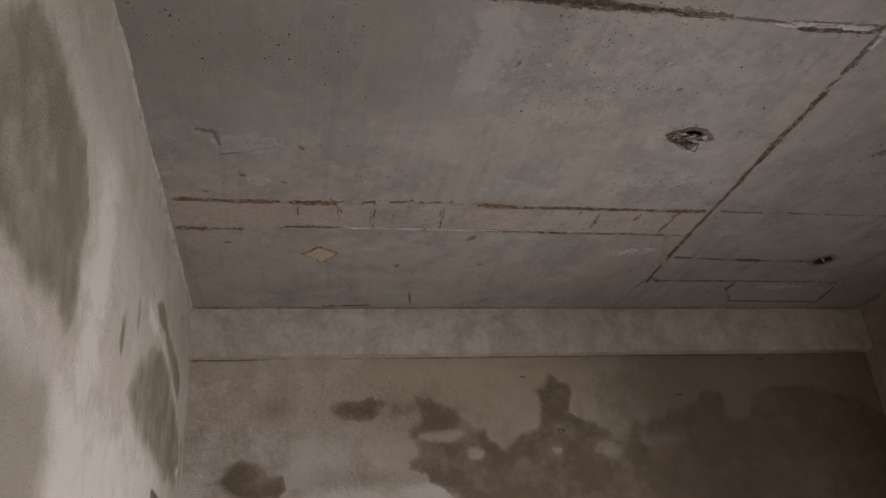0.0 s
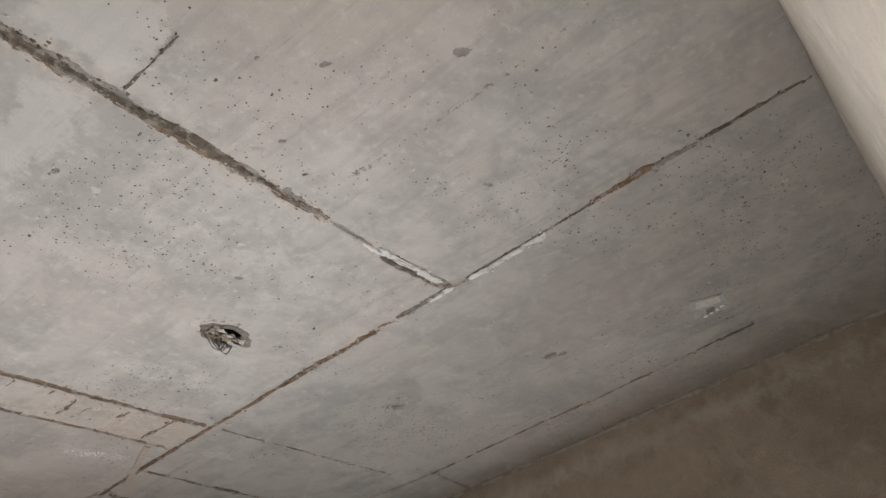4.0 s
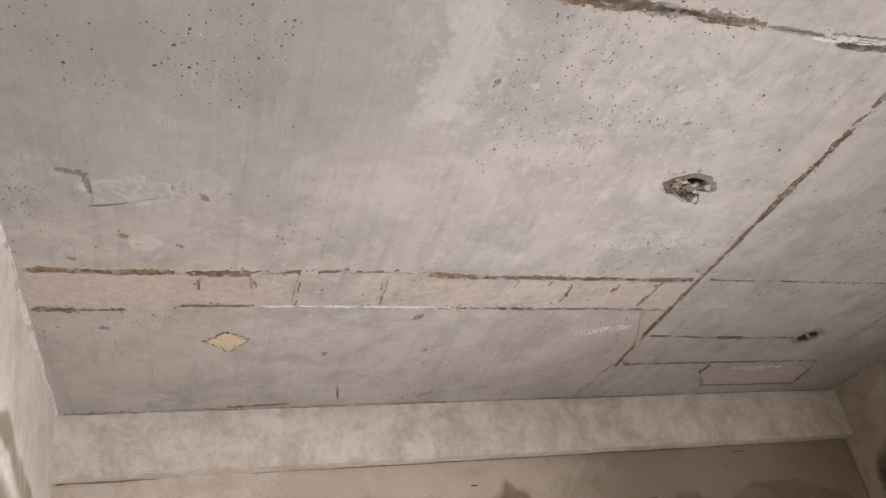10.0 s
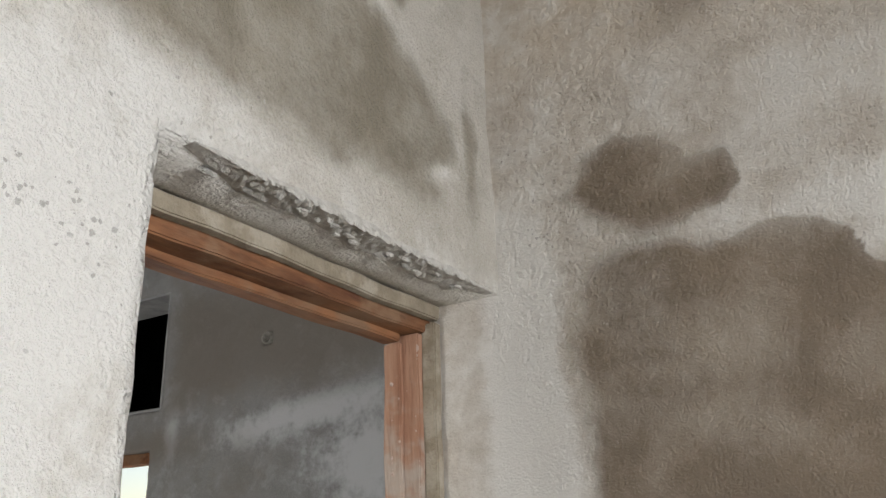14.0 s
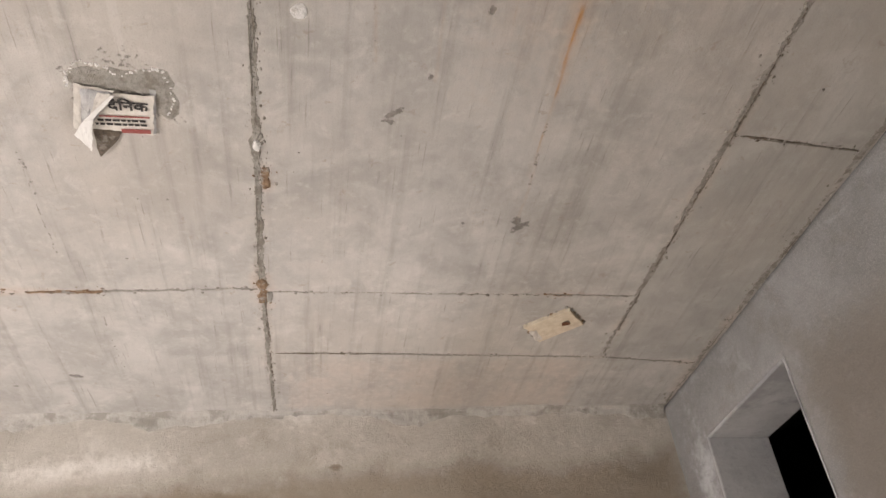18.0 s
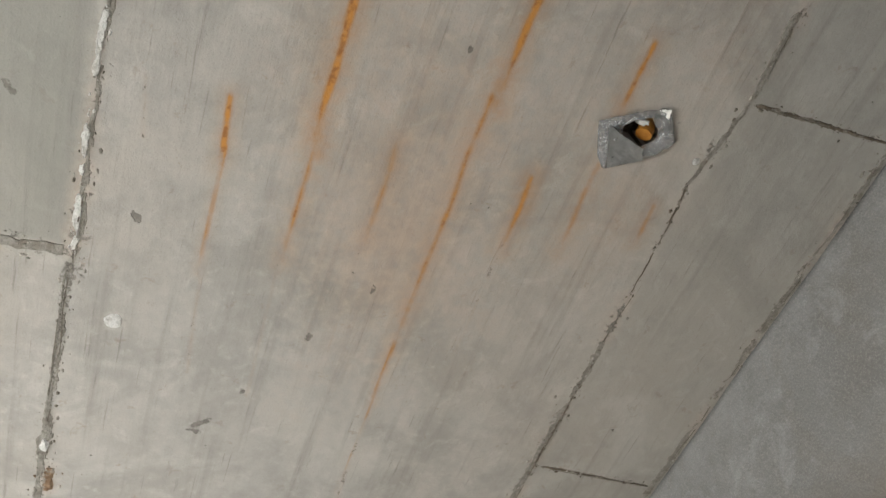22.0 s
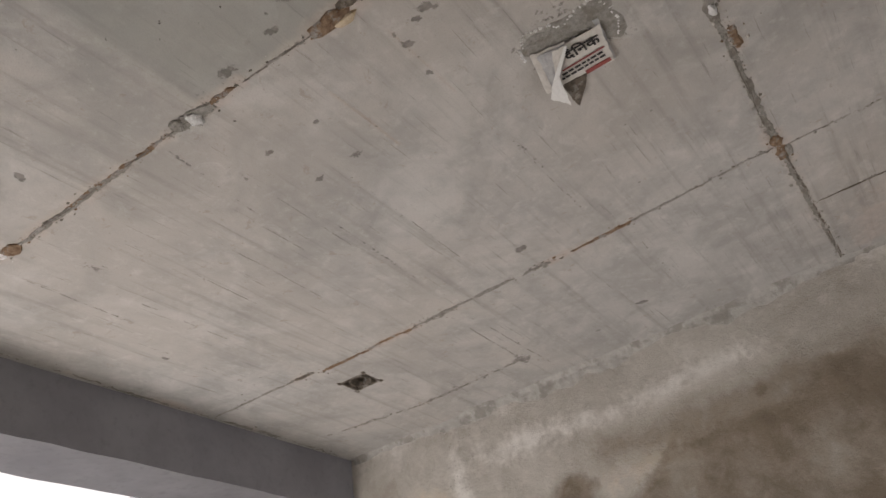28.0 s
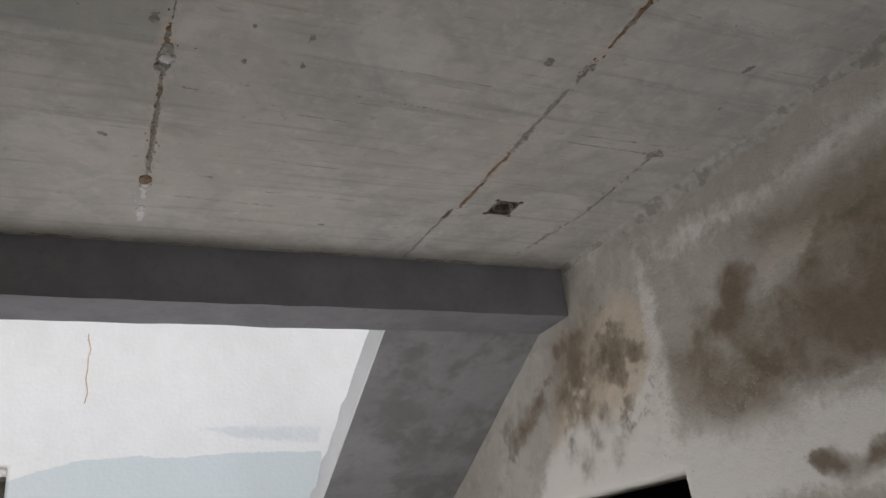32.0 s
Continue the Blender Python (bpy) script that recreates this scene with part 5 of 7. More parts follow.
box("ceiling_hall", (-2.65, -4.2, H), (0.4, AY0 - 0.2, H + 0.15), SLAB_A, None, "grey concrete slab soffit", 0)["kind"] = "structure"


# ---- door frames ----
def door_unit(name, label):
    return thing(name, (0, 0, 0), label, "door frame", kind="structure")


d1 = door_unit("door_1", "raw reddish timber door frame without a leaf")
under(box("header", (-2.650, 1.592, 2.027), (-2.562, 2.447, 2.083), WOOD, None, "", 0.003, 0.003, 1), d1)
under(box("rebate_strip", (-2.650, 1.634, 2.010), (-2.607, 2.40, 2.028), WOOD, None, "", 0.003, 0.003, 2), d1)
under(box("jamb", (-2.650, 2.408, 0.0), (-2.572, 2.447, 2.026), WOOD_UP, None, "pinkish raw timber jamb", 0.003, 0.003, 3), d1)
under(box("jamb", (-2.650, 1.592, 0.0), (-2.572, 1.634, 2.026), WOOD_UP, None, "pinkish raw timber jamb", 0.003, 0.003, 4), d1)
under(box("stop", (-2.650, 2.395, 0.0), (-2.609, 2.409, 2.009), WOOD_UP, None, "", 0.003, 0.003, 5), d1)
BEAD = simple("tan_plaster_bead", (0.21, 0.17, 0.12), (0.28, 0.235, 0.17), 22, 0.95, 0.9, 0, None, (0.33, 0.285, 0.22))
under(box("plaster_bead", (-2.561, 1.60, 2.052), (-2.538, 2.447, 2.084), BEAD, None, "tan mortar bead along the timber", 0.003, 0.004, 21), d1)
under(box("plaster_bead", (-2.574, 2.424, 0.0), (-2.540, 2.449, 2.047), BEAD, None, "tan mortar bead along the timber", 0.003, 0.004, 22), d1)
SPLASH = simple("dried_cement_splash", (0.38, 0.26, 0.20), (0.48, 0.37, 0.31), 60, 0.95, 0.8)
for k in range(40):
    z, x = 1.4 + 0.6 * random.random(), random.choice((-2.612, -2.63, -2.58, -2.60, -2.574))
    bm = bmesh.new()
    bmesh.ops.create_icosphere(bm, subdivisions=1, radius=1.0)
    size = 0.0012 + 0.0045 * random.random() ** 3
    for vert in bm.verts:
        vert.co = Vector((x + vert.co.x * size, (2.396 if x < -2.608 else 2.409) + vert.co.y * 0.002, z + vert.co.z * size * (0.8 + random.random())))
    under(part("cement_splash", bm, SPLASH), d1)

d2 = door_unit("door_2", "raw reddish timber door frame in the patchy wall")
under(box("header", (BX0 - 0.105, 2.832, 2.042), (BX0 + 0.006, 3.678, 2.094), WOOD, None, "", 0.005, 0.005, 6), d2)
under(box("jamb", (BX0 - 0.105, 2.832, 0), (BX0 + 0.004, 2.868, 2.041), WOOD_UP, None, "", 0.005, 0.004, 7), d2)
under(box("jamb", (BX0 - 0.105, 3.61, 0), (BX0 + 0.004, 3.678, 2.041), WOOD_UP, None, "", 0.005, 0.004, 8), d2)

d3 = door_unit("door_3", "raw timber door frame of the bright doorway")
under(box("header", (-5.688, BY1 + 0.03, 2.035), (-5.002, BY1 + 0.13, 2.088), WOOD, None, "", 0.005, 0.005, 9), d3)
under(box("jamb", (-5.688, BY1 + 0.03, 0), (-5.635, BY1 + 0.13, 2.034), WOOD_UP, None, "", 0.005, 0.004, 10), d3)
under(box("jamb", (-5.03, BY1 + 0.03, 0), (-5.002, BY1 + 0.13, 2.034), WOOD_UP, None, "", 0.005, 0.004, 11), d3)

# east window of the first room
w1 = thing("window_1", (AX1 + 0.12, 0.75, 0.95), "white-framed steel grille window", "window", kind="structure")
under(box("sash_head", (AX1 + 0.06, -0.098, 2.02), (AX1 + 0.12, 1.408, 2.056), LIME), w1)
under(box("sash_foot", (AX1 + 0.06, -0.098, 0.952), (AX1 + 0.12, 1.408, 0.985), LIME), w1)
for y in (-0.08, 0.655, 1.39):
    under(box("mullion", (AX1 + 0.07, y - 0.016, 0.986), (AX1 + 0.11, y + 0.016, 2.019), LIME), w1)
for k in range(1, 12):
    under(box("bar", (AX1 + 0.122, k * 0.125 - 0.105, 0.962), (AX1 + 0.132, k * 0.125 - 0.095, 2.055), STEEL, None, "", 0), w1)


# ---- mortar joints left by the shuttering boards ----
STAINS = {"ceiling": [], "ceiling_2": []}


def joint(parent, x0, y0, x1, y1, wide, high, material, seed, gaps=0.0, sway=0.004, label=""):
    """A ragged ridge of mortar under the slab from (x0, y0) to (x1, y1), more broken where gaps is high."""
    long = math.hypot(x1 - x0, y1 - y0)
    n, m = max(4, int(long / 0.005)), 9
    ax, ay = (x1 - x0) / long, (y1 - y0) / long
    s, a = np.meshgrid(np.linspace(0, long, n), np.linspace(-1, 1, m), indexing="ij")
    one = s[:, :1]
    shift = (grainy(one, one * 0, 7, seed, 4) - 0.5) * 2.4 * sway + (grainy(one, one * 0 + 5, 60, seed + 8, 2) - 0.5) * wide * 0.35
    lime, hair = material is LIME, wide < 0.007
    half = wide * (0.74 if lime else 0.60 if parent is CEILING_A else 0.40) * (0.45 + 1.1 * grainy(one, one * 0 + 3, 6, seed + 1, 4))
    o = shift + a * half
    rough = grainy(s, a * wide, 50, seed + 3, 4)
    ends = np.clip(np.minimum(one, long - one) / 0.03, 0, 1)
    body = 1.0 - 0.75 * a * a + 2.4 * (rough - 0.5) + 2.2 * (grainy(one, one * 0 + 7, 9, seed + 2, 4) - 0.42 - gaps * 0.42) - 0.8 * (1 - ends)
    keep = (body[:-1, :-1] + body[1:, :-1] + body[:-1, 1:] + body[1:, 1:]) / 4 > 0.3
    pad = np.pad(keep, 1)
    full = pad[:-1, :-1] & pad[1:, :-1] & pad[:-1, 1:] & pad[1:, 1:]
    drop = np.where(full, high * (0.2 if parent is CEILING_A else 0.28) * (0.3 + 1.2 * grainy(s, a * wide, 90, seed + 4, 2)), -0.003) + (0.0015 if lime else 0.0) * full
    verts = np.stack([x0 + ax * s - ay * o, y0 + ay * s + ax * o, H - drop], -1).reshape(-1, 3)
    k = np.arange(n * m).reshape(n, m)
    faces = np.stack([k[:-1, :-1], k[1:, :-1], k[1:, 1:], k[:-1, 1:]], -1)[keep]
    STAINS[parent.name].append((x0, y0, x1, y1, wide, material.name, seed, gaps))
    verts, faces, kinds = verts.tolist(), faces.tolist(), [0] * len(faces)
    rng = random.Random(seed)
    # a thin dark groove left between the boards
    q = int(long / 0.008)
    for k in range(0 if lime or hair else q):
        if grainy(k * 0.008, seed, 9, seed + 6, 3) > (0.44 if parent is CEILING_A else 0.59) + gaps * 0.2:
            sa, sb = long * k / q, long * (k + 1) / q
            quad = []
            for sk, side in ((sa, -1), (sb, -1), (sb, 1), (sa, 1)):
                off = (float(grainy(sk, 1.5, 8, seed + 7, 3)) - 0.5) * wide * 0.5 + side * (0.0006 + 0.0016 * float(grainy(sk, 2.5, 40, seed + 9, 2)))
                quad.append(len(verts))
                verts.append([x0 + ax * sk - ay * off, y0 + ay * sk + ax * off, H - high * 0.32 - 0.0022])
            faces.append(quad)
            kinds.append(1)
    # crumbs along it
    for k in range(0 if hair else int(long / 0.008 * (1 - 0.5 * gaps))):
        sk, off, size = rng.random() * long, rng.gauss(0, wide * 0.55), 0.0010 + 0.0050 * rng.random() ** 3
        cx, cy, first = x0 + ax * sk - ay * off, y0 + ay * sk + ax * off, len(verts)
        for w in range(5):
            r, a0 = size * (0.6 + 0.7 * rng.random()), 2 * math.pi * w / 5
            verts.append([cx + r * math.cos(a0) * (1 + 0.7 * abs(ax)), cy + r * math.sin(a0) * (1 + 0.7 * abs(ay)), H + 0.001])
        verts.append([cx, cy, H - 0.0012 - size * 0.55])
        tone = rng.choice((0, 0, 0, 2)) if lime else rng.choice((0, 0, 0, 1, 2))
        for w in range(5):
            faces.append((first + w, first + (w + 1) % 5, first + 5))
            kinds.append(tone)
    me = mesh_of("mortar_joint", verts, faces, material)
    me.materials.append(MORTAR_DARK if parent is CEILING_A else JOINT_SHADE)
    me.materials.append(MORTAR_PALE)
    me.polygons.foreach_set("material_index", kinds)
    ob = new("mortar_joint", me)
    ob.parent = parent
    if label:
        ob["label"] = label
    return ob


def stain_joints(slab_object):
    """Dirt drawn into the concrete beside each joint."""
    data = slab_object.data
    count = len(data.vertices)
    co, marks = np.zeros(count * 3), np.zeros(count * 4)
    data.vertices.foreach_get("co", co)
    data.attributes["marks"].data.foreach_get("color", marks)
    co, marks = co.reshape(-1, 3), marks.reshape(-1, 4)
    u, v = co[:, 0], co[:, 1]
    patchy = grainy(u, v, 8, 91, 4)
    for x0, y0, x1, y1, wide, kind, seed, gaps in STAINS[slab_object.name]:
        reach = wide * 1.1 + (0.012 if slab_object is CEILING_A else 0.022)
        near = (u > min(x0, x1) - reach) & (u < max(x0, x1) + reach) & (v > min(y0, y1) - reach) & (v < max(y0, y1) + reach)
        f = line(u[near], v[near], x0, y0, x1, y1, reach) * (0.35 + 1.0 * patchy[near]) * (1 - 0.4 * gaps)
        channel, force = {"brown_mortar": (1, 1.0), "white_putty": (2, 0.8)}.get(kind, (3, 0.60 if slab_object is CEILING_A else 0.54))
        marks[near, channel] = np.maximum(marks[near, channel], f * force)
        # thin brown wash that ran along the boards
        reach = wide * 1.2 + 0.035
        near = (u > min(x0, x1) - reach) & (u < max(x0, x1) + reach) & (v > min(y0, y1) - reach) & (v < max(y0, y1) + reach)
        f = line(u[near], v[near], x0, y0, x1, y1, reach) * np.clip(2.2 * grainy(u[near], v[near], 3.5, seed + 95, 3) - 0.65, 0, 1)
        marks[near, 1] = np.maximum(marks[near, 1], f * (0.75 if wide > 0.008 else 0.3))
    data.attributes["marks"].data.foreach_set("color", marks.ravel())


A, B = CEILING_A, CEILING_B
# first room: line running north from the south wall
joint(A, 0.0, -1.19, 0.0, -0.84, 0.014, 0.004, MORTAR_DARK, 1, 0.25)
joint(A, 0.0, -0.86, 0.0, -0.72, 0.030, 0.006, MORTAR_GREY, 2, 0.35)
joint(A, -0.01, -0.74, -0.005, -0.52, 0.030, 0.007, MORTAR, 3, 0.25)
joint(A, -0.012, -0.70, -0.012, -0.64, 0.02, 0.010, LIME, 4, 0.3)
joint(A, 0.0, -0.55, 0.0, -0.36, 0.008, 0.003, MORTAR_DARK, 5, 0.1, 0.001)
joint(A, 0.016, -0.36, 0.016, -0.06, 0.024, 0.005, LIME, 6, 0.5, 0.002, "white putty smear")
joint(A, 0.0, -0.36, 0.0, -0.04, 0.007, 0.003, MORTAR_DARK, 7, 0.0, 0.001)
joint(A, 0.0, 0.0, 0.004, 0.24, 0.022, 0.007, MORTAR_GREY, 8, 0.1)
joint(A, 0.012, 0.0, 0.012, 0.12, 0.014, 0.009, LIME, 9, 0.25)
joint(A, 0.002, 0.18, 0.003, 0.95, 0.026, 0.006, MORTAR, 10, 0.05, 0.006)
joint(A, 0.006, 0.32, 0.006, 0.85, 0.010, 0.008, MORTAR_DARK, 11, 0.35, 0.004)
joint(A, 0.004, 0.92, 0.005, 1.72, 0.024, 0.006, MORTAR, 12, 0.08, 0.004)
joint(A, 0.005, 1.52, 0.02, 2.0, 0.022, 0.005, MORTAR_DARK, 13, 0.35)
joint(A, 0.0, 1.95, -0.04, 2.36, 0.014, 0.004, MORTAR_GREY, 14, 0.35)
# line running west from the crossing
joint(A, -0.01, 0.016, -0.36, 0.026, 0.036, 0.006, MORTAR_GREY, 15, 0.15)
joint(A, -0.03, 0.012, -0.36, 0.016, 0.016, 0.009, LIME, 16, 0.34)
joint(A, -0.05, 0.03, -0.34, 0.036, 0.010, 0.007, MORTAR_DARK, 17, 0.25)
joint(A, -0.36, 0.02, -0.58, 0.014, 0.020, 0.004, MORTAR_GREY, 18, 0.45)
joint(A, -0.55, 0.012, -1.62, -0.004, 0.042, 0.006, MORTAR_GREY, 19, 0.05, 0.006)
joint(A, -0.56, 0.010, -1.5, 0.0, 0.020, 0.008, MORTAR, 20, 0.35, 0.008)
joint(A, -0.9, 0.0, -1.45, 0.0, 0.016, 0.009, MORTAR_DARK, 21, 0.45, 0.008)
joint(A, -1.60, 0.0, -2.38, 0.045, 0.028, 0.004, MORTAR_GREY, 22, 0.35)
joint(A, -1.9, 0.02, -2.36, 0.04, 0.010, 0.005, MORTAR, 23, 0.5)
joint(A, -1.195, -0.012, -1.20, -0.222, 0.007, 0.004, MORTAR_DARK, 24, 0.0, 0.001)
joint(A, -0.03, 0.04, 0.03, -0.05, 0.016, 0.009, MORTAR, 25, 0.1)
# pinkish closing strip: two lines
joint(A, -2.37, 1.225, -2.05, 1.235, 0.031, 0.006, MORTAR, 26, 0.05)
joint(A, -2.14, 1.236, -1.70, 1.225, 0.034, 0.006, MORTAR, 27, 0.12, 0.006)
joint(A, -1.85, 1.228, -1.25, 1.20, 0.020, 0.004, MORTAR, 28, 0.3)
joint(A, -1.26, 1.196, -0.90, 1.225, 0.034, 0.007, MORTAR, 29, 0.12, 0.006)
joint(A, -0.95, 1.225, -0.02, 1.222, 0.028, 0.006, MORTAR, 30, 0.05)
joint(A, -0.80, 1.222, -0.02, 1.224, 0.012, 0.008, MORTAR_DARK, 31, 0.3)
joint(A, -2.38, 1.468, -2.22, 1.475, 0.031, 0.006, MORTAR, 32, 0.0)
joint(A, -2.25, 1.475, -2.08, 1.470, 0.018, 0.005, MORTAR, 33, 0.35)
joint(A, -1.95, 1.44, -1.66, 1.44, 0.016, 0.005, MORTAR, 34, 0.1)
joint(A, -1.66, 1.44, -0.9, 1.442, 0.007, 0.004, LIME, 35, 0.35)
joint(A, -1.05, 1.442, -0.62, 1.45, 0.021, 0.005, MORTAR_DARK, 36, 0.1)
joint(A, -0.64, 1.452, -0.02, 1.452, 0.018, 0.005, MORTAR, 37, 0.05)
for k, (x, ya, yb, wide) in enumerate(((-1.86, 1.24, 1.36, 0.012), (-1.70, 1.25, 1.40, 0.010), (-1.63, 1.24, 1.33, 0.014), (-1.55, 1.26, 1.44, 0.010), (-1.24, 1.25, 1.42, 0.012), (-0.75, 1.25, 1.36, 0.014), (-0.62, 1.24, 1.30, 0.016), (-0.53, 1.25, 1.40, 0.012), (-0.45, 1.30, 1.42, 0.008), (-0.32, 1.25, 1.33, 0.012), (-0.16, 1.24, 1.44, 0.007))):
    joint(A, x, ya, x + 0.012 * math.sin(k * 2.1), yb, wide, 0.004, (MORTAR, MORTAR_DARK, MORTAR_PALE)[k % 3], 60 + k, 0.55, 0.022)
# east part
joint(A, 0.03, 1.69, 0.30, 1.70, 0.015, 0.004, MORTAR_DARK, 38, 0.1)
joint(A, 0.24, 1.70, 0.56, 1.716, 0.030, 0.006, MORTAR_DARK, 39, 0.0)
joint(A, 0.54, 1.715, 0.85, 1.715, 0.018, 0.004, MORTAR_DARK, 40, 0.4)
joint(A, 0.04, 1.945, 0.10, 1.985, 0.033, 0.006, MORTAR_DARK, 41, 0.0)
joint(A, 0.07, 1.972, 1.22, 1.972, 0.013, 0.003, MORTAR_DARK, 42, 0.1)
joint(A, 0.555, 2.0, 0.545, 2.09, 0.021, 0.004, MORTAR_DARK, 43, 0.1)
joint(A, 0.545, 2.09, 0.66, 2.25, 0.012, 0.003, MORTAR_DARK, 44, 0.2)
joint(A, 0.64, 2.25, 1.24, 2.255, 0.015, 0.003, MORTAR_DARK, 45, 0.2)
joint(A, 1.24, 2.25, 1.20, 2.0, 0.015, 0.003, MORTAR_DARK, 46, 0.2)
joint(A, 1.12, 1.975, 1.24, 2.0, 0.033, 0.006, MORTAR_DARK, 47, 0.1)
joint(A, 0.02, 1.215, 1.05, 1.215, 0.009, 0.002, MORTAR_DARK, 48, 0.45, 0.002)
joint(A, 1.222, -0.585, 1.218, -0.415, 0.029, 0.006, MORTAR_DARK, 49, 0.0)
joint(A, 1.22, -0.42, 1.245, 0.20, 0.018, 0.004, MORTAR_DARK, 50, 0.45)
joint(A, 1.245, 0.19, 1.228, 0.41, 0.023, 0.005, MORTAR, 51, 0.15)
joint(A, 1.23, 0.4, 1.24, 1.12, 0.018, 0.003, MORTAR_DARK, 52, 0.35)
joint(A, 1.24, 1.1, 1.6, 1.15, 0.016, 0.003, MORTAR_GREY, 53, 0.3)
joint(A, 1.24, 1.1, 1.17, 1.75, 0.013, 0.003, MORTAR_GREY, 54, 0.3)
joint(A, -1.75, 2.335, -1.42, 2.31, 0.022, 0.006, MORTAR_DARK, 55, 0.25)
joint(A, -1.27, 2.12, -1.24, 2.30, 0.012, 0.005, MORTAR_DARK, 56, 0.45)
joint(A, -0.89, 2.29, -0.78, 2.20, 0.014, 0.005, MORTAR, 57, 0.15)
joint(A, -2.38, 2.36, 1.6, 2.36, 0.016, 0.005, MORTAR_GREY, 58, 0.5)

# second room
joint(B, -2.68, 2.150, -3.36, 2.148, 0.014, 0.007, MORTAR_GREY, 101, 0.05, 0.003)
joint(B, -3.15, 2.146, -3.80, 2.136, 0.010, 0.009, LIME, 102, 0.45, 0.005)
joint(B, -3.15, 2.152, -3.82, 2.142, 0.020, 0.005, MORTAR_GREY, 103, 0.30, 0.003)
joint(B, -3.80, 2.138, -4.97, 2.112, 0.024, 0.006, MORTAR_GREY, 104, 0.03, 0.003)
joint(B, -3.80, 2.130, -4.97, 2.106, 0.007, 0.007, MORTAR_GREY, 105, 0.30, 0.002)
joint(B, -4.25, 2.126, -4.40, 2.122, 0.036, 0.012, MORTAR_GREY, 106, 0.2)
joint(B, -4.42, 2.14, -4.50, 2.14, 0.024, 0.006, MORTAR, 107, 0.1)
joint(B, -4.95, 2.113, -5.79, 2.125, 0.020, 0.006, MORTAR_GREY, 108, 0.06)
joint(B, -5.0, 2.122, -5.78, 2.132, 0.008, 0.007, MORTAR_DARK, 109, 0.35)
joint(B, -4.90, 2.11, -5.05, 2.12, 0.040, 0.008, MORTAR, 110, 0.15, 0.010)
joint(B, -3.795, 2.125, -3.80, 1.95, 0.030, 0.007, MORTAR_GREY, 111, 0.10)
joint(B, -3.795, 1.95, -3.795, 1.55, 0.020, 0.007, MORTAR_GREY, 112, 0.22, 0.006)
joint(B, -3.798, 1.95, -3.796, 1.60, 0.010, 0.009, LIME, 113, 0.5, 0.006)
joint(B, -3.80, 1.42, -3.795, 1.20, 0.012, 0.005, MORTAR_GREY, 114, 0.2, 0.008)
joint(B, -3.795, 1.22, -3.795, 1.10, 0.022, 0.010, MORTAR, 115, 0.0)
joint(B, -3.797, 1.13, -3.795, 0.98, 0.040, 0.014, MORTAR_GREY, 116, 0.1, 0.008)
joint(B, -3.795, 0.98, -3.80, 0.40, 0.022, 0.007, MORTAR, 117, 0.20, 0.006)
joint(B, -3.797, 0.90, -3.80, 0.30, 0.020, 0.008, MORTAR_GREY, 118, 0.4, 0.008)
joint(B, -3.80, 0.35, -3.80, 0.0, 0.026, 0.005, LIME, 119, 0.35)
joint(B, -4.955, 2.10, -4.985, 1.62, 0.014, 0.005, MORTAR_GREY, 120, 0.25)
joint(B, -4.982, 1.66, -4.988, 1.36, 0.020, 0.007, MORTAR, 121, 0.12, 0.006)
joint(B, -4.987, 1.36, -4.985, 0.80, 0.026, 0.006, MORTAR_GREY, 122, 0.35)
joint(B, -4.987, 0.98, -4.985, 0.82, 0.034, 0.008, MORTAR_GREY, 123, 0.3, 0.008)
joint(B, -4.988, 0.82, -4.992, 0.36, 0.020, 0.006, MORTAR, 124, 0.25, 0.006)
joint(B, -4.97, 0.36, -4.962, 0.26, 0.028, 0.008, MORTAR_DARK, 125, 0.0)
joint(B, -4.962, 0.26, -4.95, -0.16, 0.020, 0.004, MORTAR_GREY, 126, 0.35)
joint(B, -4.975, 2.13, -4.978, 3.32, 0.009, 0.003, MORTAR_GREY, 127, 0.35, 0.003)
joint(B, -4.975, 2.98, -4.977, 3.10, 0.020, 0.007, MORTAR, 128, 0.35)
joint(B, -5.348, 2.13, -5.352, 2.55, 0.010, 0.004, MORTAR_DARK, 129, 0.10, 0.002)
joint(B, -5.352, 2.50, -5.38, 3.32, 0.011, 0.004, MORTAR_GREY, 130, 0.15, 0.003)
joint(B, -5.38, 3.32, -5.43, 3.72, 0.010, 0.004, MORTAR_GREY, 131, 0.2)
joint(B, -2.68, 3.322, -3.15, 3.332, 0.022, 0.006, MORTAR_GREY, 132, 0.3)
joint(B, -3.14, 3.333, -3.36, 3.302, 0.020, 0.006, MORTAR_GREY, 133, 0.12)
joint(B, -3.34, 3.305, -3.71, 3.318, 0.008, 0.004, MORTAR_DARK, 134, 0.2, 0.003)
joint(B, -3.66, 3.316, -5.38, 3.318, 0.026, 0.006, MORTAR_GREY, 135, 0.3, 0.004)
joint(B, -3.80, 3.320, -5.2, 3.322, 0.008, 0.007, MORTAR_DARK, 137, 0.45, 0.003)
joint(B, -3.153, 3.335, -3.153, 3.72, 0.012, 0.005, MORTAR_DARK, 138, 0.15)
joint(B, -4.245, 3.325, -4.28, 3.72, 0.010, 0.004, MORTAR_DARK, 139, 0.2)
joint(B, -4.99, 0.935, -5.56, 0.932, 0.006, 0.003, MORTAR_GREY, 140, 0.7, 0.003)
joint(B, -5.18, 0.988, -5.72, 0.996, 0.006, 0.003, MORTAR_GREY, 141, 0.7, 0.003)
joint(B, -5.54, 0.92, -5.555, 0.40, 0.014, 0.004, MORTAR_GREY, 142, 0.25)
joint(B, -5.555, 0.42, -5.47, -0.05, 0.016, 0.004, MORTAR_GREY, 143, 0.3)
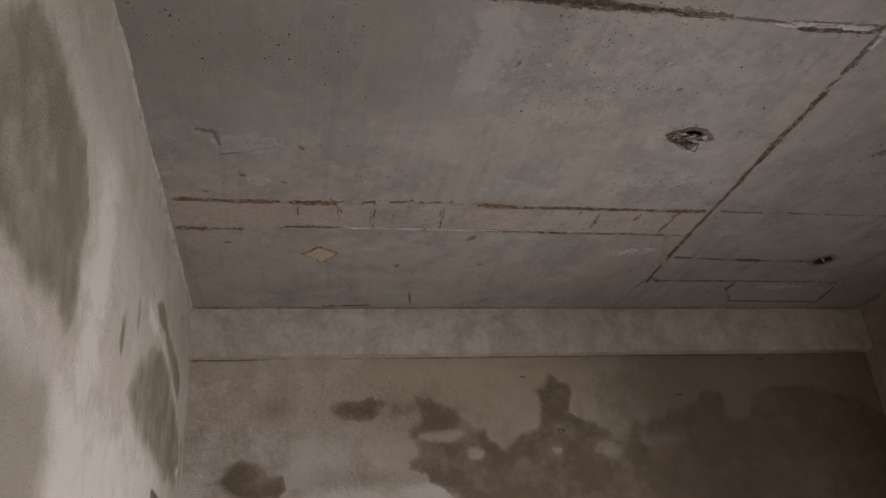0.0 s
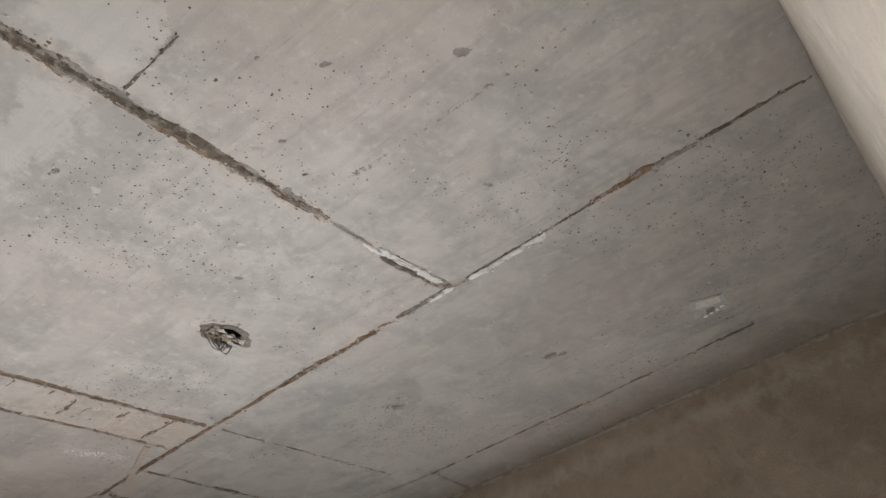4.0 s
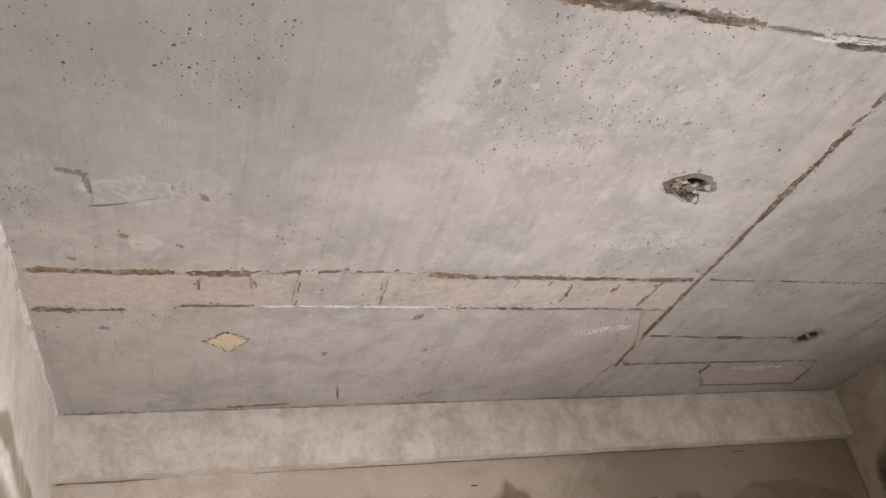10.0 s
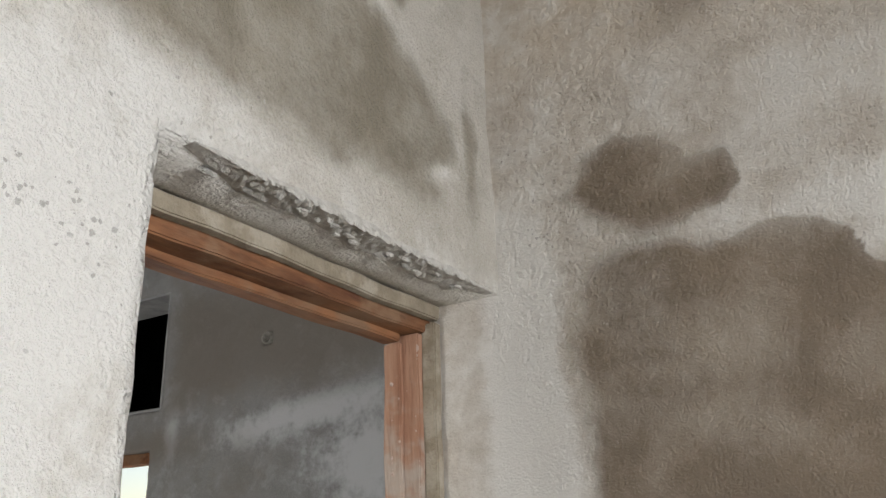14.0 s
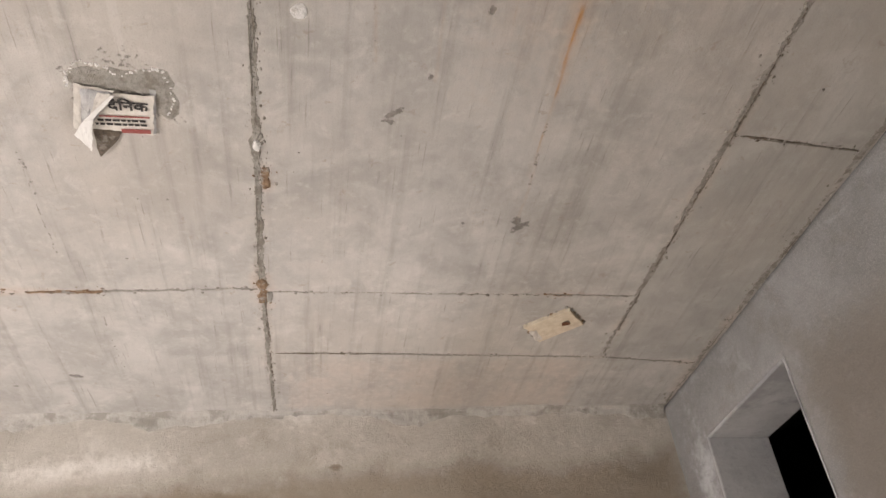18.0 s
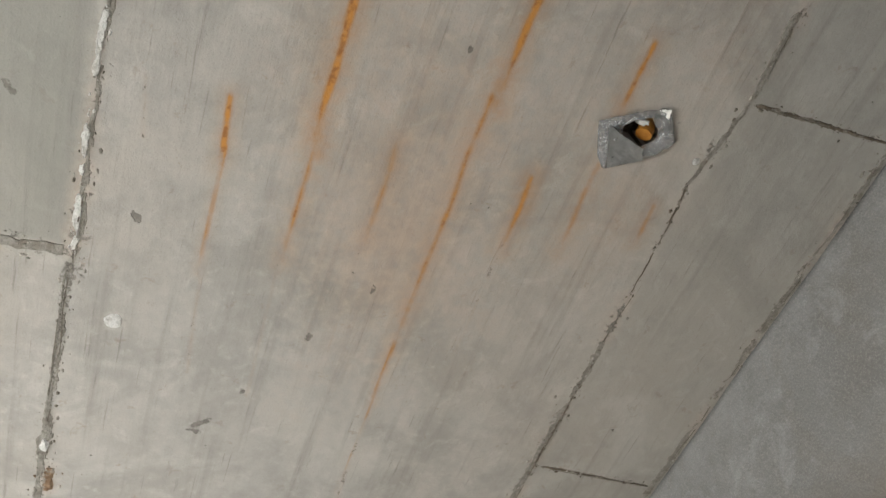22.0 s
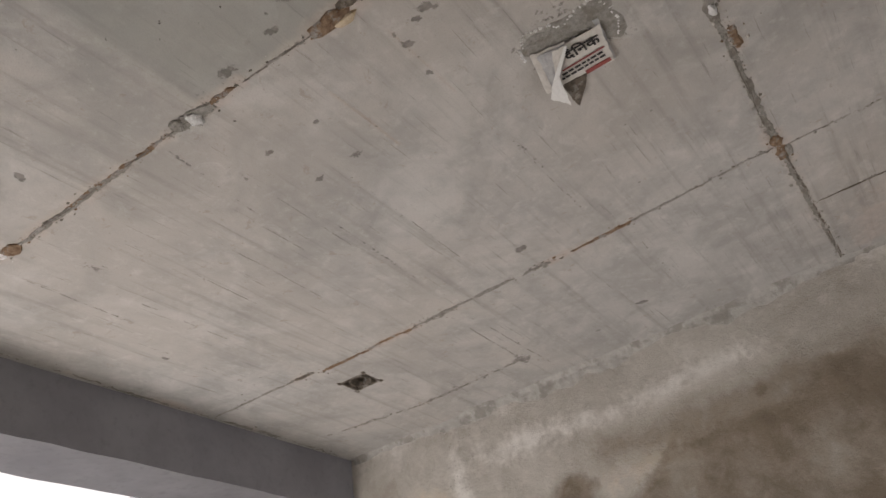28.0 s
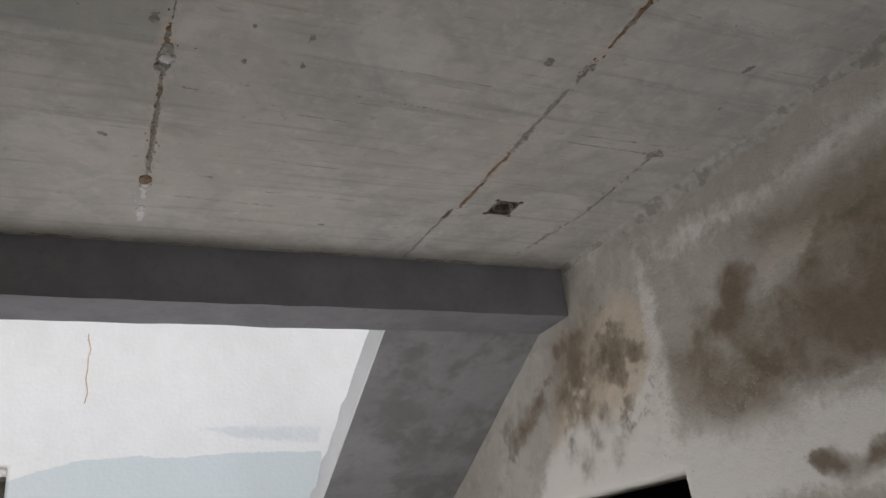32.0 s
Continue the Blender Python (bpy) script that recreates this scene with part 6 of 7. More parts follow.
for k, (xa, xb, y) in enumerate(((-3.95, -4.46, 0.992), (-4.1, -4.7, 0.74), (-3.9, -4.5, 0.58), (-4.2, -4.9, 0.35), (-4.15, -4.75, 1.18), (-3.9, -4.4, 0.88), (-4.4, -4.9, 1.57), (-5.05, -5.45, 1.63), (-4.3, -4.9, 0.15), (-3.9, -4.3, 0.25))):
    joint(B, xa, y, xb, y - 0.01, 0.005, 0.0015, MORTAR_GREY, 160 + k, 0.75, 0.003)
# smeared corners between slab and walls
SMEAR = simple("grey_trowel_smear", (0.35, 0.335, 0.305), (0.45, 0.43, 0.395), 30, 0.95, 0.8, 0, None, (0.28, 0.265, 0.235))


def fillet(parent, x, side, y0, y1, across, down, material, seed):
    """A trowelled mortar fillet where a wall at x meets the slab; side points into the room."""
    n, m = int((y1 - y0) / 0.01), 5
    y = np.linspace(y0, y1, n)
    a = across * (0.15 + 1.7 * grainy(y, y * 0, 5, seed, 5) ** 1.4)
    d = down * (0.15 + 1.7 * grainy(y, y * 0 + 4, 6, seed + 1, 5) ** 1.4)
    verts = []
    for j in range(m):
        f = j / (m - 1)
        rag = (grainy(y, y * 0 + j, 45, seed + 2, 3) - 0.5) * 0.004 * math.sin(math.pi * f)
        reach, fall = a * (1 - f) ** 1.8 + 0.002 + rag, d * f**1.8 + 0.001 + rag
        if j in (0, m - 1):
            reach, fall = reach - (0.006 if j else 0.0), fall - (0.004 if not j else 0.0)
        verts.append(np.stack([x + side * reach, y, H - fall], -1))
    verts = np.stack(verts, 1).reshape(-1, 3)
    k = np.arange(n * m).reshape(n, m)
    faces = np.stack([k[:-1, :-1], k[1:, :-1], k[1:, 1:], k[:-1, 1:]], -1).reshape(-1, 4)
    ob = new("corner_fillet", mesh_of("corner_fillet", verts.tolist(), faces.tolist(), material))
    ob.parent = parent
    return ob


fillet(B, BX0, 1, -0.16, 3.72, 0.040, 0.05, SMEAR, 301)
fillet(A, AX0, 1, -1.19, 2.36, 0.014, 0.012, SMEAR, 311)
fillet(A, AX1, -1, -1.19, 2.36, 0.02, 0.02, SMEAR, 321)
joint(B, -5.78, 3.715, -2.7, 3.715, 0.03, 0.005, MORTAR_GREY, 183, 0.45, 0.006)
joint(B, -5.7, -0.165, -2.7, -0.165, 0.03, 0.005, MORTAR_GREY, 184, 0.5, 0.006)
joint(A, 1.605, -1.1, 1.605, 2.35, 0.03, 0.005, MORTAR_GREY, 187, 0.5, 0.008)
joint(A, -2.3, 2.35, 0.6, 2.352, 0.02, 0.005, MORTAR_GREY, 188, 0.75, 0.01)
# putty round the crossing of the first room
joint(A, -0.04, 0.020, -0.22, 0.026, 0.024, 0.012, LIME, 189, 0.6, 0.006)
joint(A, -0.20, 0.024, -0.40, 0.030, 0.016, 0.010, LIME, 190, 0.5, 0.004)
joint(A, 0.018, -0.34, 0.016, -0.05, 0.022, 0.009, LIME, 191, 0.6, 0.004)
joint(A, 0.006, 0.0, 0.010, 0.13, 0.022, 0.010, LIME, 192, 0.1, 0.004)
joint(A, -0.62, 0.012, -1.55, -0.002, 0.024, 0.016, MORTAR_DARK, 193, 0.15, 0.010)
joint(A, -0.55, 0.024, -1.5, 0.008, 0.030, 0.004, MORTAR, 194, 0.55, 0.008)
joint(A, -0.03, 0.034, -0.30, 0.042, 0.018, 0.010, MORTAR_DARK, 195, 0.25, 0.006)
joint(A, -0.10, 0.014, -0.34, 0.016, 0.012, 0.010, MORTAR, 196, 0.4, 0.006)
stain_joints(A)
stain_joints(B)


MORTAR_TAN = simple("tan_mortar", (0.38, 0.315, 0.25), (0.46, 0.40, 0.335), 40, 0.95, 0.6)


# ---- small shapes ----
def lathe(profile, x, y, z, segments=16, wob=0.0, seed=0):
    bm = bmesh.new()
    rings = []
    for r, h in profile:
        ring = []
        for k in range(segments):
            a = 2 * math.pi * k / segments
            q = r * (1 + wob * noise.noise(Vector((math.cos(a) * 2 + seed, math.sin(a) * 2, h * 30))))
            ring.append(bm.verts.new((x + q * math.cos(a), y + q * math.sin(a), z + h)))
        rings.append(ring)
    for lo, hi in zip(rings, rings[1:]):
        for k in range(segments):
            bm.faces.new((lo[k], lo[(k + 1) % segments], hi[(k + 1) % segments], hi[k]))
    return bm


def cup(x, y, z, r, deep, wall=0.004, segments=16, wob=0.0, seed=0):
    return lathe([(r + wall, 0.0), (r + wall, deep + wall), (0.0005, deep + wall), (0.0004, deep), (r, deep), (r, 0.0), (r + wall, 0.0)], x, y, z, segments, wob, seed)


def sheet(a, b, c, d, n, drop, crumple, seed, thick=0.0008):
    """A crumpled sheet between four corners a, b, c, d; drop is how far each corner hangs."""
    bm = bmesh.new()
    grid = {}
    for i in range(n + 1):
        for j in range(n + 1):
            s, t = i / n, j / n
            p = (Vector(a) * (1 - s) + Vector(b) * s) * (1 - t) + (Vector(d) * (1 - s) + Vector(c) * s) * t
            h = (drop[0] * (1 - s) + drop[1] * s) * (1 - t) + (drop[3] * (1 - s) + drop[2] * s) * t
            w = noise.noise(Vector((p.x * 32 + seed, p.y * 32, 0))) * crumple + noise.noise(Vector((p.x * 90, p.y * 90 + seed, 0))) * crumple * 0.5
            e = noise.noise(Vector((p.x * 60, p.y * 60, seed))) * 0.004
            for side in (0, 1):
                grid[i, j, side] = bm.verts.new((p.x + e, p.y + e, p.z - h - abs(w) - 0.001 + side * thick))
    for i in range(n):
        for j in range(n):
            bm.faces.new((grid[i, j, 0], grid[i, j + 1, 0], grid[i + 1, j + 1, 0], grid[i + 1, j, 0]))
            bm.faces.new((grid[i, j, 1], grid[i + 1, j, 1], grid[i + 1, j + 1, 1], grid[i, j + 1, 1]))
    rim = [(k, 0) for k in range(n)] + [(n, k) for k in range(n)] + [(n - k, n) for k in range(n)] + [(0, n - k) for k in range(n)]
    for p, q in zip(rim, rim[1:] + rim[:1]):
        bm.faces.new((grid[(*p, 0)], grid[(*q, 0)], grid[(*q, 1)], grid[(*p, 1)]))
    bmesh.ops.recalc_face_normals(bm, faces=bm.faces[:])
    return bm


def lump(x, y, z, size, flat, seed):
    bm = bmesh.new()
    bmesh.ops.create_icosphere(bm, subdivisions=2, radius=1.0)
    for vert in bm.verts:
        k = 1 + 0.45 * noise.noise(vert.co * 1.7 + Vector((seed, 0, 0)))
        vert.co = Vector((x + vert.co.x * size[0] * k, y + vert.co.y * size[1] * k, z + vert.co.z * flat * k))
    return bm


def loop_points(x, y, r, lean, sag, n=14):
    out = []
    for k in range(n + 1):
        a = math.pi * k / n
        out.append((x + r * math.cos(a) * math.cos(lean), y + r * math.cos(a) * math.sin(lean) + 0.01 * math.sin(2 * a), H + 0.01 - sag * math.sin(a)))
    return out


PAPER_GREY = simple("grey_paper", (0.34, 0.335, 0.33), (0.47, 0.465, 0.455), 35, 0.9, 0.4)

# ---- first room: things in the slab ----
FX, FY = -0.385, 0.65
CARD = simple("dirty_card", (0.24, 0.195, 0.145), (0.40, 0.345, 0.275), 90, 0.9, 0.5, 0, None, (0.12, 0.10, 0.08))
fan = thing("ceiling_fan_box", (FX, FY, H), "broken-out ceiling fan box stuffed with paper and loose wires", "junction box")
under(part("box", cup(FX, FY, H + 0.004, 0.055, 0.06, 0.004, 8), STEEL), fan)
under(part("mortar_rim", lathe([(0.056, 0.006), (0.058, -0.003), (0.066, -0.004), (0.080, -0.002), (0.092, 0.004)], FX, FY, H, 36, 0.35, 3), JOINT_SHADE), fan)
under(part("hook_bar", tube_of([(FX - 0.055, FY - 0.01, H + 0.012), (FX, FY + 0.002, H + 0.006), (FX + 0.055, FY + 0.01, H + 0.012)], 0.005), STEEL), fan)
for k in range(9):
    r, lean, sag = 0.026 + 0.016 * random.random(), 0.4 * random.random() - 0.1, 0.030 + 0.035 * random.random()
    under(part("wire", tube_of(loop_points(FX - 0.03 + 0.05 * random.random(), FY + 0.032 + 0.02 * random.random(), r, lean, sag), 0.0015, 5), WIRE, None, "", True), fan)
for k in range(22):
    x, y, w = FX + 0.092 * (random.random() - 0.5), FY + 0.07 * (random.random() - 0.5), 0.006 + 0.008 * random.random()
    a, tall = random.random() * 3, 1.0 + 0.8 * random.random()
    c, d = w * math.cos(a), w * math.sin(a)
    corners = [(x + p * c - q * d * tall, y + p * d + q * c * tall, H) for p, q in ((-1, -1), (1, -0.8), (0.8, 1), (-1, 0.7))]
    under(part("paper_scrap", sheet(*corners, 5, (0.004, 0.010, 0.0, 0.007), 0.010, k * 3 + 1), (CARD, CARD, PAPER_GREY, CARD, CARD, PAPER)[k % 6]), fan)
under(part("paper_wad", lump(FX - 0.045, FY - 0.012, H + 0.002, (0.013, 0.010), 0.010, 5), PAPER_GREY), fan)
under(part("paper_wad", lump(FX + 0.05, FY - 0.014, H + 0.004, (0.014, 0.012), 0.010, 9), CARD), fan)
fan.scale = (1.2, 0.72, 1.0)

light_box = thing("ceiling_light_box", (0.906, 1.70, H), "open round conduit box in the slab with a white wire end", "junction box")
under(part("box", cup(0.906, 1.70, H + 0.002, 0.050, 0.06, 0.004, 18), PVC_DARK), light_box)
under(part("mortar_rim", lathe([(0.051, 0.006), (0.053, -0.004), (0.066, -0.006), (0.088, 0.004)], 0.906, 1.70, H, 24, 0.25, 8), MORTAR_GREY), light_box)
under(part("wire", tube_of([(0.90, 1.70, H + 0.05), (0.905, 1.705, H + 0.02), (0.912, 1.70, H - 0.006)], 0.006), WHITE), light_box)
under(part("wire", tube_of([(0.92, 1.69, H + 0.05), (0.925, 1.695, H + 0.02), (0.915, 1.715, H + 0.004)], 0.0025), PVC), light_box)


def board(name, corners, thick, material, label, category, seed, rim=None):
    """A small board let into the slab, flush with or just proud of it."""
    mid = (sum(c[0] for c in corners) / 4, sum(c[1] for c in corners) / 4, H)
    ob = thing(name, mid, label, category)
    under(part("panel", sheet(*[(x, y, H - thick) for x, y in corners], 8, (0, 0, 0, 0), 0.0015, seed, thick + 0.01), material), ob)
    if rim:
        for k in range(4):
            (xa, ya), (xb, yb) = corners[k], corners[(k + 1) % 4]
            for s in range(9):
                f = (s + 0.2 + 0.6 * random.random()) / 9
                size = 0.003 + 0.006 * random.random()
                under(part("rim_crumb", lump(xa + (xb - xa) * f + 0.018 * (random.random() - 0.5), ya + (yb - ya) * f + 0.018 * (random.random() - 0.5), H - 0.001, (size, size * 0.7), 0.004, s + 10 * k), rim if s % 2 else MORTAR_GREY), ob)
    return ob


board("plywood_plug", ((-1.828, 1.707), (-1.763, 1.633), (-1.676, 1.692), (-1.742, 1.785)), 0.002, PLY, "pale plywood square plugging a slab box", "plywood plug", 4, MORTAR_DARK)
plug = board("paper_plug", ((0.818, -0.478), (0.865, -0.588), (0.993, -0.567), (0.956, -0.437)), 0.002, PAPER_GREY, "grey paper-covered box flush in the slab", "junction box", 6)
for k in range(3):
    under(box("ink_bar", (0.925 + 0.014 * k, -0.525, H - 0.0052), (0.931 + 0.014 * k, -0.495 + 0.004 * k, H - 0.0042), INK, None, "", 0), plug)
under(part("paper_fold", sheet((0.835, -0.492, H), (0.868, -0.572, H), (0.912, -0.562, H), (0.882, -0.474, H), 6, (0.003, 0.004, 0.006, 0.005), 0.003, 71), PAPER), plug)
for k in range(4):
    under(part("putty", lump(0.955 + 0.006 * k, -0.55 + 0.025 * k, H - 0.003, (0.012, 0.009), 0.003, k), LIME), plug)

ZINC = simple("dull_zinc", (0.35, 0.345, 0.33), (0.43, 0.42, 0.395), 14, 0.65, 0.3, 0.15)
plate = thing("metal_plate", (-2.05, 0.82, H), "thin grey zinc sheet scrap cast into the slab", "metal scrap")
under(part("sheet", sheet((-2.148, 0.785, H), (-1.948, 0.770, H), (-1.947, 0.848, H), (-2.147, 0.878, H), 14, (-0.0015, -0.001, 0.001, 0.0005), 0.0035, 12, 0.002), ZINC), plate)
under(part("turned_edge", tube_of([(-2.157 + 0.213 * q / 9, 0.891 - 0.055 * q / 9 + 0.006 * math.sin(q * 0.7), H - 0.002) for q in range(10)], 0.0028, 6), ZINC), plate)
strip = thing("timber_strip", (-0.04, 1.66, H), "tan timber strip stuck to the slab", "timber strip")
under(part("batten", sheet((-0.115, 1.478, H), (-0.088, 1.478, H), (0.06, 1.83, H), (0.035, 1.835, H), 8, (0.001, 0.001, 0.001, 0.001), 0.003, 14, 0.006), MORTAR_TAN), strip)
hook = thing("wire_hook", (-1.43, -0.40, H), "bent binding wire hanging from the slab", "wire")
under(part("wire", tube_of([(-1.40, -0.375, H + 0.004), (-1.405, -0.372, H - 0.02), (-1.43, -0.385, H - 0.024), (-1.47, -0.41, H - 0.03), (-1.53, -0.45, H - 0.05)], 0.0016, 5), WIRE), hook)
for k, (x, y, sx, sy) in enumerate(((-0.29, 1.66, 0.03, 0.012), (-0.22, 1.62, 0.03, 0.014), (-0.13, 1.605, 0.02, 0.012), (0.80, 2.05, 0.06, 0.014), (0.93, 2.035, 0.05, 0.012))):
    dab = thing("putty_dab", (x, y, H), "dab of shiny white putty on the slab", "putty dab", "putty dabs on the slab")
    bm = bmesh.new()
    for q in range(26):
        fx, fy, fs = x + sx * 1.5 * (random.random() * 2 - 1), y + sy * 1.5 * (random.random() * 2 - 1), 0.003 + 0.007 * random.random()
        ring_verts = [bm.verts.new((fx + fs * (0.5 + random.random()) * math.cos(w * 1.05), fy + 0.6 * fs * (0.5 + random.random()) * math.sin(w * 1.05), H + 0.001)) for w in range(6)]
        tip = bm.verts.new((fx, fy, H - 0.002 - 0.003 * random.random()))
        for w in range(6):
            bm.faces.new((ring_verts[w], ring_verts[(w + 1) % 6], tip))
    flakes = part("dab", bm, LIME)
    tagged(flakes, kind="stuff")
    under(flakes, dab)

# north wall bits
ring = thing("conduit_stub", (-0.415, AY1, 2.46), "cut conduit end set in the damp wall", "conduit")
bm = lathe([(0.013, 0.0), (0.013, 0.03), (0.017, 0.03), (0.017, 0.0), (0.013, 0.0)], 0, 0, 0, 14)
bmesh.ops.transform(bm, matrix=Matrix.Translation((-0.415, AY1 + 0.02, 2.46)) @ Matrix.Rotation(radians(90), 4, "X"), verts=bm.verts[:])
under(part("pipe_end", bm, MORTAR_PALE), ring)
for k, (x, z) in enumerate(((-0.62, 2.775), (0.30, 2.655), (0.874, 2.86))):
    nail = thing("nail", (x, AY1, z), "rusty nail in the plaster wall", "nail", "nails in the wall")
    under(part("shank", tube_of([(x, AY1 + 0.02, z), (x + 0.006, AY1 - 0.03, z - 0.012), (x + 0.014, AY1 - 0.045, z - 0.02)], 0.003, 6), STEEL), nail)

# ---- second room: things in the slab ----
foil = thing("ceiling_fan_box", (-3.285, 3.135, H), "fan box wrapped in torn silver laminate paper", "junction box")
# dark colour on this box stands in for shade inside the hole
under(part("box", cup(-3.268, 3.138, H + 0.003, 0.042, 0.07, 0.004, 18), MORTAR_DARK), foil)
bm = bmesh.new()
outer = [(-3.268, 3.041), (-3.230, 3.115), (-3.207, 3.166), (-3.214, 3.180), (-3.242, 3.201), (-3.273, 3.223), (-3.320, 3.177), (-3.366, 3.098), (-3.337, 3.071)]
rows = []
for q in range(6):
    f = q / 5
    row = []
    for k in range(44):
        s = k * len(outer) / 44
        i, r = int(s), s - int(s)
        ox, oy = [outer[i][c] * (1 - r) + outer[(i + 1) % len(outer)][c] * r for c in (0, 1)]
        a = math.atan2(oy - 3.138, ox + 3.268)
        ix, iy = -3.269 + 0.030 * math.cos(a) * (1 + 0.3 * noise.noise(Vector((a * 2, 0, 0)))), 3.137 + 0.038 * math.sin(a)
        x, y = ix * (1 - f) + ox * f, iy * (1 - f) + oy * f
        z = H - 0.002 - 0.018 * math.sin(math.pi * f) * (0.2 + 1.2 * abs(noise.noise(Vector((x * 80, y * 80, 1))))) - 0.012 * abs(noise.noise(Vector((a * 3, f * 3, 5))))
        row.append(bm.verts.new((x, y, z)))
    rows.append(row)
for lo, hi in zip(rows, rows[1:]):
    for k in range(44):
        bm.faces.new((lo[k], lo[(k + 1) % 44], hi[(k + 1) % 44], hi[k]))
lining = part("torn_wrapper", bm, FOIL)
solid = lining.modifiers.new("thickness", "SOLIDIFY")
solid.thickness = 0.001
under(lining, foil)
under(part("conduit", tube_of([(-3.258, 3.168, H + 0.05), (-3.266, 3.160, H + 0.02), (-3.276, 3.152, H + 0.006)], 0.017, 12), PVC), foil)
under(part("white_cap", lump(-3.248, 3.131, H - 0.004, (0.007, 0.015), 0.004, 7), WHITE), foil)
under(part("grey_flap", sheet((-3.268, 3.060, H), (-3.297, 3.150, H), (-3.322, 3.168, H), (-3.356, 3.100, H), 8, (0.014, 0.018, 0.010, 0.012), 0.004, 19), FOIL_GREY, None, "dull grey back of the foil"), foil)
under(part("curled_flap", sheet((-3.212, 3.156, H), (-3.208, 3.168, H), (-3.222, 3.176, H), (-3.226, 3.164, H), 4, (0.006, 0.014, 0.014, 0.004), 0.008, 9), WHITE), foil)

news = thing("newspaper_plug", (-4.25, 1.83, H), "folded newspaper plugging a slab box, one corner hanging open", "newspaper")
def leaf(name, a, b, c, d, drop, crumple, seed, material, label="", n=10):
    return under(part(name, sheet((*a, H), (*b, H), (*c, H), (*d, H), n, drop, crumple, seed), material, None, label), news)


# dark leaf put where there is only the open fold's shadow
leaf("fold_shadow", (-4.286, 1.758), (-4.316, 1.822), (-4.347, 1.804), (-4.388, 1.762), (0.003, 0.003, 0.004, 0.018), 0.003, 27, MORTAR_DARK, "dark leaf for the shadow in the open fold")
leaf("page", (-4.191, 1.822), (-4.196, 1.909), (-4.316, 1.892), (-4.300, 1.758), (0.009, 0.009, 0.010, 0.010), 0.001, 21, PAPER, "printed front page", 14)
leaf("page_edge", (-4.180, 1.900), (-4.184, 1.914), (-4.318, 1.897), (-4.315, 1.889), (0.002, 0.002, 0.004, 0.006), 0.003, 29, PAPER_GREY)
leaf("folded_page", (-4.172, 1.745), (-4.186, 1.826), (-4.285, 1.766), (-4.308, 1.717), (0.003, 0.009, 0.012, 0.006), 0.004, 23, PAPER)
# grey paper puts the fold's shade into this page's colour
leaf("folded_page", (-4.182, 1.758), (-4.188, 1.824), (-4.272, 1.770), (-4.297, 1.738), (0.008, 0.013, 0.018, 0.014), 0.005, 24, PAPER_GREY, "grey shaded page")
leaf("folded_page", (-4.188, 1.792), (-4.190, 1.824), (-4.262, 1.768), (-4.283, 1.752), (0.014, 0.016, 0.023, 0.020), 0.004, 26, PAPER)
leaf("white_flap", (-4.190, 1.821), (-4.193, 1.827), (-4.257, 1.772), (-4.264, 1.750), (0.018, 0.018, 0.026, 0.026), 0.002, 25, WHITE)
leaf("white_flap", (-4.264, 1.750), (-4.257, 1.772), (-4.353, 1.753), (-4.306, 1.723), (0.026, 0.026, 0.034, 0.026), 0.002, 28, WHITE)

font = bpy.data.curves.new("headline", "FONT")
font.body = "\u0926\u0948\u093f\u0928\u0915"
font.size, font.extrude, font.offset = 0.044, 0.0004, 0.0009
words = new("headline_curve", font)
bpy.context.view_layer.update()
head = bpy.data.meshes.new_from_object(words.evaluated_get(bpy.context.evaluated_depsgraph_get()))
bpy.data.objects.remove(words)
bpy.data.curves.remove(font)
lo = [min(v.co[k] for v in head.vertices) for k in (0, 1)]
hi = [max(v.co[k] for v in head.vertices) for k in (0, 1)]
ku, kv = 0.088 / (hi[0] - lo[0]), 0.038 / (hi[1] - lo[1])
head.transform(Matrix(((-0.03 * ku, kv, 0, -4.240 - kv * lo[1]), (ku, 0.03 * kv, 0, 1.806 - ku * lo[0]), (0, 0, -1, H - 0.0135), (0, 0, 0, 1))))
head.materials.clear()
head.materials.append(INK)
under(new("headline", head), news)


def ink(x, y0, y1, tall, material, z):
    return under(box("text_line", (x - tall / 2, y0, H - z - 0.0004), (x + tall / 2, y1, H - z), material, None, "", 0), news)


ink(-4.2585, 1.783, 1.892, 0.0045, RED_INK, 0.0132)
for k in range(2):
    y = 1.777 - 0.006 * k
    while y < 1.878:
        wide = 0.006 + 0.010 * random.random()
        ink(-4.2705 - 0.0125 * k, y, min(y + wide, 1.887), 0.0065, INK, 0.0132)
        y += wide + 0.003
ink(-4.303, 1.824, 1.888, 0.013, RED_INK, 0.0132)
patch = thing("mortar_patch", (-4.15, 1.86, H), "ragged grey mortar skin round the plugged box", "mortar patch")
for k, (x, y, sx, sy) in enumerate(((-4.155, 1.775, 0.03, 0.04), (-4.16, 1.84, 0.035, 0.05), (-4.165, 1.91, 0.045, 0.045), (-4.22, 1.93, 0.05, 0.028))):
    under(part("skin", lump(x, y, H - 0.0005, (sx, sy), 0.0022, 40 + k), MORTAR_GREY), patch)
rim = [(-4.185, 1.728), (-4.162, 1.730), (-4.116, 1.756), (-4.120, 1.807), (-4.148, 1.841), (-4.125, 1.909), (-4.131, 1.936), (-4.210, 1.952), (-4.256, 1.930)]
for k in range(46):
    f = k / 45 * (len(rim) - 1.001)
    i, r = int(f), f - int(f)
    x, y = [rim[i][c] * (1 - r) + rim[i + 1][c] * r + 0.007 * (random.random() - 0.5) for c in (0, 1)]
    under(part("putty_crumb", lump(x, y, H - 0.001, (0.002 + 0.004 * random.random(), 0.002 + 0.003 * random.random()), 0.002, k), LIME), patch)

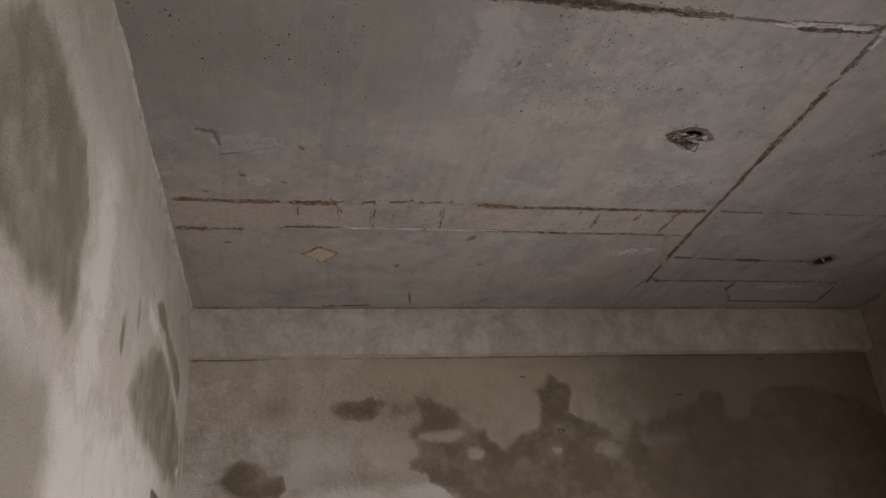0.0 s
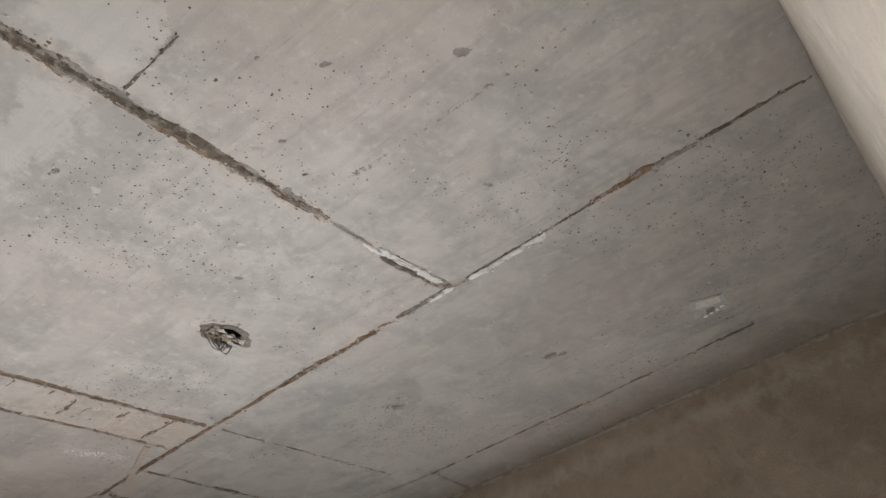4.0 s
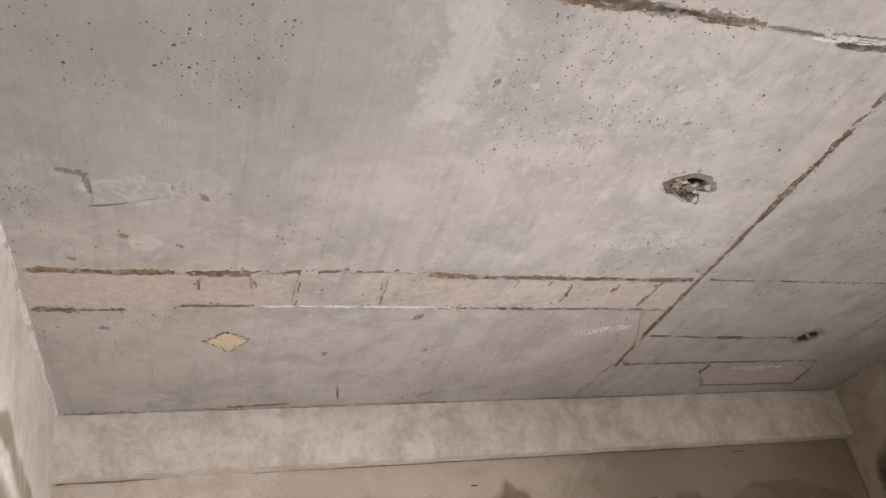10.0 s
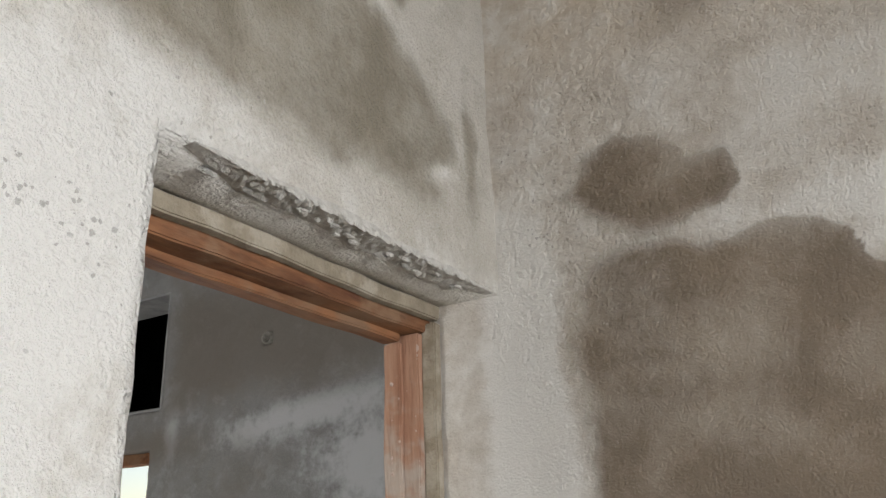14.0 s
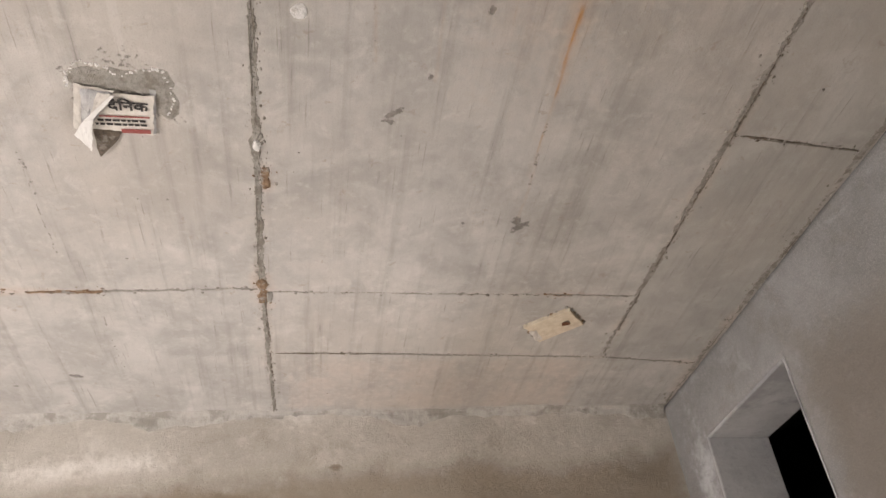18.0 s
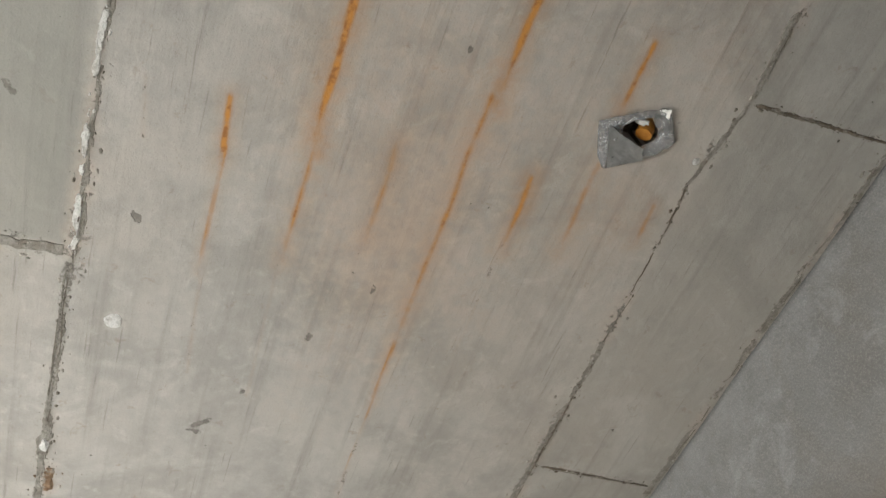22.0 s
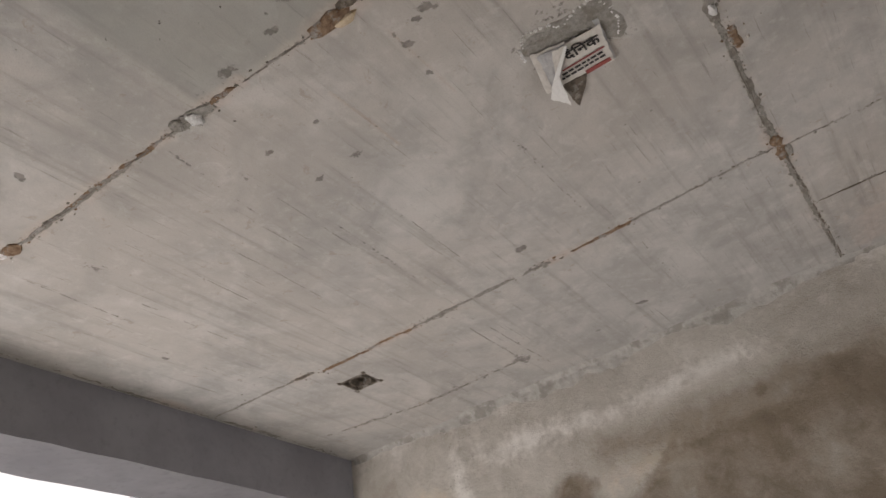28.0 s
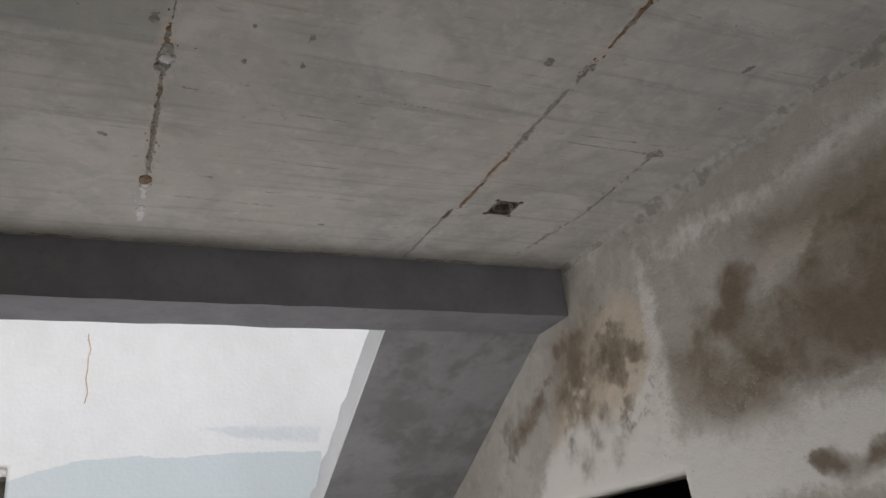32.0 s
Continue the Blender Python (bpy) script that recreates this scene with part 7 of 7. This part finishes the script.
tray = board("light_point_box", ((-5.158, 2.975), (-5.049, 3.105), (-5.137, 3.176), (-5.252, 3.050)), 0.012, CREAM, "cream board box with a torn hole, proud of the slab", "junction box", 31, MORTAR)
under(part("torn_hole", lump(-5.128, 3.113, H - 0.0125, (0.019, 0.013), 0.003, 3), MORTAR_DARK), tray)
under(part("torn_flap", sheet((-5.145, 3.10, H), (-5.12, 3.125, H), (-5.105, 3.12, H), (-5.12, 3.10, H), 4, (0.013, 0.022, 0.026, 0.014), 0.003, 33), WOOD), tray)
for k, s in enumerate((0.25, 0.6)):
    under(part("torn_skin", sheet((-5.24, 3.03 + s * 0.02, H), (-5.18, 2.99 + s * 0.02, H), (-5.17, 3.0 + s * 0.03, H), (-5.23, 3.045 + s * 0.02, H), 5, (0.013, 0.016, 0.014, 0.013), 0.004, 35 + k), PAPER), tray)

pit = thing("square_box", (-5.175, 0.405, H), "empty square box in the slab with a rusty pipe ring", "junction box")
bm = bmesh.new()
for lo, hi in (((-5.228, 0.347, H - 0.002), (-5.222, 0.463, H + 0.06)), ((-5.128, 0.347, H - 0.002), (-5.122, 0.463, H + 0.06)), ((-5.222, 0.347, H - 0.002), (-5.128, 0.353, H + 0.06)), ((-5.222, 0.457, H - 0.002), (-5.128, 0.463, H + 0.06)), ((-5.228, 0.347, H + 0.06), (-5.122, 0.463, H + 0.066))):
    box_bm(bm, lo, hi)
under(part("box", bm, MORTAR_DARK), pit)
under(part("pipe_ring", lathe([(0.038, 0.055), (0.038, 0.002), (0.044, 0.002), (0.044, 0.055)], -5.175, 0.405, H, 20), MORTAR_DARK), pit)
for k, (x, y) in enumerate(((-5.228, 0.345), (-5.121, 0.465), (-5.121, 0.345), (-5.228, 0.465))):
    under(part("splinter", lump(x, y, H - 0.001, (0.012, 0.008), 0.003, k), MORTAR_DARK), pit)

# mortar lumps on the slab
for k, (x, y, sx, sy, flat, mat) in enumerate(((-3.80, 1.47, 0.022, 0.055, 0.010, MORTAR), (-3.785, 1.55, 0.014, 0.045, 0.007, MORTAR_DARK), (-3.815, 1.50, 0.014, 0.03, 0.012, PLY), (-3.812, 1.985, 0.012, 0.025, 0.008, PLY), (-3.80, 1.065, 0.022, 0.02, 0.016, LIME), (-3.79, 1.02, 0.02, 0.02, 0.012, MORTAR_GREY), (-3.80, 0.36, 0.02, 0.035, 0.008, MORTAR), (-4.93, 2.115, 0.028, 0.016, 0.010, MORTAR), (-5.0, 2.135, 0.03, 0.010, 0.010, MORTAR_GREY), (-4.345, 2.125, 0.02, 0.010, 0.012, LIME), (-4.48, 2.142, 0.025, 0.012, 0.005, MORTAR), (-3.953, 2.228, 0.020, 0.018, 0.003, LIME), (-3.30, 3.29, 0.008, 0.008, 0.004, LIME))):
    bit = thing("mortar_lump", (x, y, H), "hardened crumb of mortar stuck to the slab", "mortar lump", "mortar lumps on the slab")
    under(part("crumb", lump(x, y, H - 0.001, (sx, sy), flat, 60 + k), mat), bit)

pipe = thing("pipe_sleeve", (-4.245, BY1, 2.54), "open pipe sleeve in the grey wall", "pipe")
bm = lathe([(0.024, 0.0), (0.024, 0.06), (0.030, 0.06), (0.030, 0.0), (0.024, 0.0)], 0, 0, 0, 20)
bmesh.ops.transform(bm, matrix=Matrix.Translation((-4.245, BY1 + 0.05, 2.54)) @ Matrix.Rotation(radians(90), 4, "X"), verts=bm.verts[:])
under(part("sleeve", bm, MORTAR_GREY, None, "", True), pipe)

# broken plaster edge under the lintel of the first doorway
n_long, n_over = 190, 12
verts, faces = [], []
for i in range(n_long):
    y = 1.64 + 0.79 * i / (n_long - 1)
    fade = min(1.0, 6 * i / n_long, 5 * (n_long - 1 - i) / n_long)
    rise, reach = 0.020 * float(grainy(y, 0.2, 14, 71, 3)) * fade, 0.02 + 0.075 * float(grainy(y, 0.6, 9, 72, 3)) * fade
    for j in range(n_over):
        f = j / (n_over - 1)
        if f < 0.35:
            p = Vector((AX0 + 0.001, y, 2.085 + rise * (1 - f / 0.35)))
        else:
            p = Vector((AX0 - reach * (f - 0.35) / 0.65, y, 2.084))
        rag = abs(noise.noise(Vector((y * 55, f * 4, 0)))) * 0.010 + abs(noise.noise(Vector((y * 140, f * 9, 3)))) * 0.006
        edge = 0.0 if j in (0, n_over - 1) else 1.0
        verts.append(p + Vector((0.5, 0, -1)) * rag * edge * fade)
for i in range(n_long - 1):
    for j in range(n_over - 1):
        k = i * n_over + j
        faces.append((k, k + n_over, k + n_over + 1, k + 1))
torn = under(new("broken_plaster", mesh_of("broken_plaster", verts, faces, MORTAR_PALE)), d1)
torn["label"] = "ragged broken plaster edge"
for k in range(18):
    y = 1.68 + 0.7 * random.random()
    under(part("plaster_crumb", lump(AX0 - 0.015 - 0.03 * random.random(), y, 2.078, (0.005, 0.007 + 0.008 * random.random()), 0.004, k), MORTAR_PALE if k % 3 else MORTAR_GREY), d1)

# lining added to the loft opening; its pale colour stands in for light on the reveals
LINING = simple("pale_cement_lining", (0.36, 0.36, 0.36), (0.46, 0.46, 0.46), 7, 0.95, 0.5, 0, None, (0.30, 0.30, 0.305))
loft = thing("trim_loft_opening", (-5.25, BY1, 2.283), "pale lining added to lighten the loft opening's reveals", "trim", kind="structure")
under(box("side", (-5.553, BY1 + 0.003, 2.285), (-5.541, BY1 + 0.248, 2.903), LINING, None, "", 0.003, 0.002, 41), loft)
under(box("side", (-4.959, BY1 + 0.003, 2.285), (-4.947, BY1 + 0.248, 2.903), LINING, None, "", 0.003, 0.002, 42), loft)
under(box("head", (-5.540, BY1 + 0.003, 2.891), (-4.960, BY1 + 0.248, 2.903), LINING, None, "", 0.003, 0.002, 43), loft)
under(box("sill", (-5.540, BY1 + 0.003, 2.285), (-4.960, BY1 + 0.248, 2.297), LINING, None, "", 0.003, 0.002, 44), loft)

# near-black blocks added behind the putlog holes to stand in for their shade
for u0, u1, v0, v1 in HOLES_E:
    box("trim_hole_back", (AX1 + 0.09, u0 - 0.02, v0 - 0.02), (AX1 + 0.2395, u1 + 0.02, v1 + 0.02), DARK, None, "near-black block added behind a putlog hole to darken it", 0)["kind"] = "structure"
